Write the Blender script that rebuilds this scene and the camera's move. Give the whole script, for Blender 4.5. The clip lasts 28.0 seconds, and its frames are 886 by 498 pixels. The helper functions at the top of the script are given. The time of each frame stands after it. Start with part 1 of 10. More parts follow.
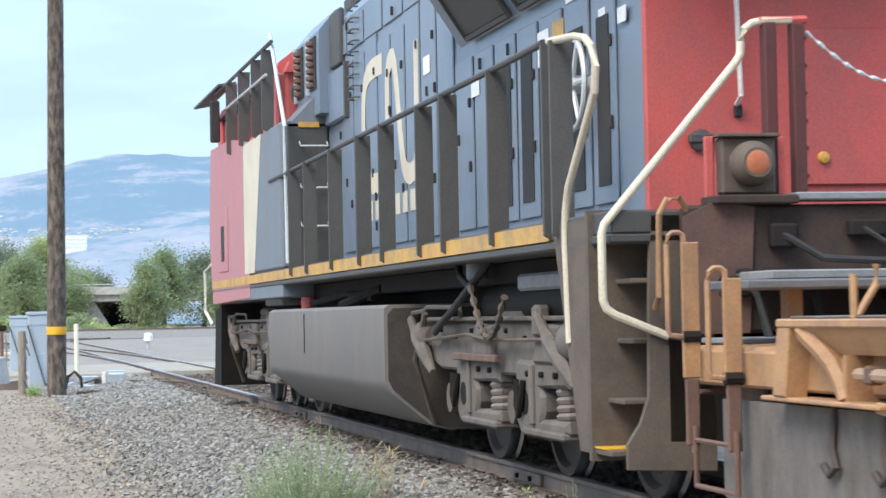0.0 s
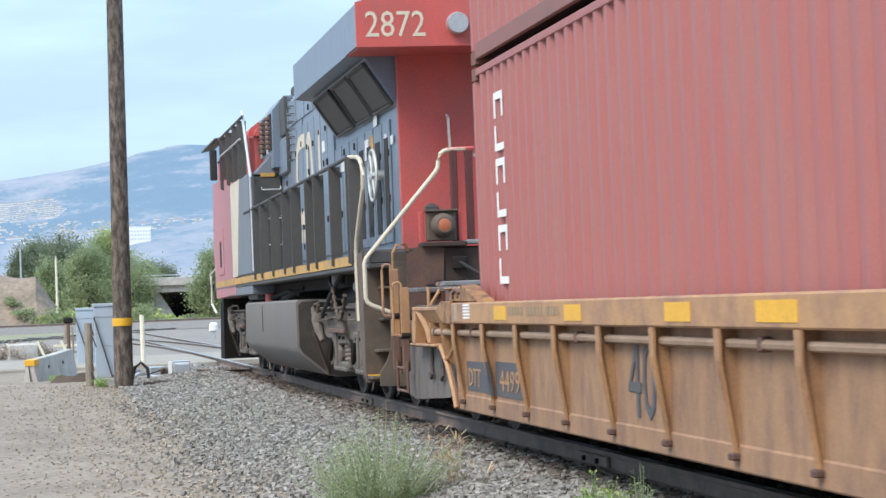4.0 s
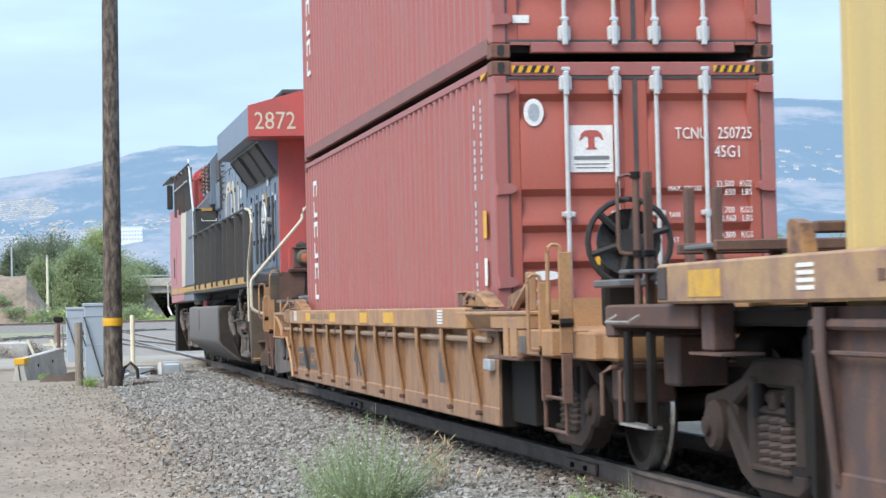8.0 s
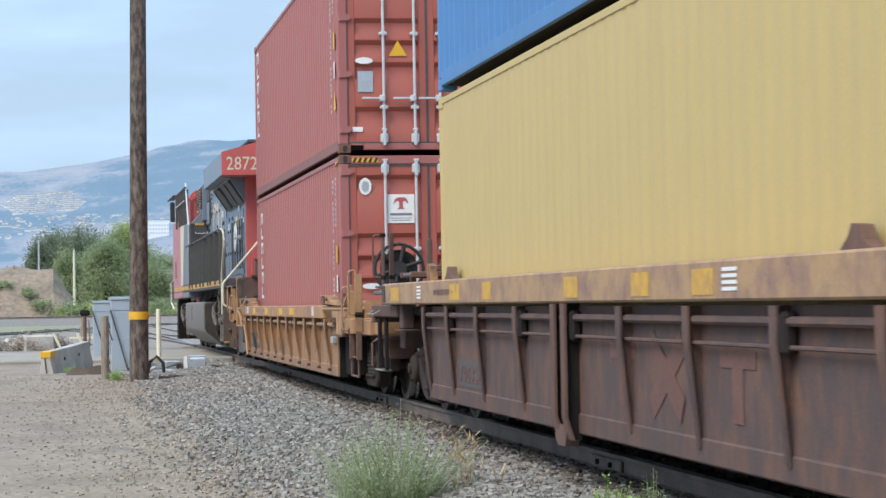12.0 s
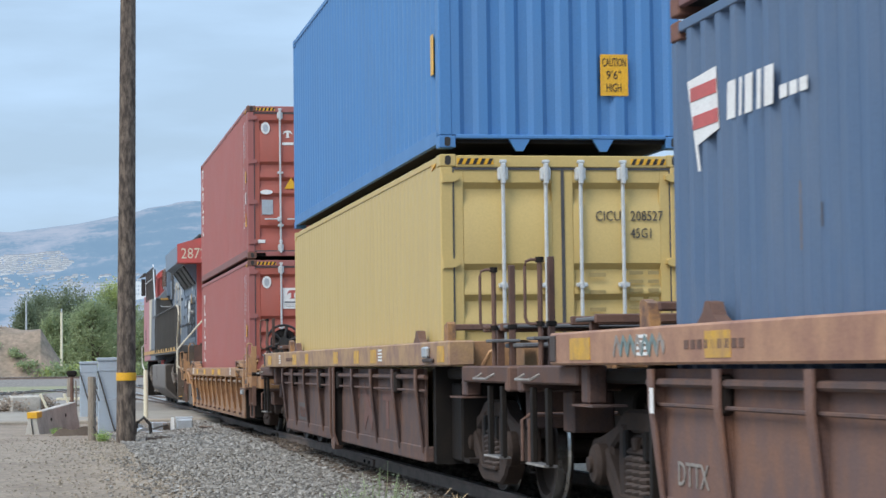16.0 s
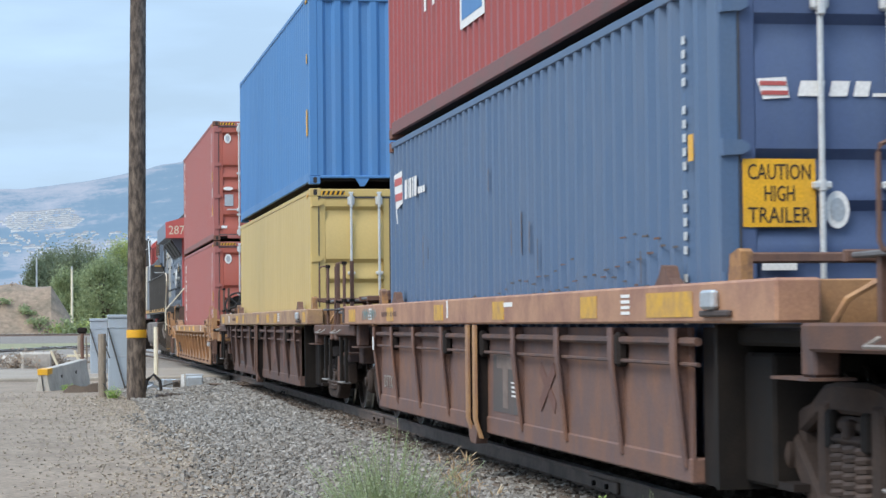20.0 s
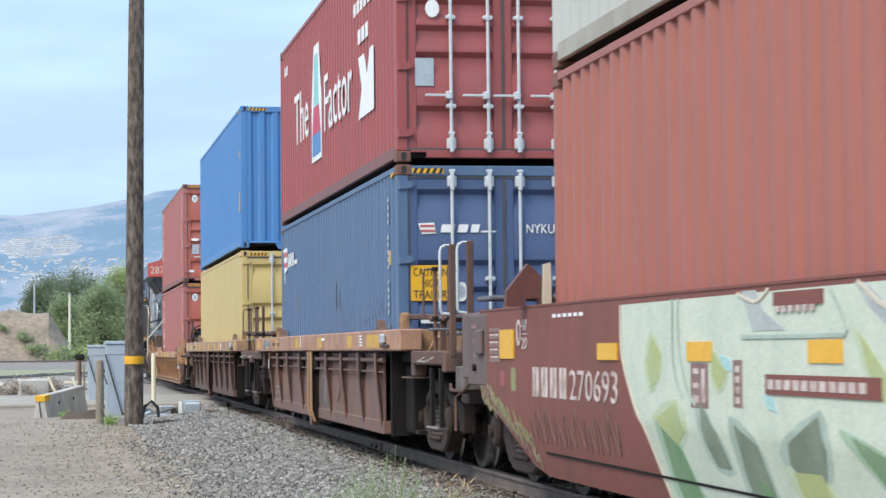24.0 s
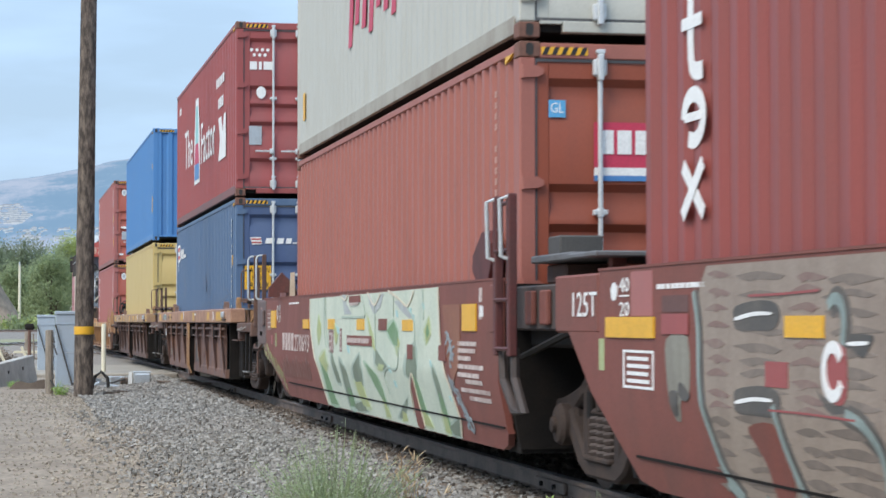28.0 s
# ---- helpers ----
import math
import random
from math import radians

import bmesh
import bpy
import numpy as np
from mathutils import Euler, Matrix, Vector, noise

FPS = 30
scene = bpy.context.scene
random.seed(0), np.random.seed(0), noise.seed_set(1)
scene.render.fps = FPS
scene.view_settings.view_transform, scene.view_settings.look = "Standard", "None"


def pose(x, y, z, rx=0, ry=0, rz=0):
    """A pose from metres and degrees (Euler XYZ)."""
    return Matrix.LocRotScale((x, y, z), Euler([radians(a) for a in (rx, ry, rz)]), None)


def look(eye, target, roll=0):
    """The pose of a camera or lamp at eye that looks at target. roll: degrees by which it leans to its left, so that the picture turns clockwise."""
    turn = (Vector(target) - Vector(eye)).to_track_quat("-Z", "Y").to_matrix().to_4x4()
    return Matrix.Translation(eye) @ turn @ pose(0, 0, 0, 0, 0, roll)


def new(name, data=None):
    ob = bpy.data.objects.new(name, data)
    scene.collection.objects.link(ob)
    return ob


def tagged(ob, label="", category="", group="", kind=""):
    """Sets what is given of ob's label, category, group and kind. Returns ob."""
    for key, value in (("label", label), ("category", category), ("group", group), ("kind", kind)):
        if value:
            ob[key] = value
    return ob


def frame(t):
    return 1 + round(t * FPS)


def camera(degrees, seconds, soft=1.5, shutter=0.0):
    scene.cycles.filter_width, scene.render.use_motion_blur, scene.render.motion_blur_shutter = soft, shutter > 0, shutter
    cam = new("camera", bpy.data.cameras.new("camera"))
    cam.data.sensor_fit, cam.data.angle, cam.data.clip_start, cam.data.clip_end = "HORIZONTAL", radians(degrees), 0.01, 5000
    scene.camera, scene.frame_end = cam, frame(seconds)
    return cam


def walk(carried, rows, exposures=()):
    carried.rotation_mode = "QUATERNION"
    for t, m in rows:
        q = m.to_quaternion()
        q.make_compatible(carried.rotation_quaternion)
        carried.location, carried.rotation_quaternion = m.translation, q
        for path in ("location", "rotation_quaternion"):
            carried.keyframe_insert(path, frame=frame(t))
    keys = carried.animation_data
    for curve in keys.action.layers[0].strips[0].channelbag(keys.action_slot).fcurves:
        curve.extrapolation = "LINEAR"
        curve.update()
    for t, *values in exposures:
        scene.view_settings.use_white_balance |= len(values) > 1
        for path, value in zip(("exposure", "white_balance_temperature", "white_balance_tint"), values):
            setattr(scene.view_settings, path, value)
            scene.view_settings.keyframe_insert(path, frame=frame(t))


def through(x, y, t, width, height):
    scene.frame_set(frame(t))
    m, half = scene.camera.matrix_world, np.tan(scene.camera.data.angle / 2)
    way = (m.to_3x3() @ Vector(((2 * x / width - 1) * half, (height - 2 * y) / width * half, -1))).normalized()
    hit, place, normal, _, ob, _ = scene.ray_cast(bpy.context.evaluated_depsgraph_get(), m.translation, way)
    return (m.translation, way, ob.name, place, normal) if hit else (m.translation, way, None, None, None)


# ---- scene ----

EXPO = [(0.0, 0.47), (2.0, 0.41), (3.5, 0.34), (6.0, 0.27), (8.0, 0.32), (10.0, 0.33), (11.5, 0.07), (14.0, 0.21), (15.0, 0.15), (16.0, -0.08), (17.5, 0.0), (19.0, 0.07), (21.0, 0.05), (22.0, 0.25), (22.5, 0.26), (25.0, 0.17), (26.0, 0.1), (27.0, -0.01), (28.0, 0.06)]
EYE = (-4.963, 0.0, 1.187)


def aim(yaw, pitch, roll):
    """A camera pose at EYE: yaw clockwise from the track's direction, pitch upwards, roll."""
    a, b = radians(yaw), radians(pitch)
    way = Vector((math.sin(a) * math.cos(b), math.cos(a) * math.cos(b), math.sin(b)))
    return look(EYE, Vector(EYE) + 10 * way, roll)


cam = camera(23.27, 28.0, soft=1.5, shutter=0.5)
walk(cam, [
    (0.0, aim(12.28, 1.74, -1.10)),
    (0.5, aim(11.47, 1.48, -1.05)),
    (1.0, aim(11.40, 1.00, -1.69)),
    (1.5, aim(11.23, 0.98, -1.80)),
    (2.0, aim(10.76, 1.06, -2.15)),
    (2.5, aim(10.55, 1.27, -2.24)),
    (3.0, aim(10.71, 1.26, -2.37)),
    (3.5, aim(10.67, 1.28, -2.29)),
    (5.5, aim(10.67, 1.86, -1.86)),
    (6.0, aim(10.87, 1.92, -1.59)),
    (6.5, aim(10.99, 1.92, -1.33)),
    (7.0, aim(10.89, 1.99, -1.16)),
    (7.5, aim(10.85, 1.82, -1.27)),
    (8.0, aim(10.83, 1.50, -1.34)),
    (8.5, aim(10.90, 1.29, -1.22)),
    (9.0, aim(10.32, 1.25, -1.46)),
    (9.5, aim(10.31, 1.74, -1.22)),
    (10.0, aim(9.93, 1.81, -1.28)),
    (10.5, aim(10.05, 1.70, -1.08)),
    (11.0, aim(9.89, 1.74, -0.82)),
    (11.5, aim(10.05, 1.41, -0.86)),
    (13.5, aim(10.04, 1.56, -1.23)),
    (14.0, aim(9.99, 1.80, -1.29)),
    (14.5, aim(10.13, 2.06, -1.16)),
    (15.0, aim(10.49, 2.35, -1.06)),
    (15.5, aim(10.58, 2.92, -0.65)),
    (16.0, aim(10.47, 3.05, -0.74)),
    (16.5, aim(10.28, 2.98, -1.11)),
    (17.0, aim(10.28, 2.74, -1.20)),
    (17.5, aim(10.01, 2.57, -1.20)),
    (18.0, aim(10.20, 2.53, -1.11)),
    (18.5, aim(9.83, 2.44, -0.91)),
    (19.0, aim(10.00, 2.27, -1.21)),
    (19.5, aim(10.08, 2.20, -0.89)),
    (20.0, aim(10.19, 1.94, -0.56)),
    (20.5, aim(9.95, 1.89, -0.49)),
    (21.0, aim(10.07, 2.05, -0.26)),
    (21.5, aim(10.08, 2.04, -0.29)),
    (22.0, aim(10.14, 2.14, -0.39)),
    (22.5, aim(10.08, 2.37, -0.66)),
    (24.5, aim(10.44, 2.66, -0.40)),
    (25.0, aim(10.76, 2.29, -0.21)),
    (25.5, aim(11.25, 2.07, -0.35)),
    (26.0, aim(11.72, 1.78, -0.48)),
    (26.5, aim(11.98, 1.46, -0.43)),
    (27.0, aim(11.95, 1.26, -0.25)),
    (27.5, aim(11.47, 1.43, -0.22)),
    (28.0, aim(11.53, 1.92, -0.07)),
], exposures=EXPO)

# metres that the train has run along the track at each second
RUN = [(0.0, 0.74), (1.0, 3.68), (2.0, 6.53), (3.0, 9.31), (3.5, 10.69), (5.5, 16.20), (6.0, 17.64), (7.0, 20.54), (8.0, 23.36), (9.0, 26.18), (10.0, 29.05), (11.0, 31.97), (11.5, 33.43), (13.5, 39.20), (14.0, 40.64), (15.0, 43.56), (16.0, 46.57), (17.0, 49.48), (18.0, 52.38), (19.0, 55.33), (20.0, 58.26), (21.0, 61.17), (22.0, 64.08), (22.5, 65.54), (24.5, 71.40), (25.0, 72.88), (26.0, 75.92), (27.0, 78.93), (28.0, 81.88)]

# ---- sky and sun ----
world = bpy.data.worlds.new("sky")
scene.world = world
world.use_nodes = True
wn, wl = world.node_tree.nodes, world.node_tree.links
wn.clear()
sky = wn.new("ShaderNodeTexSky")
sky.sky_type = "NISHITA"
sky.sun_disc = False
sky.sun_elevation, sky.sun_rotation = radians(48.5), radians(231.3)
sky.air_density, sky.dust_density, sky.ozone_density = 1.0, 2.5, 1.0
wco = wn.new("ShaderNodeTexCoord")
wmap = wn.new("ShaderNodeMapping")
wmap.inputs["Scale"].default_value = (5.0, 5.0, 22.0)
cloud = wn.new("ShaderNodeTexNoise")
cloud.inputs["Scale"].default_value, cloud.inputs["Detail"].default_value = 1.6, 6.0
cramp = wn.new("ShaderNodeValToRGB")
cramp.color_ramp.elements[0].position, cramp.color_ramp.elements[1].position = 0.40, 0.78
cramp.color_ramp.elements[0].color, cramp.color_ramp.elements[1].color = (0.62, 0.62, 0.62, 1), (0.92, 0.92, 0.92, 1)
wmix = wn.new("ShaderNodeMix")
wmix.data_type = "RGBA"
wsep = wn.new("ShaderNodeSeparateXYZ")
wl.new(wco.outputs["Generated"], wsep.inputs["Vector"])
wup = wn.new("ShaderNodeMapRange")          # thin cloud is brightest overhead
wup.inputs["From Min"].default_value, wup.inputs["From Max"].default_value = 0.10, 0.75
wup.inputs["To Min"].default_value, wup.inputs["To Max"].default_value = 1.0, 1.7
wl.new(wsep.outputs["Z"], wup.inputs["Value"])
wveil = wn.new("ShaderNodeVectorMath")
wveil.operation = "SCALE"
wveil.inputs[0].default_value = (6.05, 8.45, 11.45)
wl.new(wup.outputs["Result"], wveil.inputs["Scale"])
wl.new(wveil.outputs["Vector"], wmix.inputs["B"])
wbg = wn.new("ShaderNodeBackground")
wbg.inputs["Strength"].default_value = 0.10
wout = wn.new("ShaderNodeOutputWorld")
wl.new(wco.outputs["Generated"], wmap.inputs["Vector"])
wl.new(wmap.outputs["Vector"], cloud.inputs["Vector"])
wl.new(cloud.outputs["Fac"], cramp.inputs["Fac"])
wl.new(cramp.outputs["Color"], wmix.inputs["Factor"])
wl.new(sky.outputs["Color"], wmix.inputs["A"])
wl.new(wmix.outputs["Result"], wbg.inputs["Color"])
wl.new(wbg.outputs["Background"], wout.inputs["Surface"])

sun = new("sun", bpy.data.lights.new("sun", "SUN"))
sun.data.energy, sun.data.angle, sun.data.color = 2.9, radians(30), (1.0, 0.925, 0.82)
sun.matrix_world = look((-40, -32, 58), (0, 0, 0))


# ---- materials ----
def mat(name, base, rough=0.6, metal=0.0, dirt=(0.16, 0.13, 0.10), amount=0.35, scale=1.2, streak=1.0, fine=60.0, bump=0.15, tone=0.12, emit=None, spread=0.0, spec=0.5):
    """A weathered surface: patches of dirt at a large scale, grain and bump at a small one; streak above 1 draws the dirt out upright."""
    m = bpy.data.materials.new(name)
    m.use_nodes = True
    n, l = m.node_tree.nodes, m.node_tree.links
    p = n["Principled BSDF"]
    co = n.new("ShaderNodeTexCoord")
    mp = n.new("ShaderNodeMapping")
    mp.inputs["Scale"].default_value = (streak, streak, 1.0)
    l.new(co.outputs["Object"], mp.inputs["Vector"])
    big = n.new("ShaderNodeTexNoise")
    big.inputs["Scale"].default_value, big.inputs["Detail"].default_value, big.inputs["Roughness"].default_value = scale, 8.0, 0.65
    l.new(mp.outputs["Vector"], big.inputs["Vector"])
    small = n.new("ShaderNodeTexNoise")
    small.inputs["Scale"].default_value, small.inputs["Detail"].default_value = fine, 4.0
    l.new(co.outputs["Object"], small.inputs["Vector"])
    ramp = n.new("ShaderNodeMapRange")
    ramp.inputs["From Min"].default_value, ramp.inputs["From Max"].default_value = 0.42, 0.72
    ramp.inputs["To Max"].default_value = amount
    l.new(big.outputs["Fac"], ramp.inputs["Value"])
    mix = n.new("ShaderNodeMix")
    mix.data_type = "RGBA"
    mix.inputs["A"].default_value, mix.inputs["B"].default_value = (*base, 1), (*dirt, 1)
    l.new(ramp.outputs["Result"], mix.inputs["Factor"])
    hsv = n.new("ShaderNodeHueSaturation")
    val = n.new("ShaderNodeMapRange")
    val.inputs["From Min"].default_value, val.inputs["From Max"].default_value = 0.3, 0.7
    val.inputs["To Min"].default_value, val.inputs["To Max"].default_value = 1 - tone, 1 + tone
    l.new(small.outputs["Fac"], val.inputs["Value"])
    if spread:
        info = n.new("ShaderNodeObjectInfo")
        add = n.new("ShaderNodeMath")
        add.operation = "MULTIPLY_ADD"
        add.inputs[1].default_value = spread
        l.new(info.outputs["Random"], add.inputs[0])
        l.new(val.outputs["Result"], add.inputs[2])
        l.new(add.outputs["Value"], hsv.inputs["Value"])
    else:
        l.new(val.outputs["Result"], hsv.inputs["Value"])
    l.new(mix.outputs["Result"], hsv.inputs["Color"])
    l.new(hsv.outputs["Color"], p.inputs["Base Color"])
    rr = n.new("ShaderNodeMapRange")
    rr.inputs["To Min"].default_value, rr.inputs["To Max"].default_value = max(0.05, rough - 0.12), min(1.0, rough + 0.15)
    l.new(big.outputs["Fac"], rr.inputs["Value"])
    l.new(rr.outputs["Result"], p.inputs["Roughness"])
    p.inputs["Metallic"].default_value = metal
    p.inputs["Specular IOR Level"].default_value = spec
    if bump:
        b = n.new("ShaderNodeBump")
        b.inputs["Strength"].default_value, b.inputs["Distance"].default_value = bump, 0.01
        l.new(small.outputs["Fac"], b.inputs["Height"])
        l.new(b.outputs["Normal"], p.inputs["Normal"])
    if emit:
        p.inputs["Emission Color"].default_value, p.inputs["Emission Strength"].default_value = (*emit[0], 1), emit[1]
    return m


DUST = (0.24, 0.20, 0.165)
RUST = (0.13, 0.055, 0.03)
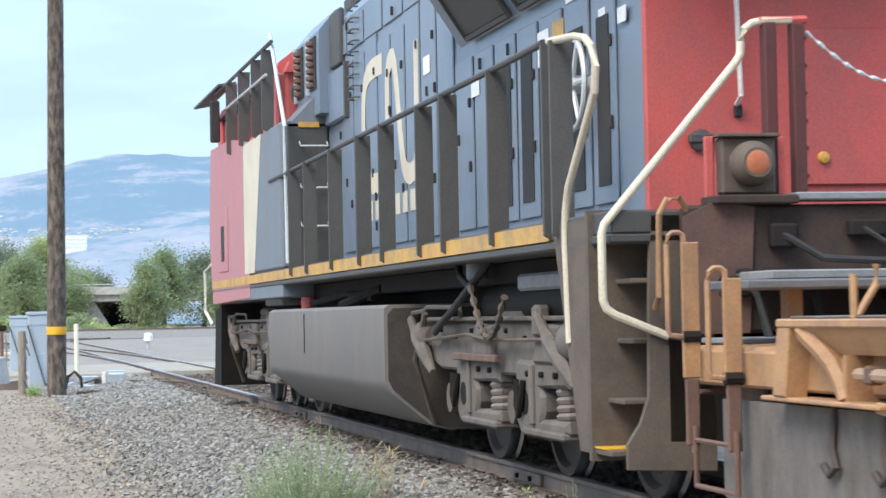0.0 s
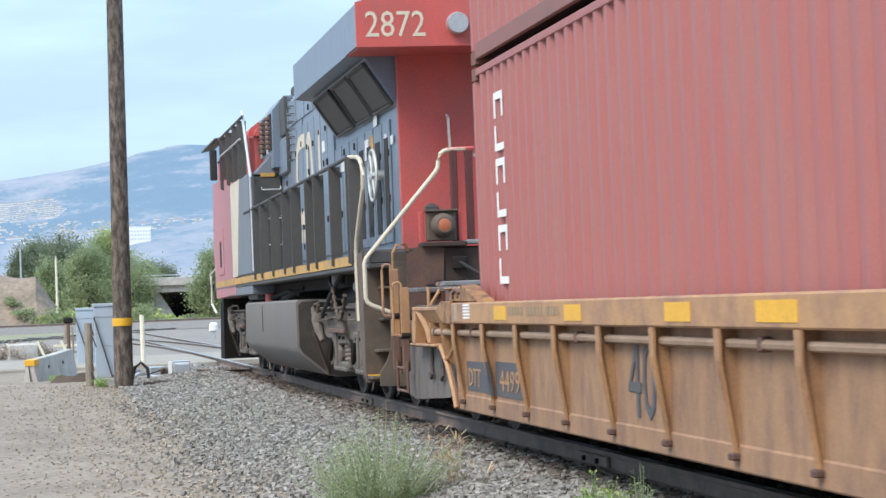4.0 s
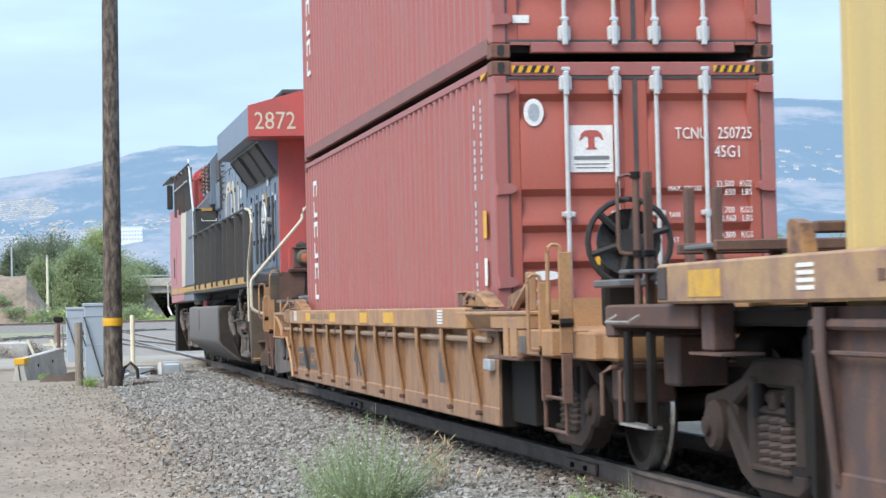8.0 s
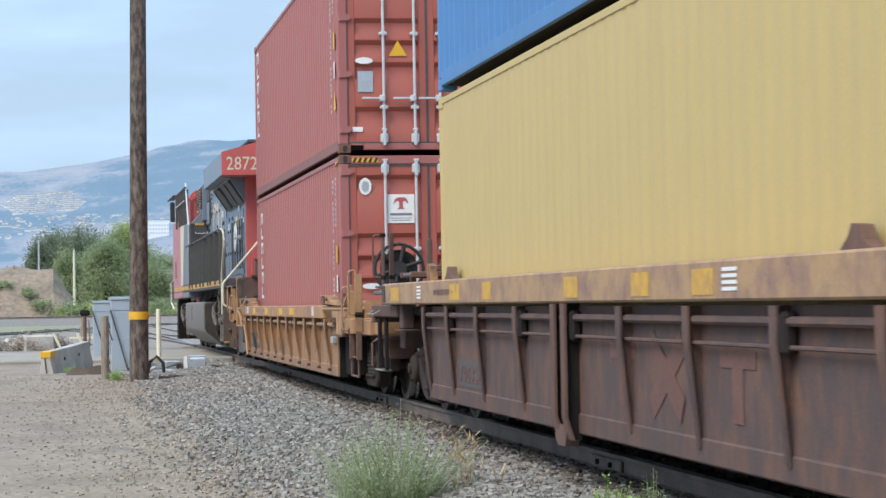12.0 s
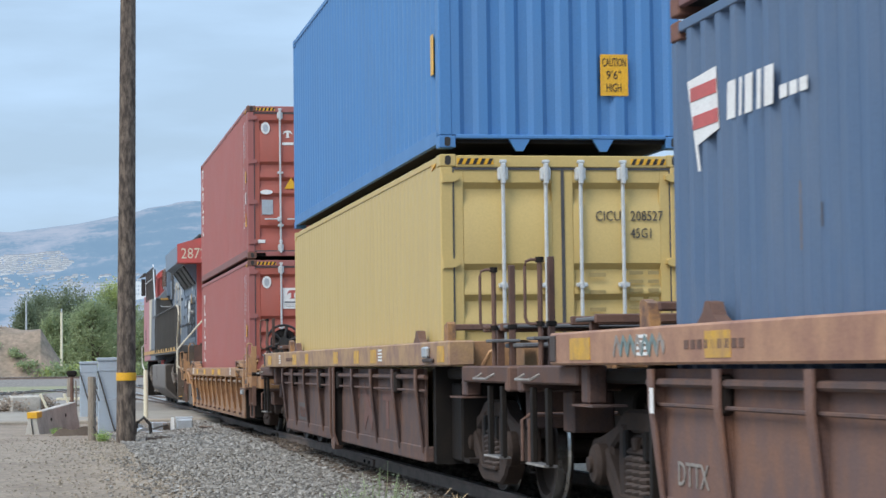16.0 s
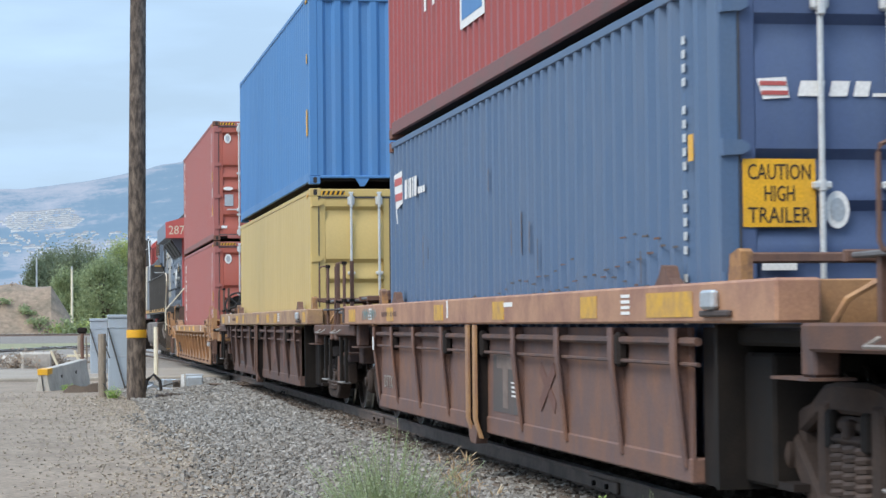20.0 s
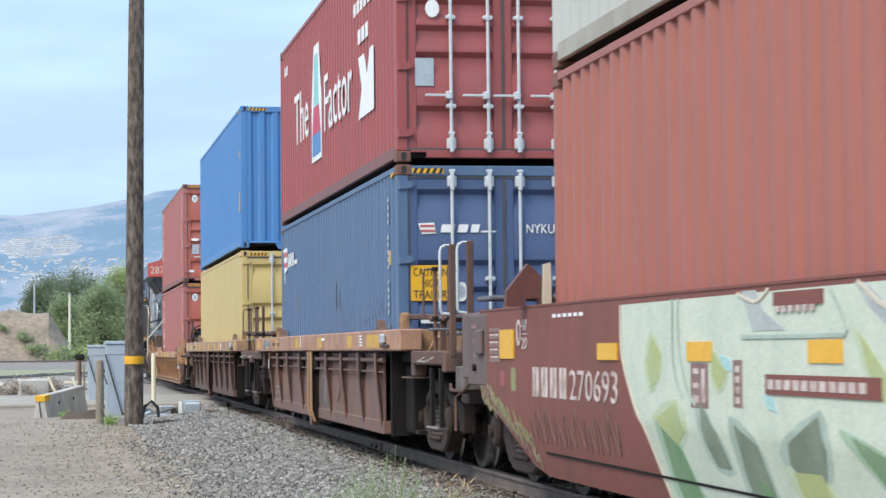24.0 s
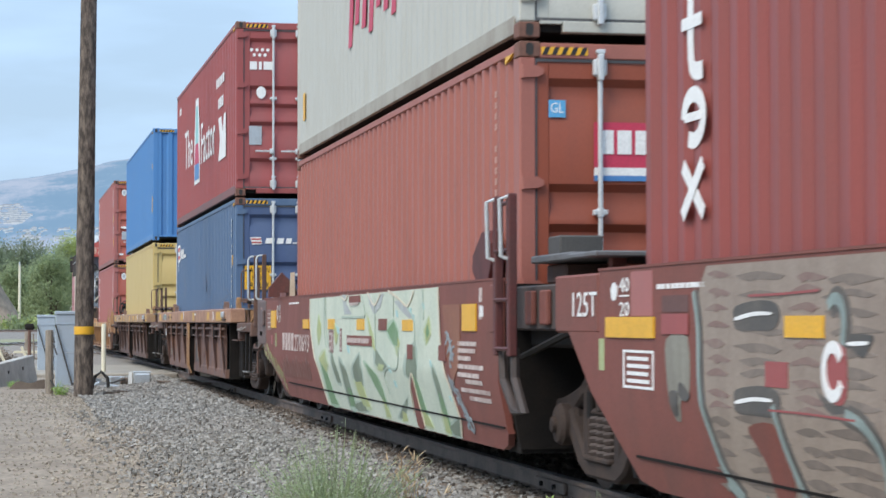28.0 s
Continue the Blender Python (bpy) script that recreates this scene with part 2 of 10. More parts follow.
M = {
    "hood": mat("hood_paint", (0.155, 0.195, 0.25), 0.34, dirt=(0.20, 0.22, 0.245), amount=0.5, scale=1.5, streak=3),
    "loco_red": mat("loco_red_paint", (0.53, 0.095, 0.082), 0.5, dirt=(0.27, 0.10, 0.09), amount=0.6, streak=2),
    "cab_pink": mat("faded_red_paint", (0.45, 0.17, 0.18), 0.5, dirt=(0.38, 0.26, 0.25), amount=0.6, streak=2),
    "cream": mat("cream_paint", (0.62, 0.55, 0.42), 0.5, dirt=(0.35, 0.3, 0.24), amount=0.4),
    "cab_grey": mat("cab_grey_paint", (0.15, 0.175, 0.205), 0.5, dirt=DUST, amount=0.45, streak=2),
    "frame": mat("dusty_frame_steel", (0.125, 0.095, 0.072), 0.8, dirt=(0.055, 0.042, 0.035), amount=0.75, scale=2.5),
    "oily": mat("road_grime_and_shade", (0.05, 0.042, 0.037), 0.75, dirt=(0.10, 0.085, 0.072), amount=0.8, scale=3, spec=0.3),
    "tank": mat("dusty_tank_paint", (0.16, 0.145, 0.135), 0.7, dirt=(0.23, 0.2, 0.17), amount=0.6, streak=2),
    "post": mat("dark_rail_post", (0.06, 0.058, 0.055), 0.6, dirt=(0.12, 0.11, 0.1), amount=0.5),
    "white": mat("white_paint", (0.72, 0.70, 0.64), 0.45, dirt=(0.4, 0.34, 0.27), amount=0.5, scale=4),
    "decal": mat("white_decal", (0.78, 0.78, 0.76), 0.5, dirt=(0.5, 0.45, 0.42), amount=0.25, scale=6, bump=0),
    "stripe": mat("yellow_stripe", (0.58, 0.32, 0.06), 0.5, dirt=(0.27, 0.19, 0.11), amount=1.0, scale=3.5),
    # panels set darker than the ribs: dust, with their shade in the colour
    "w_panel": mat("well_panel_dust_and_shade", (0.335, 0.192, 0.105), 0.7, dirt=(0.20, 0.115, 0.08), amount=1.0, scale=2.4, streak=2.2),
    "w_worn": mat("worn_rusty_yellow", (0.36, 0.19, 0.075), 0.7, dirt=(0.115, 0.068, 0.055), amount=1.3, scale=7),
    "w_pipe": mat("dusty_tan_pipe", (0.36, 0.25, 0.17), 0.7, dirt=(0.20, 0.12, 0.08), amount=0.6, scale=3),
    "w_stencil": mat("faded_grey_stencil", (0.27, 0.20, 0.13), 0.65, dirt=(0.36, 0.22, 0.11), amount=0.9, scale=8),
    "w_patch": mat("grey_paint_patch", (0.36, 0.30, 0.21), 0.6, dirt=(0.42, 0.28, 0.14), amount=0.8, scale=9),
    "yellow": mat("yellow_reflector", (0.75, 0.40, 0.02), 0.4, dirt=(0.4, 0.25, 0.08), amount=0.3, scale=5),
    "refl_old": mat("worn_yellow_reflector", (0.62, 0.35, 0.03), 0.5, dirt=(0.36, 0.21, 0.11), amount=0.95, scale=6),
    "black": mat("black_rubber", (0.015, 0.015, 0.016), 0.7, amount=0.2),
    # dark steel; on well ends and recesses it stands for deep shade
    "dark": mat("dark_steel_and_shade", (0.016, 0.014, 0.013), 0.75, dirt=(0.035, 0.027, 0.022), amount=0.5, scale=5, spec=0.15),
    "truck": mat("dusty_brown_truck", (0.052, 0.039, 0.034), 0.85, dirt=(0.095, 0.064, 0.05), amount=0.6, scale=5, spec=0.2),
    "loco_spring": mat("dusty_loco_spring", (0.20, 0.165, 0.14), 0.75, dirt=(0.10, 0.08, 0.07), amount=0.5, scale=8),
    "loco_truck": mat("dusty_loco_truck", (0.145, 0.122, 0.103), 0.85, dirt=(0.06, 0.05, 0.043), amount=0.6, scale=4),
    "spring": mat("worn_spring_steel", (0.085, 0.06, 0.05), 0.7, dirt=(0.03, 0.024, 0.02), amount=0.6, scale=8),
    "wheel": mat("wheel_steel", (0.055, 0.04, 0.033), 0.6, 0.4, dirt=(0.05, 0.04, 0.035), amount=0.6, scale=6),
    "tread": mat("polished_tread", (0.55, 0.54, 0.52), 0.25, 1.0, amount=0.1),
    "rail": mat("rail_steel", (0.21, 0.155, 0.125), 0.7, 0.0, dirt=(0.05, 0.04, 0.035), amount=0.6, scale=3),
    "railtop": mat("rail_head", (0.42, 0.40, 0.38), 0.3, 0.9, amount=0.2),
    "galv": mat("galvanised_steel", (0.55, 0.58, 0.6), 0.4, 0.6, dirt=(0.35, 0.35, 0.34), amount=0.4, scale=8),
    "rod": mat("zinc_lock_rod", (0.60, 0.63, 0.64), 0.45, 0.3, dirt=(0.4, 0.38, 0.35), amount=0.4, scale=9),
    "c_red": mat("container_red_brown", (0.35, 0.117, 0.104), 0.5, dirt=(0.31, 0.165, 0.148), amount=0.5, scale=0.7, streak=4, bump=0.04, tone=0.05),
    "c_red_door": mat("container_door_red", (0.385, 0.098, 0.068), 0.48, dirt=(0.30, 0.105, 0.08), amount=0.5, scale=1.1, streak=3, bump=0.04, tone=0.05),
    # bottom rails duller than the sides: grime, and shade put into the colour
    "c_red_rail": mat("container_rail_dull_red", (0.25, 0.105, 0.092), 0.65, dirt=(0.17, 0.115, 0.10), amount=0.8, scale=3, streak=0.6, bump=0.04),
    "c_navy_door": mat("container_door_navy", (0.064, 0.098, 0.198), 0.46, dirt=(0.085, 0.122, 0.20), amount=0.5, scale=1.1, streak=3, bump=0.04, tone=0.05),
    # maroon bottom rails likewise carry grime and painted shade
    "c_maroon_rail": mat("container_rail_dull_maroon", (0.20, 0.085, 0.08), 0.65, dirt=(0.15, 0.115, 0.11), amount=0.8, scale=3, streak=0.6, bump=0.04),
    "c_maroon2": mat("container_dull_maroon", (0.26, 0.064, 0.054), 0.5, dirt=(0.18, 0.068, 0.06), amount=0.5, scale=0.7, streak=4, bump=0.04, tone=0.05),
    "casting": mat("rusty_corner_casting", (0.19, 0.085, 0.058), 0.75, dirt=(0.085, 0.052, 0.042), amount=0.8, scale=9),
    "gasket": mat("grey_door_gasket", (0.055, 0.057, 0.062), 0.7, dirt=(0.13, 0.12, 0.115), amount=0.6, scale=5, bump=0.05),
    "c_red2": mat("container_brick_red", (0.335, 0.117, 0.088), 0.55, dirt=(0.25, 0.10, 0.08), amount=0.5, scale=0.7, streak=4, bump=0.04, tone=0.05),
    "c_door": mat("container_orange_brown", (0.265, 0.062, 0.03), 0.5, dirt=(0.16, 0.05, 0.035), amount=0.4, scale=0.9, streak=3, bump=0.04, tone=0.05),
    "c_maroon": mat("container_maroon", (0.31, 0.07, 0.066), 0.5, dirt=(0.20, 0.08, 0.078), amount=0.5, scale=0.7, streak=4, bump=0.04, tone=0.05),
    "c_dim": mat("faded_brown_print", (0.30, 0.225, 0.09), 0.6, dirt=(0.44, 0.33, 0.14), amount=0.6, scale=9, bump=0.0),
    "c_faint": mat("faded_pink_print", (0.46, 0.27, 0.22), 0.6, dirt=(0.34, 0.13, 0.10), amount=0.7, scale=9, bump=0.0),
    "c_yellow": mat("container_yellow", (0.54, 0.40, 0.15), 0.5, dirt=(0.48, 0.36, 0.16), amount=0.5, scale=0.7, streak=3, bump=0.04, tone=0.05),
    "c_blue": mat("container_blue", (0.07, 0.21, 0.455), 0.5, dirt=(0.095, 0.205, 0.39), amount=0.5, scale=0.7, streak=4, bump=0.04, tone=0.05),
    "c_navy": mat("container_slate_blue", (0.076, 0.132, 0.23), 0.5, dirt=(0.13, 0.17, 0.235), amount=0.55, scale=0.8, streak=5, bump=0.04, tone=0.05),
    "c_white_rail": mat("grey_white_rail", (0.36, 0.335, 0.28), 0.6, dirt=(0.24, 0.20, 0.16), amount=0.8, scale=1.4, streak=2, bump=0.05),
    "c_white": mat("container_grey_white", (0.47, 0.465, 0.41), 0.5, dirt=(0.38, 0.36, 0.30), amount=0.4, scale=0.7, streak=3, bump=0.04, tone=0.05),
    "w_yellow": mat("well_car_yellow", (0.385, 0.212, 0.098), 0.65, dirt=(0.20, 0.11, 0.07), amount=0.8, scale=2.2, streak=1.3),
    "w_sill": mat("well_sill_faded", (0.43, 0.24, 0.11), 0.6, dirt=(0.23, 0.13, 0.105), amount=0.95, scale=3.0),
    "w_sill3": mat("well_sill_rose_tan", (0.41, 0.225, 0.135), 0.6, dirt=(0.25, 0.125, 0.095), amount=1.0, scale=3.2),
    "w_sill2": mat("well_sill_pinkish", (0.40, 0.25, 0.125), 0.6, dirt=(0.20, 0.115, 0.11), amount=1.0, scale=3.6),
    "w_rust": mat("well_side_grey_rust", (0.092, 0.065, 0.062), 0.75, dirt=(0.20, 0.105, 0.068), amount=0.85, scale=2.2, streak=2, spec=0.3),
    "w_rust2": mat("well_side_red_rust", (0.15, 0.097, 0.088), 0.75, dirt=(0.24, 0.125, 0.08), amount=0.9, scale=2.3, streak=1.8, spec=0.3),
    "w_rib": mat("well_rib_rusty", (0.15, 0.082, 0.058), 0.7, dirt=(0.085, 0.05, 0.045), amount=0.8, scale=2.6, streak=3),
    "guide_red": mat("rusty_guide_plate", (0.13, 0.045, 0.038), 0.65, dirt=(0.07, 0.04, 0.038), amount=1.0, scale=6, streak=1.5),
    "w_maroon": mat("well_side_maroon", (0.192, 0.057, 0.041), 0.65, dirt=(0.14, 0.062, 0.047), amount=0.6, scale=1.2, streak=2),
    "plate_grey": mat("worn_grey_plate", (0.24, 0.245, 0.255), 0.55, dirt=(0.14, 0.12, 0.10), amount=0.6, scale=4),
    "slate": mat("slate_number_panel", (0.075, 0.078, 0.088), 0.6, dirt=(0.14, 0.11, 0.085), amount=0.6, scale=4, bump=0),
    "grating": mat("dark_grey_grating", (0.13, 0.13, 0.135), 0.6, dirt=(0.08, 0.07, 0.06), amount=0.6, scale=4),
    "grime": mat("grimy_grey_plate", (0.15, 0.13, 0.115), 0.8, dirt=(0.07, 0.055, 0.047), amount=0.8, scale=2.5, streak=2),
    "grime_dark": mat("dark_grimy_steel", (0.055, 0.042, 0.038), 0.7, dirt=(0.09, 0.06, 0.05), amount=0.6, scale=5),
    # near-black: shade under sills and at well ends put into the colour
    "rib_web": mat("dark_web_and_shade", (0.018, 0.015, 0.014), 0.8, dirt=(0.035, 0.026, 0.023), amount=0.7, scale=3, spec=0.2),
    "ghost_pale": mat("worn_pale_lettering", (0.20, 0.155, 0.13), 0.75, dirt=(0.12, 0.085, 0.075), amount=0.9, scale=5, bump=0),
    "patch": mat("dull_grey_patch", (0.085, 0.075, 0.072), 0.75, dirt=(0.12, 0.09, 0.08), amount=0.8, scale=3, bump=0),
    "faded": mat("faded_grey_lettering", (0.30, 0.275, 0.25), 0.6, dirt=(0.16, 0.13, 0.11), amount=0.8, scale=5, bump=0),
    "amber": mat("amber_lens", (0.42, 0.13, 0.06), 0.35, amount=0.2),
    "glass": mat("dark_window_glass", (0.02, 0.025, 0.03), 0.08, amount=0.05, bump=0),
    "pole": mat("weathered_pole_wood", (0.05, 0.037, 0.03), 0.85, dirt=(0.26, 0.205, 0.16), amount=0.95, scale=4.5, streak=3.2, fine=90, bump=0.6),
    "wood": mat("grey_weathered_wood", (0.26, 0.22, 0.175), 0.85, dirt=(0.12, 0.10, 0.08), amount=0.7, scale=5, streak=6, bump=0.4),
    "tie": mat("creosoted_tie_wood", (0.055, 0.042, 0.034), 0.9, dirt=(0.12, 0.10, 0.085), amount=0.6, scale=5, bump=0.5),
    "concrete": mat("concrete", (0.50, 0.475, 0.43), 0.85, dirt=(0.25, 0.23, 0.20), amount=0.7, scale=2.5, bump=0.3),
    "w_end": mat("end_girder_rust", (0.10, 0.06, 0.05), 0.75, dirt=(0.17, 0.09, 0.06), amount=0.7, scale=4, spec=0.3),
    "plank": mat("dull_plank", (0.30, 0.23, 0.13), 0.8, dirt=(0.16, 0.11, 0.07), amount=0.8, scale=5),
    "dark_red": mat("dirty_dark_red", (0.10, 0.024, 0.022), 0.65, dirt=(0.05, 0.028, 0.025), amount=0.7, scale=3),
    "pink": mat("crimson_logo", (0.52, 0.035, 0.085), 0.5, amount=0.2, bump=0),
    "aqua": mat("aqua_print", (0.25, 0.55, 0.55), 0.5, amount=0.2, bump=0),
    "sky_label": mat("light_blue_label", (0.10, 0.36, 0.62), 0.5, amount=0.1, bump=0),
    "ghost": mat("faded_red_lettering", (0.155, 0.072, 0.055), 0.75, dirt=(0.11, 0.06, 0.05), amount=0.9, scale=4),
    "road": mat("dusty_road", (0.33, 0.295, 0.245), 0.9, dirt=(0.22, 0.20, 0.17), amount=0.8, scale=0.8, fine=20, bump=0.3),
    "cabinet": mat("grey_cabinet_paint", (0.36, 0.42, 0.48), 0.45, dirt=(0.3, 0.32, 0.33), amount=0.4, scale=2),
    "cream_post": mat("cream_plastic_post", (0.72, 0.66, 0.50), 0.5, dirt=(0.45, 0.4, 0.3), amount=0.4, scale=4),
}


# ---- mesh building ----
class Geo:
    """Collects vertices and faces of one part."""

    def __init__(self):
        self.v, self.f = [], []

    def add(self, v, f):
        k = len(self.v)
        self.v += [tuple(p) for p in v]
        self.f += [tuple(k + i for i in q) for q in f]
        return self

    def box(self, x0, x1, y0, y1, z0, z1, c=0.0):
        """A box; c: the chamfer of its edges."""
        x0, x1, y0, y1, z0, z1 = min(x0, x1), max(x0, x1), min(y0, y1), max(y0, y1), min(z0, z1), max(z0, z1)
        c = min(c, 0.45 * (x1 - x0), 0.45 * (y1 - y0), 0.45 * (z1 - z0))
        if c <= 0:
            v = [(x, y, z) for x in (x0, x1) for y in (y0, y1) for z in (z0, z1)]
            return self.add(v, [(0, 1, 3, 2), (4, 6, 7, 5), (0, 4, 5, 1), (2, 3, 7, 6), (0, 2, 6, 4), (1, 5, 7, 3)])
        v, key = [], {}
        lo, hi = (x0, y0, z0), (x1, y1, z1)
        for s in range(8):
            b = [(s >> i) & 1 for i in range(3)]
            for a in range(3):
                key[s, a] = len(v)
                v.append(tuple((hi[i] if b[i] else lo[i]) if i == a else (hi[i] - c if b[i] else lo[i] + c) for i in range(3)))
        f = []
        for a in range(3):
            p, q = (a + 1) % 3, (a + 2) % 3
            for side in (0, 1):
                f.append([key[(side << a) | (i << p) | (j << q), a] for i, j in ((0, 0), (1, 0), (1, 1), (0, 1))])
            for i in (0, 1):
                for j in (0, 1):
                    s0 = (i << p) | (j << q)
                    s1 = s0 | (1 << a)
                    f.append([key[s0, p], key[s1, p], key[s1, q], key[s0, q]])
        for s in range(8):
            f.append([key[s, 0], key[s, 1], key[s, 2]])
        return self.add(v, f)

    def prism(self, poly, axis, a0, a1):
        """A polygon drawn out along an axis: poly holds (y, z), (x, z) or (x, y)."""
        n = len(poly)
        put = {"x": lambda p, a: (a, p[0], p[1]), "y": lambda p, a: (p[0], a, p[1]), "z": lambda p, a: (p[0], p[1], a)}[axis]
        v = [put(p, a0) for p in poly] + [put(p, a1) for p in poly]
        f = [tuple(range(n)), tuple(range(2 * n - 1, n - 1, -1))] + [(i, (i + 1) % n, n + (i + 1) % n, n + i) for i in range(n)]
        return self.add(v, f)

    def cast(self, poly, x0, x1, c=0.022):
        """A cast plate between x0 and its outer face x1, with the outer edge chamfered by c."""
        n, inner = len(poly), []
        area = sum(poly[i][0] * poly[(i + 1) % n][1] - poly[(i + 1) % n][0] * poly[i][1] for i in range(n))
        for i in range(n):
            p, a, b = Vector(poly[i]), Vector(poly[i - 1]), Vector(poly[(i + 1) % n])
            d0, d1 = (p - a).normalized(), (b - p).normalized()
            m = Vector((-d0.y - d1.y, d0.x + d1.x)) * (1 if area > 0 else -1)
            m = m.normalized() * c / max(0.5, math.sqrt(max(0.0, (1 + d0.dot(d1)) / 2)))
            inner.append((p.x + m.x, p.y + m.y))
        s = 1 if x1 > x0 else -1
        v = [(x0, *q) for q in poly] + [(x1 - s * c, *q) for q in poly] + [(x1, *q) for q in inner]
        f = [tuple(range(n)), tuple(range(3 * n - 1, 2 * n - 1, -1))]
        for k in (0, n):
            f += [(k + i, k + (i + 1) % n, k + n + (i + 1) % n, k + n + i) for i in range(n)]
        return self.add(v, f)

    def lathe(self, prof, axis, c, n=20):
        """A body of revolution: prof holds (radius, place along the axis)."""
        v, f = [], []
        for r, a in prof:
            for i in range(n):
                t = 2 * math.pi * i / n
                p, q = r * math.cos(t), r * math.sin(t)
                v.append({"x": (c[0] + a, c[1] + p, c[2] + q), "y": (c[0] + p, c[1] + a, c[2] + q), "z": (c[0] + p, c[1] + q, c[2] + a)}[axis])
        for k in range(len(prof) - 1):
            for i in range(n):
                j = (i + 1) % n
                f.append((k * n + i, k * n + j, (k + 1) * n + j, (k + 1) * n + i))
        f.append(tuple(range(n)))
        f.append(tuple(range((len(prof) - 1) * n, len(prof) * n)))
        return self.add(v, f)

    def cyl(self, axis, c, r, a0, a1, n=14, c_=0.0):
        if c_:
            return self.lathe([(r - c_, a0), (r, a0 + c_), (r, a1 - c_), (r - c_, a1)], axis, c, n)
        return self.lathe([(r, a0), (r, a1)], axis, c, n)

    def tube(self, pts, r, n=8, closed=False):
        """A bent bar along pts; r: one radius or one for each point."""
        pts = [Vector(p) for p in pts]
        v, f, m = [], [], len(pts)
        up = Vector((0.13, 0.07, 1.0)).normalized()
        for i, p in enumerate(pts):
            if closed:
                d = (pts[(i + 1) % m] - pts[i - 1]).normalized()
            else:
                d = (pts[min(i + 1, m - 1)] - pts[max(i - 1, 0)]).normalized()
            if abs(d.dot(up)) > 0.97:
                up = Vector((1.0, 0.1, 0.05)).normalized()
            a = d.cross(up).normalized()
            b = d.cross(a).normalized()
            rr = r[i] if isinstance(r, (list, tuple)) else r
            for k in range(n):
                t = 2 * math.pi * k / n
                v.append(p + rr * (a * math.cos(t) + b * math.sin(t)))
        for i in range(m if closed else m - 1):
            for k in range(n):
                k2, i2 = (k + 1) % n, (i + 1) % m
                f.append((i * n + k, i * n + k2, i2 * n + k2, i2 * n + k))
        if not closed:
            f += [tuple(range(n - 1, -1, -1)), tuple(range((m - 1) * n, m * n))]
        return self.add(v, f)

    def mesh(self, name, material, tidy=True):
        me = bpy.data.meshes.new(name)
        me.from_pydata(self.v, [], self.f)
        if tidy:
            bm = bmesh.new()
            bm.from_mesh(me)
            bmesh.ops.recalc_face_normals(bm, faces=bm.faces)
            bm.to_mesh(me)
            bm.free()
            me.polygons.foreach_set("use_smooth", [True] * len(me.polygons))
            me.set_sharp_from_angle(angle=radians(32))
        me.materials.append(material)
        me.update()
        return me


def part(name, geo, material, parent=None, label="", at=None, tidy=True):
    """Links a geo, or a mesh that is shared, as one mesh object under a thing or a part."""
    me = geo.mesh(name, material, tidy) if isinstance(geo, Geo) else geo
    ob = new(name, me)
    if parent:
        ob.parent = parent
    if at:
        ob.matrix_basis = pose(*at)
    return tagged(ob, label)


def thing(name, label, category, group="", kind="", at=None):
    """An empty at a thing's base, which parents its parts."""
    ob = tagged(new(name), label, category, group, kind)
    ob.empty_display_size = 0.3
    if at:
        ob.matrix_basis = pose(*at)
    return ob


def single(name, geo, material, label, category="", group="", kind="", at=None, tidy=True):
    """A thing of one mesh."""
    ob = part(name, geo, material, None, "", at, tidy)
    return tagged(ob, label, category, group, kind)


def words(text, size, where, material, parent, name="lettering", turn=(90, 0, 0), width=0.0, label="", thick=0.002):
    """Flat lettering in the built-in font as a mesh; where: its lower left corner; turn (90, 0, 0) faces -y, (90, 0, -90) faces -x."""
    cu = bpy.data.curves.new(name, "FONT")
    cu.body, cu.size, cu.extrude, cu.resolution_u = text, size, thick, 2
    tmp = new(name, cu)
    bpy.context.view_layer.update()
    me = bpy.data.meshes.new_from_object(tmp.evaluated_get(bpy.context.evaluated_depsgraph_get()))
    bpy.data.objects.remove(tmp)
    me.materials.clear()
    me.materials.append(material)
    if width:
        xs = [v.co.x for v in me.vertices]
        k = width / max(0.001, max(xs) - min(xs))
        for v in me.vertices:
            v.co.x = (v.co.x - min(xs)) * k
    # each character becomes a mesh of its own: pieces that overlap along the line belong together
    link = list(range(len(me.vertices)))

    def root(i):
        while link[i] != i:
            link[i] = link[link[i]]
            i = link[i]
        return i

    for e in me.edges:
        link[root(e.vertices[0])] = root(e.vertices[1])
    spans = {}
    for v in me.vertices:
        lo, hi = spans.get(root(v.index), (1e9, -1e9))
        spans[root(v.index)] = (min(lo, v.co.x), max(hi, v.co.x))
    out, last = None, -1e9
    groups = []
    for r, (lo, hi) in sorted(spans.items(), key=lambda q: q[1]):
        if groups and lo < last - 0.25 * (hi - lo):
            groups[-1].add(r)
            last = max(last, hi)
        else:
            groups.append({r})
            last = hi
    for gr in groups:
        g, index = Geo(), {}
        for q in me.polygons:
            if root(q.vertices[0]) in gr:
                for i in q.vertices:
                    if i not in index:
                        index[i] = len(g.v)
                        g.v.append(tuple(me.vertices[i].co))
                g.f.append(tuple(index[i] for i in q.vertices))
        out = part(name, g, material, parent, label, (*where, *turn))
    return out


def plates(rects, face, depth=0.003):
    """Thin plates for markings. face 'y-': (x0, x1, z0, z1) at y; 'x-': (y0, y1, z0, z1) at x."""
    g = Geo()
    for a, b, c, d, w in rects:
        if face == "y-":
            g.box(a, b, w - depth, w, c, d)
        else:
            g.box(w - depth, w, a, b, c, d)
    return g

# ---- ground, track and road ----
def smooth(a, b, t):
    t = min(1.0, max(0.0, (t - a) / (b - a)))
    return t * t * (3 - 2 * t)


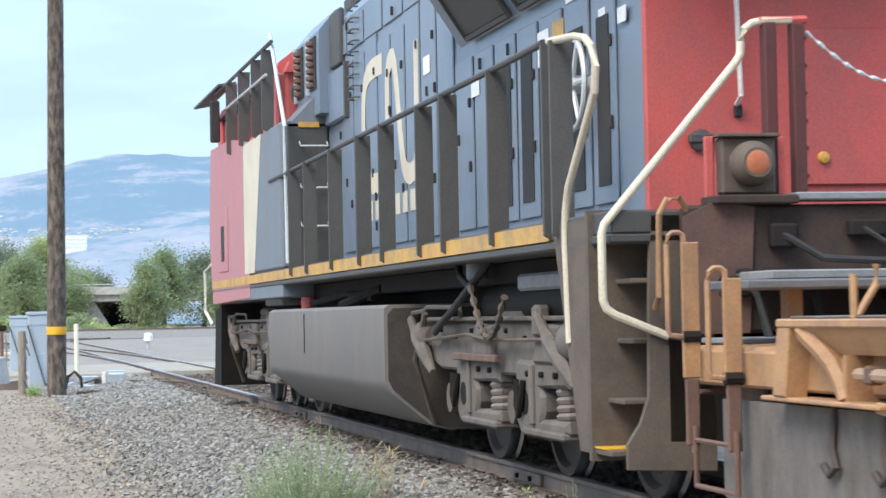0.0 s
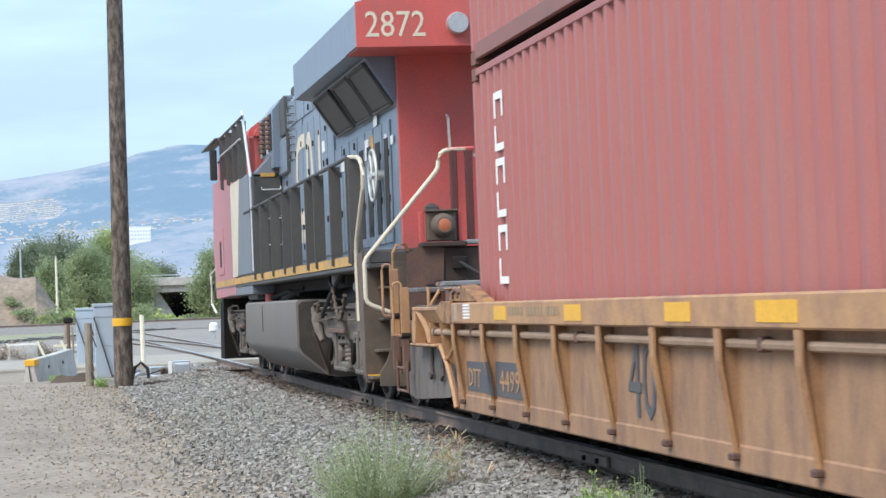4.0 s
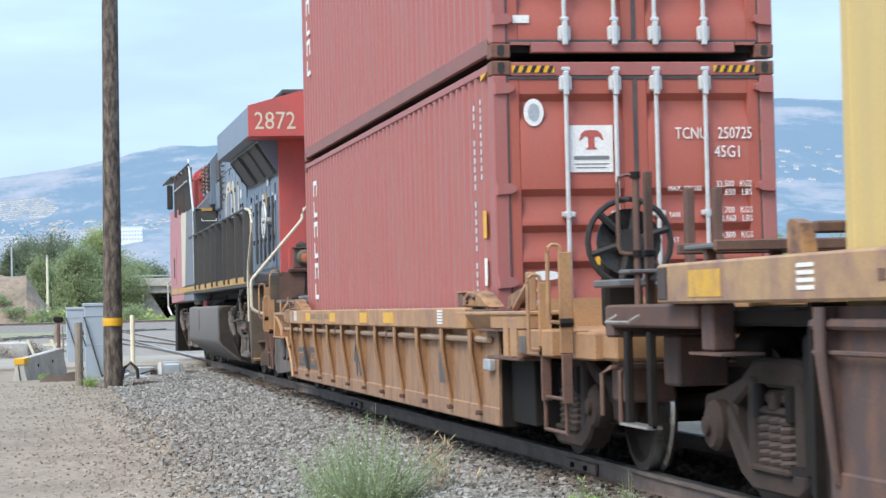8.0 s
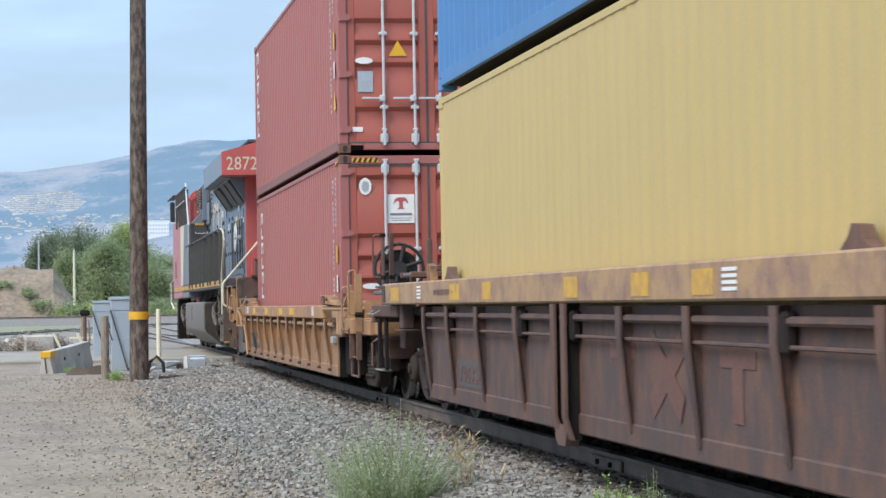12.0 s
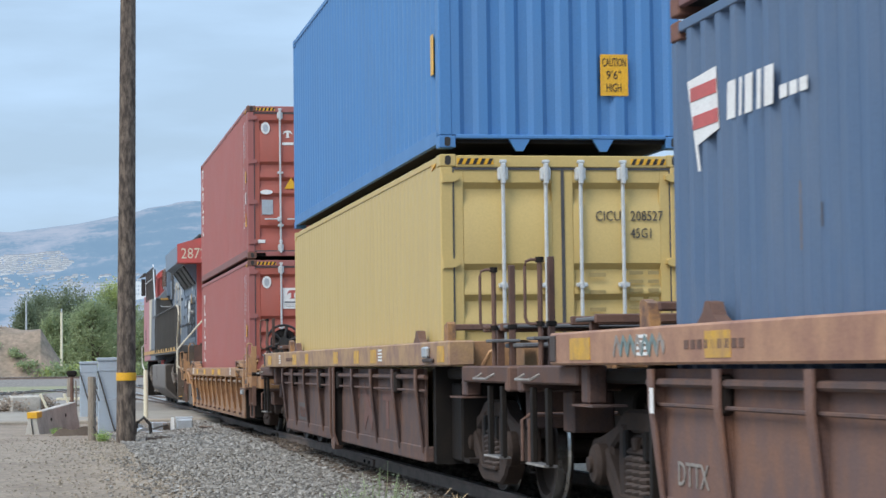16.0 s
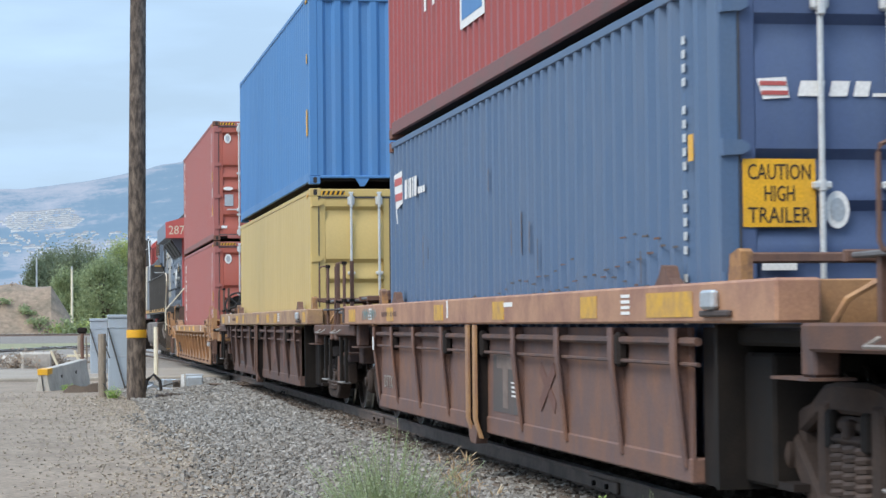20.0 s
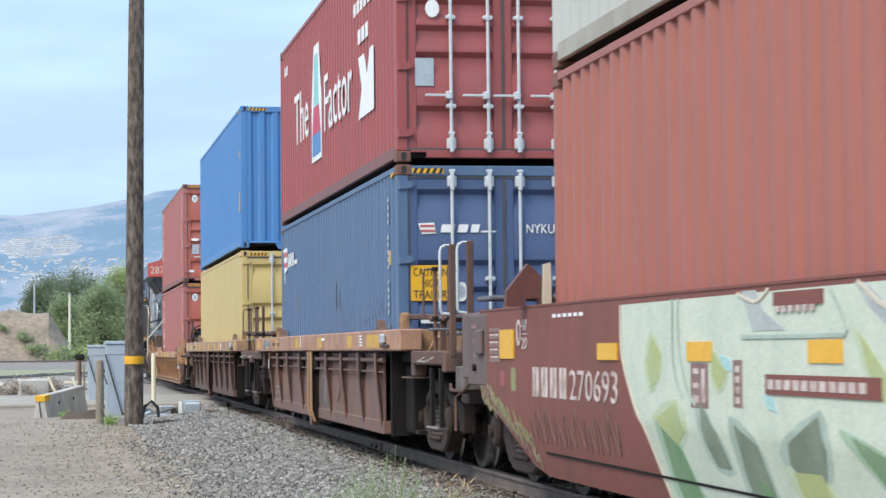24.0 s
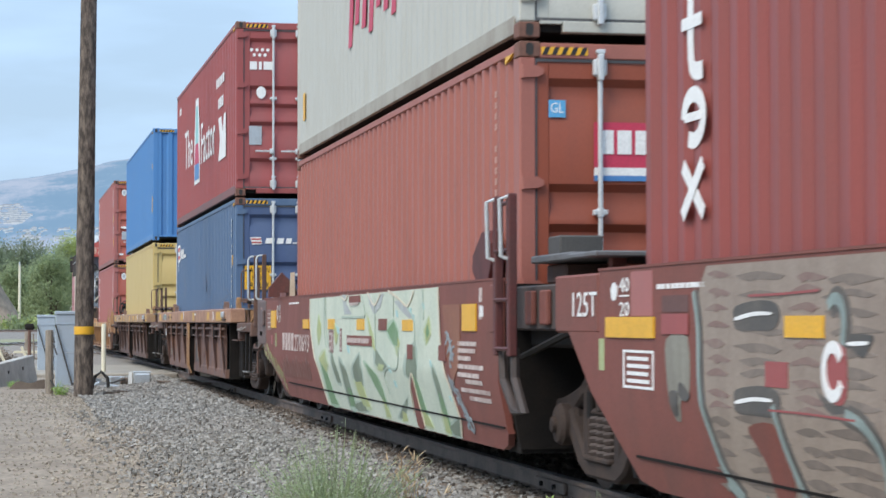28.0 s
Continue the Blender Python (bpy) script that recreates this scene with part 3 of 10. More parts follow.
def ground_z(x, y):
    """The dirt beside the track: lowest near the camera, up to the level of the crossing further on; banks far behind."""
    z = -0.36 + 0.22 * smooth(18, 37, y) + 0.02 * noise.noise((x * 0.35, y * 0.35, 0)) * smooth(400, 60, y)
    z += 0.22 * smooth(3.3, 1.7, abs(x)) * (1 - smooth(38, 46, y))
    z = min(z, -0.10 - 0.10 * smooth(2.6, 1.5, abs(x)))
    far = smooth(150, 190, y)
    return z * (1 - far) - 0.3 * far


def axis_steps(spans):
    """Grid lines: (from, to, step) one after another."""
    out = []
    for a, b, s in spans:
        out += list(np.arange(a, b - 1e-6, s))
    return out + [spans[-1][1]]


GX = axis_steps([(-3000, -600, 600), (-600, -100, 100), (-100, -20, 16), (-20, -8, 2), (-8, 4, 0.3), (4, 20, 2), (20, 100, 16), (100, 600, 100), (600, 3000, 600)])
GY = axis_steps([(-3000, -600, 600), (-600, -100, 100), (-100, -20, 16), (-20, 8, 4), (8, 64, 0.5), (64, 130, 6), (130, 600, 47), (600, 4500, 650)])
g = Geo()
g.v = [(x, y, ground_z(x, y)) for y in GY for x in GX]
nx = len(GX)
g.f = [(j * nx + i, j * nx + i + 1, (j + 1) * nx + i + 1, (j + 1) * nx + i) for j in range(len(GY) - 1) for i in range(nx - 1)]
M["dirt"] = mat("dusty_dirt", (0.275, 0.225, 0.173), 0.95, dirt=(0.175, 0.14, 0.107), amount=0.9, scale=0.9, fine=14, bump=0.8, tone=0.30)
M["gravel"] = mat("ballast_gravel", (0.225, 0.205, 0.185), 0.95, dirt=(0.115, 0.103, 0.092), amount=0.9, scale=9, fine=30, bump=0.9, tone=0.3)
single("ground", g, M["dirt"], "dusty tan dirt ground with tyre marks", "ground", kind="structure")

# ballast bed: a low bank with a flat crown under the ties
g = Geo()
ys = list(np.arange(-90, 44.1, 1.0))
prof = [(-3.15, -0.44), (-2.35, -0.30), (-1.55, -0.20), (-0.9, -0.175), (0.0, -0.185), (0.9, -0.175), (1.55, -0.185), (2.4, -0.3), (3.4, -0.55)]
for y in ys:
    up = 0.13 * smooth(24, 40, y)
    for x, z in prof:
        edge = 0.25 * noise.noise((y * 0.4, x, 3.0)) if x < -2 else 0
        g.v.append((x + edge - (0.5 * smooth(14, 34, y) if x < -2 else 0), y, z + (up if abs(x) > 1.4 else up * 0.2)))
k = len(prof)
g.f = [(j * k + i, j * k + i + 1, (j + 1) * k + i + 1, (j + 1) * k + i) for j in range(len(ys) - 1) for i in range(k - 1)]
# near-black gravel: the shade under the train put into the bed's colour
M["shade_gravel"] = mat("track_gravel_in_shade", (0.055, 0.045, 0.038), 0.95, dirt=(0.03, 0.025, 0.022), amount=0.9, scale=9, fine=30, bump=0.9, tone=0.3, spec=0.2)
bed = single("ballast_bed", g, M["gravel"], "grey crushed stone bank, painted dark where the train shades it", "ballast", kind="structure")
bed.data.materials.append(M["shade_gravel"])
for q in bed.data.polygons:
    q.material_index = 1 if -0.95 < q.center.x < 3.5 else 0


def rail_mesh(pts, name, parent, label):
    """A rail with foot, web and head along pts (track surface level at z of pts)."""
    sec = [(-0.07, -0.172), (0.07, -0.172), (0.07, -0.16), (0.012, -0.135), (0.010, -0.045), (0.037, -0.035), (0.037, -0.006), (0.030, 0.0), (-0.030, 0.0), (-0.037, -0.006), (-0.037, -0.035), (-0.010, -0.045), (-0.012, -0.135), (-0.07, -0.16)]
    g, n = Geo(), len(sec)
    for i, p in enumerate(pts):
        a, b = Vector(pts[max(0, i - 1)]), Vector(pts[min(len(pts) - 1, i + 1)])
        d = (b - a).normalized()
        side = Vector((d.y, -d.x, 0)).normalized()
        for s, z in sec:
            g.v.append(tuple(Vector(p) + side * s + Vector((0, 0, z))))
    g.f = [(i * n + k, i * n + (k + 1) % n, (i + 1) * n + (k + 1) % n, (i + 1) * n + k) for i in range(len(pts) - 1) for k in range(n)]
    ob = part(name, g, M["rail"], parent, label)
    ob.data.materials.append(M["railtop"])
    for q in ob.data.polygons:
        if q.index % n in (6, 7, 8):
            q.material_index = 1
    return ob


track = thing("railway_track", "main railway track of worn steel rails on dark ties", "track", kind="structure")
line = [(0, y, 0) for y in range(-90, 171, 2)]
for s in (-0.755, 0.755):
    rail_mesh([(s, y, 0) for _, y, _ in line], "rail", track, "worn steel rail with a bright head")
tie = Geo().box(-1.3, 1.3, -0.115, 0.115, -0.34, -0.172, 0.012).mesh("tie", M["tie"])
for i in range(150):
    part("tie", tie, M["tie"], track, "", (0.03 * math.sin(i * 7.1), -8 + i * 0.5 + 0.02 * math.sin(i * 3.3), -0.001, 0, 0, 0.8 * math.sin(i * 5.7)))
clip = Geo().box(-0.05, 0.02, -0.045, 0.045, -0.19, -0.135, 0.015).mesh("rail_anchor", M["dark"])
for i in range(64):
    y = 10.0 + i * 0.5
    for d in (-0.17,) if i % 3 else (-0.17, 0.17):
        part("rail_anchor", clip, M["dark"], track, "", (-0.83, y + d, 0))
joint = Geo().box(-0.80, -0.765, -0.45, 0.45, -0.135, -0.045, 0.01).mesh("joint_bar", M["rail"])
for y in (16.3, 28.2, 40.1):
    jb = part("joint_bar", joint, M["rail"], track, "bolted steel joint bar", (0, y, 0))
    part("bolt", Geo().cyl("x", (-0.80, 0.2, -0.09), 0.022, -0.025, 0.0, 6).cyl("x", (-0.80, -0.2, -0.09), 0.022, -0.025, 0.0, 6), M["dark"], jb)

# ---- crossing, sidings behind ----
single("road_crossing", Geo().box(-9.5, -0.85, 52.0, 62.0, -0.3, -0.045, 0.03).box(-0.66, 0.66, 52.0, 62.0, -0.3, -0.03, 0.02).box(0.85, 12.0, 52.0, 62.0, -0.3, -0.045, 0.03),
       M["road"], "pale dusty road crossing over the track", "crossing", kind="structure")

# ---- containers ----
CW, CL, CH = 1.219, 6.096, 2.896
CF = 6.28      # from the middle to the forward end
MOVING, ROLLING = [], []      # (thing, its place along the train, height) and (wheelset, place, radius)


def ripple(a0, a1, pitch, o, i, back):
    """Outline of a corrugated sheet along one axis, from a0 to a1, between depth o (outside) and i (inside), with a flat back."""
    n = max(1, round((a1 - a0) / pitch))
    p = (a1 - a0) / n
    pts = []
    for k in range(n):
        s = a0 + k * p
        pts += [(s, o), (s + 0.32 * p, o), (s + 0.5 * p, i), (s + 0.82 * p, i)]
    return pts + [(a1, o), (a1, back), (a0, back)]


def side_panel(sign, depth=0.036, pitch=0.278):
    o, i, b = CW - 0.008, CW - 0.008 - depth, CW - 0.07
    poly = [(sign * d, s) for s, d in ripple(-CL + 0.12, CF - 0.12, pitch, o, i, b)]
    return Geo().prism(poly, "z", 0.16, CH - 0.055)


def door_leaf(x0, x1):
    """A door leaf: a flat skin with pressed hollows, a shallow one above, three close ones below the middle and one at the foot."""
    y, d = -CL + 0.022, 0.046
    prof = [(y, 0.14)]
    for lo, hi in ((0.34, 0.63), (0.97, 1.235), (1.285, 1.535), (1.575, 1.835), (2.385, 2.625)):
        prof += [(y, lo), (y + d, lo + 0.095), (y + d, hi - 0.06), (y, hi)]
    prof += [(y, CH - 0.13), (y + 0.07, CH - 0.13), (y + 0.07, 0.14)]
    rim = 0.10
    g = Geo().prism(prof, "x", x0 + rim, x1 - rim)
    g.box(x0, x0 + rim, y - 0.001, y + 0.07, 0.14, CH - 0.13, 0.006).box(x1 - rim, x1, y - 0.001, y + 0.07, 0.14, CH - 0.13, 0.006)
    return g


CAST = Geo().box(-0.081, 0.081, -0.089, 0.089, 0, 0.118, 0.008)
ROD = Geo().cyl("z", (0, 0, 0), 0.019, 0.13, CH - 0.10, 10)
KEEP = Geo().box(-0.052, 0.052, -0.03, 0.035, -0.065, 0.065, 0.014).box(-0.022, 0.022, -0.055, 0.0, -0.10, 0.10, 0.008).box(-0.035, 0.035, -0.045, 0.0, 0.10, 0.135, 0.008)
BRACKET = Geo().box(-0.055, 0.055, -0.028, 0.035, -0.022, 0.022, 0.008).cyl("z", (0, -0.005, 0), 0.030, -0.03, 0.03, 10)
HANDLE = Geo().box(-0.02, 0.30, -0.05, -0.025, -0.014, 0.014, 0.005).box(0.22, 0.29, -0.06, 0.03, -0.045, 0.045, 0.01)
HINGE = Geo().prism([(-0.09, -0.048), (0.02, -0.042), (0.065, -0.018), (0.065, 0.018), (0.02, 0.042), (-0.09, 0.048)], "y", -0.022, 0.05).cyl("z", (-0.085, 0.0, 0), 0.022, -0.05, 0.05, 8)


def container(label, u, z, body, end="door", doors=None, depth=0.046, pitch=0.278, handles=True, rails=None, cast="casting"):
    """A 40-foot container that rides at place u along the train with its floor at z; the end towards the camera has doors or a plain wall."""
    t = thing("shipping_container", label, "container", "containers on the train")
    MOVING.append((t, u, z))
    m, dm, rm, cm = M[body], M[doors or body], M[rails or body], M[cast]
    part("side_panel", side_panel(-1, depth, pitch), m, t)
    part("side_panel", side_panel(1, depth, pitch), m, t)
    part("roof", Geo().box(-CW + 0.06, CW - 0.06, -CL + 0.06, CF - 0.06, CH - 0.07, CH - 0.02), m, t)
    part("floor_frame", Geo().box(-CW + 0.06, CW - 0.06, -CL + 0.06, CF - 0.06, 0.05, 0.16), M["dark"], t)
    for s in (-1, 1):
        part("top_rail", Geo().box(s * (CW - 0.065), s * CW, -CL + 0.17, CF - 0.17, CH - 0.075, CH - 0.012, 0.006), m, t)
        part("bottom_rail", Geo().box(s * (CW - 0.05), s * (CW - 0.003), -CL + 0.17, CF - 0.17, 0.045, 0.185, 0.006), rm, t)
        for e in (-1, 1):
            ln = CF if e > 0 else CL
            part("corner_post", Geo().box(s * (CW - 0.13), s * (CW - 0.003), e * (ln - 0.12), e * (ln - 0.003), 0.118, CH - 0.118, 0.012), m, t)
            for h in (0, CH - 0.118):
                c = part("corner_casting", CAST, cm, t, "", (s * (CW - 0.081), e * (ln - 0.089), h))
                if e < 0:
                    part("casting_hole", Geo().prism([(0.030 * math.cos(a * math.pi / 8), 0.060 + 0.024 * math.copysign(1, math.sin(a * math.pi / 8 + 0.01)) + 0.022 * math.sin(a * math.pi / 8)) for a in range(16)], "y", -0.0915, -0.05), M["black"], c)
    part("front_wall" if end == "door" else "rear_wall", Geo().prism([(s, d) for s, d in ripple(-CW + 0.12, CW - 0.12, 0.25, CF - 0.02, CF - 0.06, CF - 0.09)], "z", 0.16, CH - 0.06), m, t)
    part("end_header", Geo().box(-CW + 0.162, CW - 0.162, -CL + 0.004, -CL + 0.10, CH - 0.125, CH - 0.01, 0.008), m, t)
    if end == "door":       # the sill has lashing notches beside the corners
        part("end_sill", Geo().box(-CW + 0.34, CW - 0.34, -CL + 0.004, -CL + 0.10, 0.045, 0.13, 0.006).box(-CW + 0.162, -CW + 0.335, -CL + 0.004, -CL + 0.10, 0.108, 0.13).box(CW - 0.335, CW - 0.162, -CL + 0.004, -CL + 0.10, 0.108, 0.13), m, t)
    else:
        part("end_sill", Geo().box(-CW + 0.162, CW - 0.162, -CL + 0.004, -CL + 0.10, 0.09, 0.13, 0.008), m, t)
    if end == "door":
        for k, (x0, x1) in enumerate(((-1.085, -0.008), (0.008, 1.085))):
            leaf = part("door", door_leaf(x0, x1), dm, t, "steel door leaf with pressed bands")
            for x in ((-0.60, -0.175), (0.175, 0.60))[k]:
                rod = part("lock_rod", ROD, M["rod"], leaf, "zinc-plated lock rod", (x, -CL - 0.02, 0))
                for h in (0.20, CH - 0.19):
                    part("cam_keeper", KEEP, M["rod"], leaf, "", (x, -CL - 0.01, h))
                for h in (0.62, 1.62):
                    part("rod_bracket", BRACKET, M["rod"], leaf, "", (x, -CL - 0.015, h))
                if handles:
                    part("handle", HANDLE, M["rod"], leaf, "", (x - 0.28, -CL - 0.01, 0.74))
            for h in (0.32, 1.07, 1.84, 2.67):
                hx = -1.10 if k == 0 else 1.10
                part("hinge", HINGE, m, leaf, "", (hx, -CL + 0.0, h, 0, 0, 0 if k == 0 else 180))
        for x in (-1.095, 0.0, 1.095):
            part("door_gasket", Geo().box(x - 0.016, x + 0.016, -CL + 0.012, -CL + 0.06, 0.13, CH - 0.125), M["gasket"], t, "dark rubber door gasket")
        for h in (0.128, CH - 0.150):
            part("door_gasket", Geo().box(-1.08, 1.08, -CL + 0.012, -CL + 0.06, h, h + 0.024), M["gasket"], t, "dark rubber door gasket")
    else:
        part("front_wall", Geo().prism([(s, -d) for s, d in ripple(-CW + 0.12, CW - 0.12, 0.26, CL - 0.012, CL - 0.055, CL - 0.09)], "z", 0.13, CH - 0.12), m, t)
        for x in (-0.42, 0.42):
            part("guide_tab", Geo().prism([(x - 0.11, 0.095), (x + 0.11, 0.095), (x + 0.035, -0.03), (x - 0.035, -0.03)], "y", -CL + 0.012, -CL + 0.05), m, t)
    # striped height marks beside the upper corners
    for s in (-1, 1):
        x0 = s * 0.868 - 0.18
        part("warning_stripe", Geo().box(x0, x0 + 0.36, -CL - 0.001, -CL + 0.02, CH - 0.098, CH - 0.040), M["yellow"], t)
        for k in range(5):
            a = x0 + 0.008 + k * 0.072
            g = Geo().prism([(a, CH - 0.098), (a + 0.036, CH - 0.098), (a + 0.062, CH - 0.040), (a + 0.026, CH - 0.040)], "y", -CL - 0.003, -CL + 0.0)
            part("dark_stripe", g, M["black"], t)
    part("height_mark", Geo().prism([(-CL + 0.19, CH - 0.072), (-CL + 0.45, CH - 0.072), (-CL + 0.45, CH - 0.13)], "x", -CW - 0.002, -CW + 0.02), M["yellow"], t)
    return t


def sticker(t, x0, x1, z0, z1, material, name="sticker", label="", y=None):
    """A flat sticker on the door face, proud of the leaf."""
    return part(name, plates([(x0, x1, z0, z1, -CL + 0.018 if y is None else y)], "y-", 0.004), M[material], t, label)


def oval(x, z, rx, rz, y, d=0.004):
    return Geo().prism([(x + rx * math.cos(a * math.pi / 9), z + rz * math.sin(a * math.pi / 9)) for a in range(18)], "y", y - d, y)


YF = -CL + 0.014     # front of stickers on the door face
XF = -CW + 0.004     # front of markings on the long side


def marks(t, name, rects, material, face="y-", at=None, label="", depth=0.004):
    """Flat markings, each a part of its own: (x0, x1, z0, z1) on the door end or (y0, y1, z0, z1) on the long side."""
    w = (YF if face == "y-" else XF) if at is None else at
    for r in rects:
        part(name, plates([(*r, w)], face, depth), M[material], t, label)


def flat(t, name, poly, material, face="y-", at=None, label="", depth=0.004):
    """One flat marking with a free outline."""
    w = (YF if face == "y-" else XF) if at is None else at
    return part(name, Geo().prism(poly, face[0], w - depth, w), M[material], t, label)


def curvy(pts, n=4, closed=False):
    """Points on a smooth curve through pts."""
    out, m = [], len(pts)
    for i in range(m if closed else m - 1):
        p = [pts[(i + d) % m] if closed else pts[min(m - 1, max(0, i + d))] for d in (-1, 0, 1, 2)]
        for k in range(n):
            f = k / n
            out.append(tuple(0.5 * (2 * p[1][j] + (p[2][j] - p[0][j]) * f + (2 * p[0][j] - 5 * p[1][j] + 4 * p[2][j] - p[3][j]) * f * f + (3 * p[1][j] - p[0][j] - 3 * p[2][j] + p[3][j]) * f ** 3) for j in (0, 1)))
    return out if closed else out + [tuple(pts[-1])]


def ribbon(t, name, pts, width, material, at, label="", depth=0.004):
    """A flat stroke of even width along a curve through pts (y, z), on a long side."""
    if len(pts) > 2:
        pts = curvy(pts, 3)
    n, left, right = len(pts), [], []
    for i in range(n):
        a, b = Vector(pts[max(0, i - 1)]), Vector(pts[min(n - 1, i + 1)])
        d = (b - a).normalized()
        left.append((pts[i][0] - d.y * width / 2, pts[i][1] + d.x * width / 2))
        right.append((pts[i][0] + d.y * width / 2, pts[i][1] - d.x * width / 2))
    ring = [(x, p[0], p[1]) for i in range(n) for x, p in ((at - depth, left[i]), (at - depth, right[i]), (at, right[i]), (at, left[i]))]
    sides = [(4 * i + k, 4 * i + (k + 1) % 4, 4 * i + 4 + (k + 1) % 4, 4 * i + 4 + k) for i in range(n - 1) for k in range(4)]
    return part(name, Geo().add(ring, sides + [(0, 3, 2, 1), (4 * n - 4, 4 * n - 3, 4 * n - 2, 4 * n - 1)]), M[material], t, label)


def t_logo(x, z, k):
    """Outline of a stylised tee."""
    half = [(0.0, 0.055), (0.055, 0.05), (0.085, 0.025), (0.105, -0.03), (0.085, -0.022), (0.06, 0.004), (0.028, 0.0), (0.026, -0.085), (0.055, -0.105)]
    return [(x + a * k, z + b * k) for a, b in half] + [(x - a * k, z + b * k) for a, b in reversed(half[1:])]


def red_stack(u, z, z2):
    lo = container("red-brown steel container low in a yellow well car", u, z, "c_red", doors="c_red_door", rails="c_red_rail")
    hi = container("red-brown steel container stacked on another red one", u, z2, "c_red", doors="c_red_door", rails="c_red_rail")
    for t in (lo, hi):
        part("round_seal", oval(-0.87, 2.47, 0.085, 0.115, YF), M["decal"], t, "white oval seal")
        part("seal_centre", oval(-0.87, 2.47, 0.05, 0.075, YF - 0.004), M["galv"], t)
    marks(lo, "logo_plate", [(-0.57, -0.20, 1.97, 2.36)], "decal", label="white plate with a red logo")
    flat(lo, "logo_shape", t_logo(-0.385, 2.265, 1.0), "loco_red", at=YF - 0.004)
    marks(lo, "logo_bar", [(-0.535, -0.235, 2.075, 2.105), (-0.535, -0.235, 2.035, 2.042), (-0.515, -0.255, 2.005, 2.012)], "cab_grey", at=YF - 0.004)
    words("TCNU   250725   8", 0.14, (0.34, YF - 0.004, 2.24), M["decal"], lo, width=0.81, label="white container number")
    words("45G1", 0.14, (0.68, YF - 0.004, 2.085), M["decal"], lo, width=0.22, label="white size code")
    for k, (zz, txt) in enumerate(((1.84, "32.500   KGS"), (1.77, "71.650   LBS"), (1.62, "3.700   KGS"), (1.55, "8.160   LBS"), (1.41, "28.800   KGS"), (1.34, ""))):
        if txt:
            words(txt, 0.075, (0.69 + (0.03 if 1 < k < 4 else 0), YF - 0.003, zz - 0.005), M["decal"], lo, width=0.31 - (0.03 if 1 < k < 4 else 0), label="small white weight figures")
        else:
            marks(lo, "weight_line", [(0.70, 0.86, zz, zz + 0.04), (0.91, 1.0, zz, zz + 0.04)], "decal", at=YF - 0.002)
        if k % 2 == 0:
            words(("MAX. GROSS", "TARE", "NET")[k // 2], 0.06, (0.27, YF - 0.003, zz - 0.035), M["decal"], lo, width=(0.29, 0.10, 0.085)[k // 2], label="small white weight lettering")
    marks(lo, "check_digit_box", [(1.085, 1.155, 2.225, 2.36)], "c_red_door", at=YF - 0.001)
    flat(lo, "warning_triangle", [(-0.40, 1.20), (-0.14, 1.20), (-0.27, 1.42)], "yellow", label="yellow warning triangle")
    part("label_oval", oval(-0.80, 1.12, 0.13, 0.04, YF - 0.002), M["decal"], lo)
    marks(lo, "data_plate", [(-0.90, -0.70, 0.62, 0.92)], "galv", label="grey data plate")
    flat(hi, "logo_shape", t_logo(-0.45, 2.38, 0.85), "decal", label="white logo")
    marks(hi, "logo_bar", [(-0.56, -0.34, 2.15, 2.20)], "decal")
    flat(hi, "warning_triangle", [(-0.52, 1.32), (-0.27, 1.32), (-0.395, 1.53)], "yellow", label="yellow warning triangle")
    marks(hi, "data_plate", [(-0.95, -0.74, 0.83, 1.11)], "galv", label="grey data plate")
    part("label_oval", oval(-0.86, 1.255, 0.12, 0.045, YF - 0.002), M["decal"], hi)
    marks(hi, "label_plate", [(-1.03, -0.89, 0.29, 0.355)], "decal")
    for zz in (2.2, 1.95, 1.6):
        marks(hi, "weight_line", [(0.27, 0.42, zz, zz + 0.045)], "decal")
    words("CU.CAP.", 0.06, (0.27, YF - 0.003, 1.22), M["decal"], hi, width=0.17, label="small white lettering")
    for t in (lo, hi):
        top = 2.60 if t is lo else 2.72
        for k in range(6):          # upright brand mark as plain shapes
            z0, yy = top - k * 0.275, 5.25 if t is lo else 5.62
            rects = [(yy - 0.17, yy - 0.11, z0 - 0.21, z0), (yy + 0.11, yy + 0.17, z0 - 0.21, z0), (yy - 0.11, yy + 0.11, z0 - 0.06, z0)] if k % 2 == 0 else [(yy + 0.11, yy + 0.17, z0 - 0.21, z0), (yy - 0.17, yy + 0.11, z0 - 0.21, z0 - 0.15)]
            marks(t, "brand_bar", rects, "decal", "x-", label="white brand mark")
        marks(t, "side_code", [(-5.35, -5.29, 2.55 - 0.075 * k, 2.60 - 0.075 * k) for k in range(27) if k % 7 != 3], "rod", "x-", depth=0.003)
        marks(t, "side_code", [(-5.62, -5.57, 2.58 - 0.07 * k, 2.625 - 0.07 * k) for k in range(10)], "rod", "x-", depth=0.003)
        marks(t, "height_sticker", [(-5.75, -5.62, 1.45, 1.68)], "yellow", "x-", label="yellow height sticker")
        marks(t, "white_sticker", [(-5.74, -5.64, 1.05, 1.28)], "decal", "x-")
        flat(t, "side_triangle", [(-5.80, 0.62), (-5.58, 0.62), (-5.69, 0.88)], "yellow", "x-")


U1, U2, U3, U4 = 0.0, -20.09, -40.30, -60.27
red_stack(U1, 0.293, 3.214)

c2 = container("plain yellow steel container low in a rusty well car", U2, 0.315, "c_yellow", depth=0.006, handles=False, cast="c_yellow")
c2u = container("bright blue container with a ribbed end on the yellow one", U2, 3.275, "c_blue", end="wall", depth=0.03, cast="c_blue")
words("CICU   208527   7", 0.14, (0.33, YF - 0.004, 2.25), M["post"], c2, width=0.83, label="black container number")
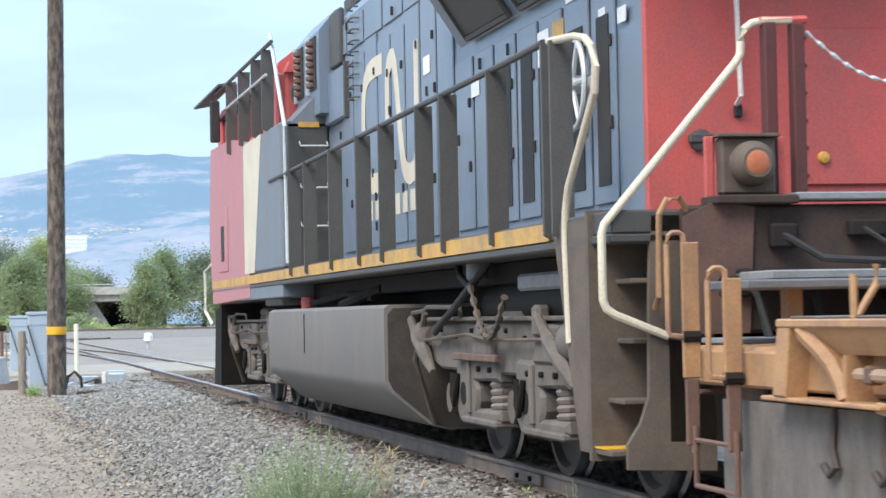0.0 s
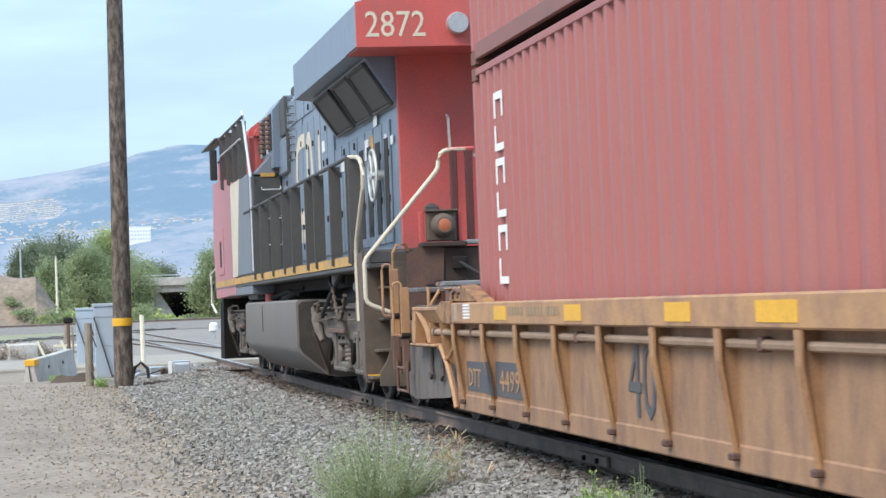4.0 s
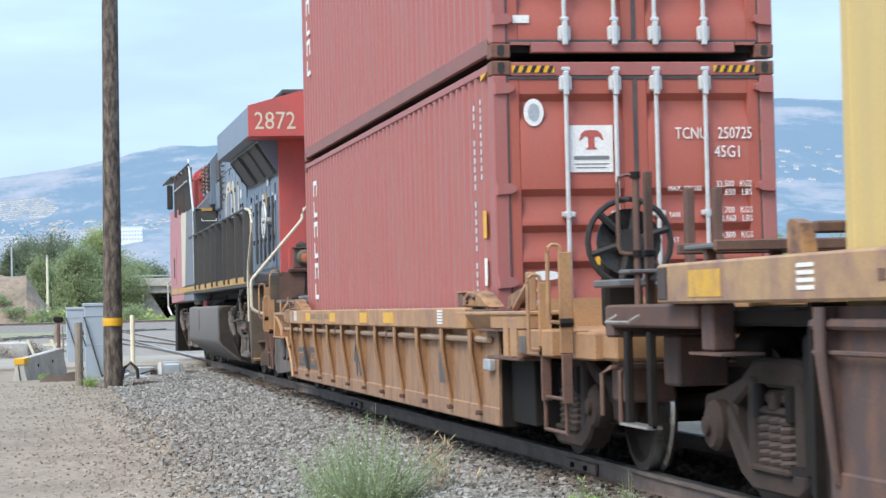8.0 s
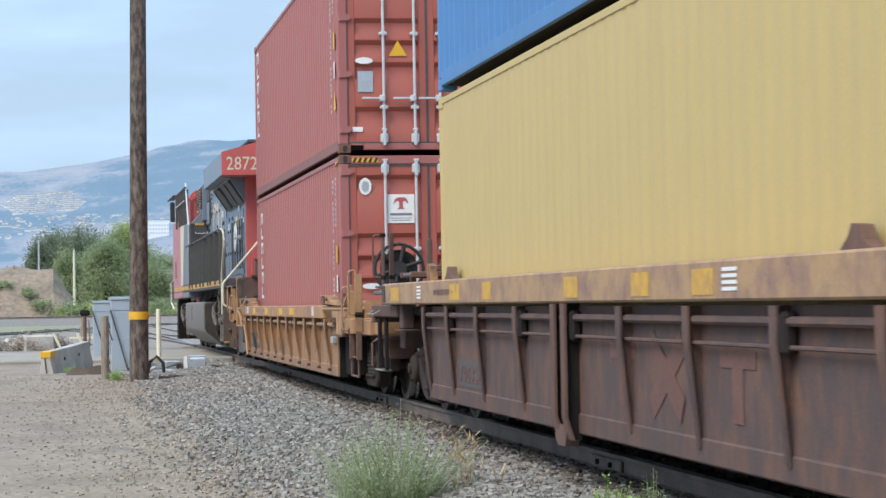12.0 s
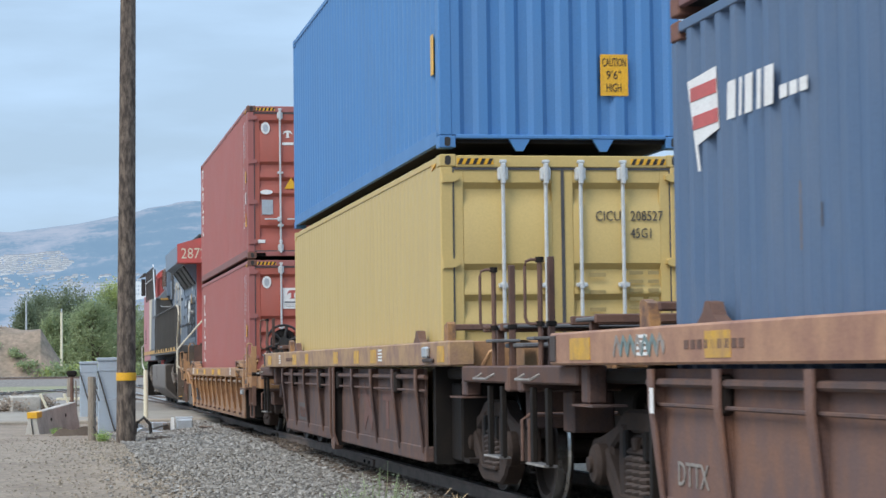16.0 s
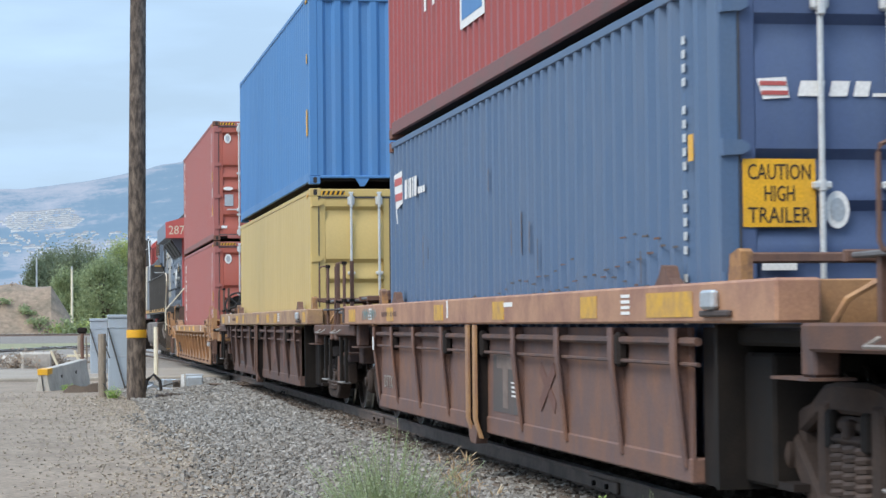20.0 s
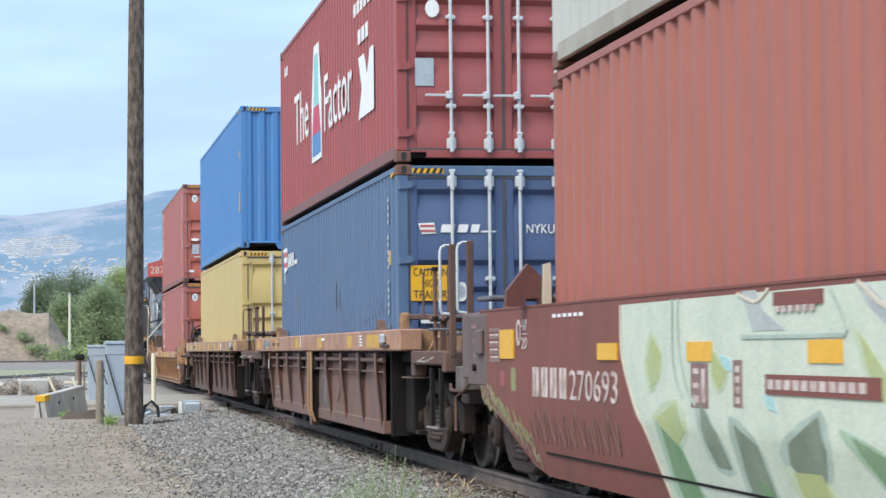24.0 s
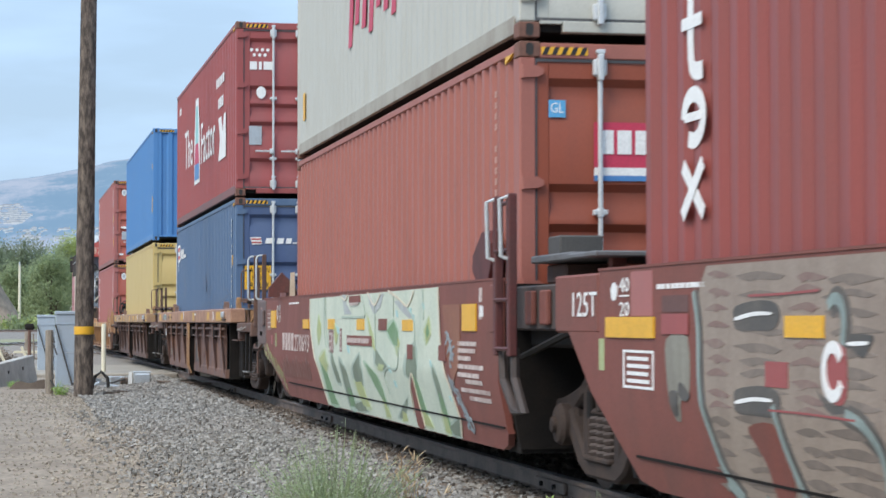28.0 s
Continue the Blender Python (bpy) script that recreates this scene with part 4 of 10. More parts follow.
words("45G1", 0.14, (0.68, YF - 0.004, 2.08), M["post"], c2, width=0.21, label="black size code")
for k in range(7):
    marks(c2, "weight_line", [(0.66, 0.80, 1.72 - k * 0.085, 1.755 - k * 0.085), (0.85, 0.96, 1.72 - k * 0.085, 1.755 - k * 0.085)], "c_dim")
    if k % 2 == 0:
        marks(c2, "weight_line", [(0.26, 0.42, 1.70 - k * 0.085, 1.74 - k * 0.085)], "c_dim")
marks(c2u, "height_sticker", [(0.40, 0.68, 0.52, 0.93)], "yellow", at=-CL + 0.008, label="yellow caution sticker")
for k, txt in enumerate(("CAUTION", "9'6\"", "HIGH")):
    words(txt, 0.12, (0.42 if k == 0 else 0.46, -CL + 0.003, 0.81 - k * 0.125), M["black"], c2u, width=0.24 if k == 0 else 0.15, label="black caution words")
marks(c2u, "side_sticker", [(-5.82, -5.66, 0.75, 1.15), (-5.80, -5.70, 1.85, 2.0)], "yellow", "x-", label="yellow side sticker")

c3 = container("slate-blue weathered container low in a rusty well car", U3, 0.336, "c_navy", doors="c_navy_door")
c3u = container("maroon container with a white slogan on the blue one", U3, 3.265, "c_maroon", rails="c_maroon_rail")
flat(c3, "flag_field", [(-0.98, 2.24), (-0.80, 2.25), (-0.78, 2.13), (-0.94, 2.12)], "decal", label="white flag mark")
marks(c3, "flag_band", [(-0.95, -0.79, 2.145, 2.17), (-0.96, -0.80, 2.20, 2.225)], "loco_red", at=YF - 0.004)
for y0, y1 in ((-0.73, -0.56), (-0.54, -0.41), (-0.39, -0.28)):
    flat(c3, "brand_bar", [(y0, 2.14), (y1 - 0.02, 2.14), (y1, 2.23), (y0 + 0.02, 2.23)], "decal", label="white brand shape")
marks(c3, "brand_bar", [(-0.27, -0.10, 2.14, 2.16)], "decal")
words("NYKU   0820190", 0.15, (0.25, YF - 0.004, 2.13), M["decal"], c3, width=0.86, label="white container number")
words("45G1", 0.15, (0.64, YF - 0.004, 1.97), M["decal"], c3, width=0.25, label="white size code")
marks(c3, "caution_plate", [(-1.07, -0.63, 1.38, 1.775)], "yellow", label="yellow caution plate")
for k, txt in enumerate(("CAUTION", "HIGH", "TRAILER")):
    words(txt, 0.13, (-1.04 if k != 1 else -0.94, YF - 0.005, 1.655 - k * 0.125), M["black"], c3, width=0.38 if k != 1 else 0.18, label="black caution words")
part("round_seal", oval(-0.50, 1.48, 0.075, 0.11, YF), M["decal"], c3, "white oval seal")
part("seal_centre", oval(-0.50, 1.48, 0.045, 0.07, YF - 0.004), M["galv"], c3)
marks(c3, "small_sticker", [(0.30, 0.42, 1.40, 1.54)], "yellow")
marks(c3, "label_plate", [(-0.96, -0.75, 1.13, 1.23), (0.70, 0.90, 1.92, 1.95)], "decal")
marks(c3, "weight_line", [(0.66, 1.0, 1.42 - 0.07 * k, 1.455 - 0.07 * k) for k in range(4)], "decal")
flat(c3, "flag_field", [(5.92, 2.50), (5.40, 2.52), (5.36, 2.16), (5.80, 2.10)], "decal", "x-", label="white flag mark")
marks(c3, "flag_band", [(5.37, 5.84, 2.20, 2.28), (5.39, 5.88, 2.37, 2.45)], "loco_red", "x-", XF - 0.004)
flat(c3, "flag_staff", [(5.95, 2.50), (5.91, 2.50), (5.72, 1.95), (5.76, 1.95)], "decal", "x-")
for y0, y1 in ((5.21, 5.05), (5.00, 4.94), (4.90, 4.76), (4.70, 4.62), (4.58, 4.42)):
    flat(c3, "brand_bar", [(y0, 2.19), (y1 + 0.02, 2.19), (y1, 2.40), (y0 - 0.02, 2.40)], "decal", "x-", label="white brand shape")
marks(c3, "brand_bar", [(3.92 + 0.15 * k, 4.03 + 0.15 * k, 2.20, 2.27) for k in range(3)], "decal", "x-")
rnd = random.Random(17)
for row, (z, a, b) in enumerate(((1.36, -4.9, -3.6), (1.25, -5.3, -3.2), (1.24, -2.6, -1.2), (1.12, -5.2, 0.6), (1.02, -3.0, 2.2), (0.97, 0.4, 4.2))):        # rows of dents on the crests
    n = int((b - a) / 0.278)
    for k in range(n):
        y, zz = a + 0.278 * k + 0.05, z + 0.05 * math.sin(k * 0.7 + row) + rnd.uniform(-0.012, 0.012)
        marks(c3, "rust_scrape", [(y, y + rnd.uniform(0.08, 0.16), zz, zz + rnd.uniform(0.008, 0.014))], "patch" if (k + row) % 3 else "w_rib", "x-", label="dented scrape", depth=0.002)
for y, z0, z1 in ((4.05, 1.3, 1.75), (3.75, 1.4, 1.62), (-0.35, 1.3, 1.7), (-0.75, 1.3, 1.75), (-1.05, 1.3, 1.65), (-1.35, 1.15, 1.5), (0.6, 1.9, 2.2), (-4.4, 0.9, 1.3)):
    marks(c3, "rust_streak", [(y, y + 0.014, z0 + 0.1, z1)], "ghost_pale" if z1 > 1.62 else "patch", "x-", label="thin rust streak", depth=0.002)
marks(c3, "side_code", [(-5.45, -5.38, 2.52 - 0.085 * k, 2.57 - 0.085 * k) for k in range(22) if k % 6 != 4], "rod", "x-", depth=0.003)
marks(c3, "height_sticker", [(-5.60, -5.50, 1.80, 1.96)], "yellow", "x-", label="yellow height sticker")
words("The", 1.15, (XF - 0.004, 4.12, 1.12), M["decal"], c3u, turn=(90, 0, -90), width=1.85, label="white slogan word")
words("Factor", 1.15, (XF - 0.004, 0.35, 0.98), M["decal"], c3u, turn=(90, 0, -90), width=2.85, label="white slogan word")
flat(c3u, "picture_outline", [(1.85, 0.66), (0.68, 0.66), (0.68, 1.5), (0.98, 2.35), (1.55, 2.35), (1.85, 1.5)], "decal", "x-", label="white outlined picture mark")
flat(c3u, "picture_mark", [(1.75, 0.74), (0.78, 0.74), (0.78, 1.05), (1.75, 1.05)], "c_blue", "x-", XF - 0.004)
flat(c3u, "picture_mark", [(1.75, 1.05), (0.78, 1.05), (0.95, 1.45), (1.6, 1.45)], "pink", "x-", XF - 0.004)
flat(c3u, "picture_mark", [(1.55, 1.45), (1.0, 1.45), (1.05, 2.2), (1.48, 2.2)], "aqua", "x-", XF - 0.004)
flat(c3u, "brand_bar", [(-3.1, 0.78), (-4.4, 0.78), (-4.4, 1.55), (-4.1, 1.55), (-3.85, 1.25), (-3.6, 1.55), (-3.1, 1.55), (-3.4, 1.15)], "decal", "x-", label="white brand mark")
marks(c3u, "small_word", [(-3.95 + 0.32 * k, -3.72 + 0.32 * k, 1.72, 1.90) for k in range(3)] + [(-4.1 + 0.3 * k, -3.9 + 0.3 * k, 2.12, 2.28) for k in range(5)], "decal", "x-")
marks(c3u, "small_code", [(5.15 + 0.17 * k, 5.25 + 0.17 * k, 2.40, 2.55) for k in range(3)], "decal", "x-")
for k in range(7):
    part("star", oval(-0.96 + 0.09 * (k % 4) + (0.045 if k > 3 else 0), 2.43 - 0.085 * (k // 4), 0.028, 0.028, YF, 0.003), M["decal"], c3u)
marks(c3u, "brand_bar", [(-0.99, -0.87, 2.10, 2.235), (-0.84, -0.79, 2.10, 2.235), (-0.76, -0.61, 2.10, 2.235)], "decal", label="white brand shape")
part("round_seal", oval(-0.80, 1.72, 0.08, 0.10, YF), M["decal"], c3u, "white oval seal")
marks(c3u, "data_plate", [(-1.0, -0.79, 0.85, 1.16)], "galv", label="grey data plate")
marks(c3u, "label_plate", [(0.62, 0.80, 0.32, 0.40)], "decal")

c4 = container("brick-red container with orange doors in a painted well car", U4, 0.376, "c_red2", doors="c_door")
c4u = container("grey-white container with a pink logo on the brick-red one", U4, 3.30, "c_white", depth=0.014, rails="c_white_rail")
marks(c4, "blue_label", [(-0.99, -0.86, 2.33, 2.46)], "sky_label", label="light blue square label")
words("GL", 0.11, (-0.975, YF - 0.005, 2.365), M["decal"], c4, width=0.10, label="white letters")
marks(c4, "logo_plate", [(-0.64, -0.16, 1.96, 2.30)], "pink", label="red plate over a white and blue band")
marks(c4, "logo_band", [(-0.64, -0.16, 1.90, 1.96)], "decal")
marks(c4, "logo_band", [(-0.64, -0.16, 1.86, 1.90)], "c_blue")
marks(c4, "brand_bar", [(-0.60, -0.49, 2.06, 2.24), (-0.46, -0.35, 2.06, 2.24), (-0.32, -0.21, 2.06, 2.24)], "decal", at=YF - 0.006, label="white brand shape")
marks(c4, "side_code", [(-5.35, -5.28, 2.55 - 0.085 * k, 2.60 - 0.085 * k) for k in range(18) if k % 6 != 4], "c_faint", "x-", depth=0.003)
marks(c4, "height_sticker", [(-5.55, -5.42, 1.22, 1.44)], "yellow", "x-")
for k in range(8):
    lowz = (0.92, 1.12, 1.02)[k % 3]
    flat(c4u, "brand_bar", [(2.0 - 0.45 * k, lowz), (1.76 - 0.45 * k, lowz), (1.60 - 0.45 * k, 1.8), (1.84 - 0.45 * k, 1.8)], "pink", "x-", label="pink logo stroke")
marks(c4u, "height_sticker", [(5.55, 5.72, 0.45, 0.80)], "yellow", "x-")

U5 = U4 - 15.57
c5 = container("maroon container with white upright letters in a painted well", U5, 0.376, "c_maroon2", pitch=0.30, depth=0.04)
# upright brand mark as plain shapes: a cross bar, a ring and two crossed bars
ribbon(c5, "brand_bar", [(5.40, 2.62), (5.40, 2.28), (5.33, 2.20), (5.20, 2.19)], 0.10, "decal", XF, "white brand shape")
marks(c5, "brand_bar", [(5.20, 5.55, 2.44, 2.51)], "decal", "x-", XF - 0.004, "white brand shape")
ribbon(c5, "brand_bar", [(5.36 + 0.17 * math.cos(a * 0.5236), 1.94 + 0.13 * math.sin(a * 0.5236)) for a in range(11)], 0.09, "decal", XF, "white brand shape")
marks(c5, "brand_bar", [(5.22, 5.50, 1.92, 1.97)], "decal", "x-", XF - 0.004)
ribbon(c5, "brand_bar", [(5.55, 1.68), (5.19, 1.40)], 0.085, "decal", XF, "white brand shape")
ribbon(c5, "brand_bar", [(5.19, 1.68), (5.55, 1.40)], 0.085, "decal", XF - 0.005, "white brand shape")


# ---- wheels and bogies ----
def wheelset_mesh(r):
    g = Geo().cyl("x", (0, 0, 0), 0.085, -1.05, 1.05, 14)
    for s in (-1, 1):
        prof = [(0.12, s * 0.60), (0.16, s * 0.66), (r - 0.09, s * 0.69), (r - 0.07, s * 0.665), (r + 0.025, s * 0.67), (r + 0.028, s * 0.695), (r, s * 0.715), (r - 0.004, s * 0.80), (r - 0.06, s * 0.805), (r - 0.09, s * 0.755), (0.17, s * 0.74), (0.12, s * 0.80)]
        g.lathe(prof, "x", (0, 0, 0), 36)
        g.cyl("x", (0, 0, 0), 0.13, s * 0.95, s * 1.12, 12, 0.02 if s > 0 else 0.0)
        for k in range(3):
            a = 2.1 * k
            g.cyl("x", (0, 0.07 * math.cos(a), 0.07 * math.sin(a)), 0.022, s * 1.10, s * 1.145, 6)
    return g


def wheelset(parent, y, r, u):
    ob = part("wheelset", wheelset_mesh(r).mesh("wheelset", M["wheel"]), M["wheel"], parent, "steel wheels with polished treads on one axle", (0, y, r))
    ob.data.materials.append(M["tread"])
    for q in ob.data.polygons:
        rad = math.hypot(q.center.y, q.center.z)
        if rad > r - 0.012 and 0.70 < abs(q.center.x) < 0.80:
            q.material_index = 1
    ROLLING.append((ob, y, r))
    return ob


def coil(c, r, z0, z1, turns, wire=0.016):
    n = turns * 8
    return Geo().tube([(c[0] + r * math.cos(k * math.pi / 4), c[1] + r * math.sin(k * math.pi / 4), z0 + (z1 - z0) * k / n) for k in range(n + 1)], wire, 5)


def bogie(car, yc, u, mat_="truck", r=0.46):
    """A two-axle freight bogie: bolster, two cast side frames, springs, two wheelsets."""
    b = part("bogie", Geo().box(-1.0, 1.0, -0.22, 0.22, 0.42, 0.66, 0.04).cyl("z", (0, 0, 0), 0.3, 0.66, 0.80, 16), M[mat_], car, "dusty brown freight bogie", (0, yc, 0))
    for s in (-1, 1):
        # the frame as top member, bottom member, columns and pedestals, so that the windows are open
        x0, x1 = s * 0.93, s * 1.06
        g = Geo()
        g.cast([(-1.24, 0.52), (-1.20, 0.63), (-0.95, 0.67), (-0.62, 0.74), (-0.42, 0.84), (-0.25, 0.86), (0.25, 0.86), (0.42, 0.84), (0.62, 0.74), (0.95, 0.67), (1.20, 0.63), (1.24, 0.52), (0.75, 0.57), (0.44, 0.70), (-0.44, 0.70), (-0.75, 0.57)], x0, x1)
        g.cast([(-0.98, 0.56), (-0.78, 0.58), (-0.38, 0.27), (0.38, 0.27), (0.78, 0.58), (0.98, 0.56), (0.55, 0.20), (0.36, 0.13), (-0.36, 0.13), (-0.55, 0.20)], x0, x1 + s * 0.03)
        for e in (-1, 1):
            col = [(0.30, 0.20), (0.43, 0.22), (0.46, 0.50), (0.43, 0.76), (0.30, 0.76)]
            g.cast([(e * p, q) for p, q in col], x0, x1 + s * 0.02)
            g.cast([(e * 1.28, 0.36), (e * 1.30, 0.50), (e * 1.26, 0.63), (e * 0.74, 0.63), (e * 0.70, 0.50), (e * 0.74, 0.36), (e * 0.86, 0.36), (e * 0.90, 0.48), (e * 1.10, 0.48), (e * 1.14, 0.36)], x0, x1)
        part("side_frame", g, M[mat_], b, "cast steel side frame")
        for e in (-1, 1):
            part("bearing_cap", Geo().lathe([(0.145, s * 1.04), (0.15, s * 1.06), (0.15, s * 1.12), (0.125, s * 1.15), (0.06, s * 1.16), (0.055, s * 1.185), (0.02, s * 1.19)], "x", (0, e * 0.90, 0.46), 20), M["truck"], b, "round rusty bearing cap")
            part("wedge_plate", Geo().box(x1 - s * 0.02, x1 + s * 0.035, e * 0.20, e * 0.30, 0.52, 0.72, 0.015), M["dark"], b)
        for y in (-0.17, 0.0, 0.17):
            part("spring", coil((s * 1.01, y, 0), 0.085, 0.28, 0.55, 6, 0.021), M["spring"], b, "worn coil spring")
        part("spring_seat", Geo().box(s * 0.90, s * 1.12, -0.30, 0.30, 0.245, 0.285, 0.012), M[mat_], b)
        part("bolster_end", Geo().box(s * 0.9, s * 1.09, -0.28, 0.28, 0.55, 0.60, 0.02).box(s * 0.9, s * 1.06, -0.24, 0.24, 0.60, 0.69, 0.03).box(s * 1.05, s * 1.10, -0.05, 0.05, 0.58, 0.68, 0.012), M[mat_], b)
        part("brake_lever", Geo().tube([(s * 0.80, -0.55, 0.36), (s * 0.86, -0.42, 0.60), (s * 0.80, -0.34, 0.74)], 0.022, 6), M["dark"], b)
    for e in (-1, 1):
        wheelset(b, e * 0.90, r, u + yc)
        part("brake_beam", Geo().box(-0.75, 0.75, e * 0.34 - 0.03, e * 0.34 + 0.03, 0.30, 0.38, 0.01).box(-0.82, -0.68, e * 0.38 - 0.05, e * 0.38 + 0.05, 0.24, 0.52, 0.02), M["dark"], b)
    return b


def grab(pts, r=0.013):
    return Geo().tube(pts, r, 6)


def ladder(car, x, y0, y1, z0, z1, m, rungs=3, name="ladder", tops=()):
    """Two flat stiles with round rungs and a hoop at the head of each stile in tops."""
    p = part(name, Geo().tube([(x, y0, z1 - 0.06), (x, y1, z1 - 0.06)], 0.016, 6), m, car, "steel ladder with hoops")
    for y in (y0, y1):
        part("stile", Geo().box(x - 0.03, x + 0.03, y - 0.045, y + 0.045, z0, z1, 0.008), m, p)
    for k in range(rungs):
        z = z0 + 0.05 + (z1 - z0 - 0.1) * k / max(1, rungs)
        part("rung", Geo().tube([(x - 0.02, y0, z), (x - 0.02, y1, z)], 0.016, 6), m, p)
    for y, zt, zb in tops:
        part("hoop", grab([(x - 0.03, y, zb), (x - 0.17, y + 0.01, zb + 0.02), (x - 0.18, y + 0.01, zt - 0.05), (x - 0.14, y + 0.01, zt), (x - 0.02, y, zt)]), m, p)
    return p


def coupler(car, y, s, m):
    g = Geo().box(-0.11, 0.11, min(y, y + s * 0.75), max(y, y + s * 0.75), 0.74, 0.98, 0.03)
    g.prism([(-0.2, y + s * 0.72), (0.16, y + s * 0.72), (0.2, y + s * 0.98), (0.02, y + s * 1.05), (-0.06, y + s * 0.9), (-0.24, y + s * 1.0)], "z", 0.70, 1.02)
    c = part("coupler", g, M["dark"], car, "cast steel knuckle coupler")
    part("air_hose", Geo().tube([(-0.35, y + s * 0.1, 0.72), (-0.37, y + s * 0.35, 0.5), (-0.28, y + s * 0.6, 0.36), (-0.1, y + s * 0.85, 0.42)], 0.025, 7), M["black"], c, "black rubber air hose")
    return c


def ribbed_well(car, y0, y1, z_side, z_low, side, rib, ribs, xs=1.36, wide=0.10, web="rib_web", ends=None, deep=0.105):
    """Sides of a well: sheet, lower chord and upright ribs, and the floor and end walls of the well."""
    for s in (-1, 1):
        part("well_side", Geo().box(s * (xs - 0.02), s * xs, y0, y1, z_low, z_side, 0.0), M[side], car)
        part("lower_chord", Geo().box(s * (xs - 0.10), s * (xs + 0.012), y0, y1, z_low - 0.05, z_low + 0.10, 0.012), M[side], car)
    for y in ribs:
        for s in (-1, 1):
            o, i = s * (xs + deep), s * xs
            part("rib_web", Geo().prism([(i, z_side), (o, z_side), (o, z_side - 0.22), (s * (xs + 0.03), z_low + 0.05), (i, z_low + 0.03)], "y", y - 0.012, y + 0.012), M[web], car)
            g = Geo()
            for k in range(4):          # the outer flange follows the taper
                a, b = k / 4, (k + 1) / 4
                z0, z1 = z_side - a * (z_side - z_low - 0.04), z_side - b * (z_side - z_low - 0.04)
                x0, x1 = (xs + deep - max(0, a - 0.25) / 0.75 * (deep - 0.026)), (xs + deep - max(0, b - 0.25) / 0.75 * (deep - 0.026))
                w0, w1 = wide / 2 * (1 - 0.45 * a), wide / 2 * (1 - 0.45 * b)
                g.add([(s * x0, y - w0, z0), (s * x0, y + w0, z0), (s * x1, y + w1, z1), (s * x1, y - w1, z1), (s * (x0 - 0.015), y - w0, z0), (s * (x0 - 0.015), y + w0, z0), (s * (x1 - 0.015), y + w1, z1), (s * (x1 - 0.015), y - w1, z1)],
                      [(0, 1, 2, 3), (4, 7, 6, 5), (0, 3, 7, 4), (1, 5, 6, 2), (0, 4, 5, 1), (3, 2, 6, 7)])
            part("rib", g, M[rib], car)
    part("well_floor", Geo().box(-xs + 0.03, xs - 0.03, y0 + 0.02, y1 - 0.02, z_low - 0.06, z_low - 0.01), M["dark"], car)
    # end walls near-black: the shade inside the well put into their colour
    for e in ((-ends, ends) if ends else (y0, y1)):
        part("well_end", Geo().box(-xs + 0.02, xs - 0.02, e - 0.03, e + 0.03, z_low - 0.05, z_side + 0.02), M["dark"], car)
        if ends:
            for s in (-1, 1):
                # near-black cheek carries the shade at the well's end in its colour
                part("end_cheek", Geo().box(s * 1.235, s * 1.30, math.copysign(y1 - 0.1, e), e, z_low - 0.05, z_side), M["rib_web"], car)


# ---- yellow well car, next behind the locomotive ----
def yellow_front(t, s):
    """The sloping sill end, open frame, guide bracket and side plate at the leading end, on side s."""
    y, o = M["w_yellow"], s * 1.455
    gb = part("guide_bracket", Geo().cast([(5.36, 1.165), (6.64, 1.165), (6.64, 1.262), (6.50, 1.30), (6.15, 1.312), (5.92, 1.285), (5.64, 1.225), (5.40, 1.18)], s * 1.30, s * 1.425, 0.02), M["w_worn"], t, "worn yellow container guide bracket")
    part("bracket_box", Geo().box(s * 1.28, s * 1.42, 6.67, 6.84, 1.165, 1.285, 0.01), M["w_rib"], gb, "rusty hollow box")
    part("box_cap", Geo().box(s * 1.27, s * 1.43, 6.65, 6.87, 1.285, 1.302, 0.006), M["w_sill"], gb, "pale worn cap")
    part("worn_edge", Geo().prism([(6.10, 1.318), (5.92, 1.294), (5.64, 1.234), (5.38, 1.186), (5.36, 1.166), (5.62, 1.205), (5.90, 1.262), (6.08, 1.29)], "x", s * 1.29, s * 1.432), M["w_worn"], gb, "rubbed rusty slope")
    part("bracket_hook", Geo().tube([(s * 1.43, 6.29 + 0.15 * math.cos(k * 0.42 - 0.5), 1.232 + 0.045 * math.sin(k * 0.42 - 0.5)) for k in range(9)], 0.017, 6), M["w_rib"], gb, "curved rusty hook")
    part("bracket_bolt", Geo().cyl("x", (0, 6.22, 1.222), 0.018, s * 1.42, s * 1.44, 8), M["w_rib"], gb)
    part("sill_flap", Geo().cast([(6.34, 0.985), (6.70, 0.985), (7.08, 1.085), (6.82, 1.182), (6.34, 1.182)], s * 1.45, s * 1.476, 0.006), M["w_worn"], t, "rusty plate lapped over the sill")
    part("top_flange", Geo().box(s * 1.20, s * 1.472, 7.0, 8.35, 1.098, 1.138, 0.008), M["w_sill"], t, "pale worn top flange")
    part("chafed_edge", Geo().box(s * 1.22, s * 1.46, 7.0, 8.2, 1.138, 1.15, 0.004), M["grime"], t)
    part("sloped_panel", Geo().prism([(o, 1.098), (s * 1.385, 0.985), (s * 1.36, 0.985), (s * 1.42, 1.098)], "y", 6.72, 8.15), y, t)
    part("frame_post", Geo().cast([(8.42, 0.79), (8.345, 1.10), (8.20, 1.10), (8.27, 0.79)], s * 1.36, s * 1.468, 0.008), M["w_sill"], t, "pale yellow frame post")
    part("frame_back", Geo().box(s * 1.15, s * 1.21, 6.9, 8.4, 0.80, 1.10), y, t)
    part("curved_flange", Geo().tube([(s * 1.43, 8.12, 1.085), (s * 1.42, 7.93, 1.0), (s * 1.41, 7.83, 0.94), (s * 1.40, 7.76, 0.86), (s * 1.40, 7.72, 0.79)], 0.045, 6), y, t)
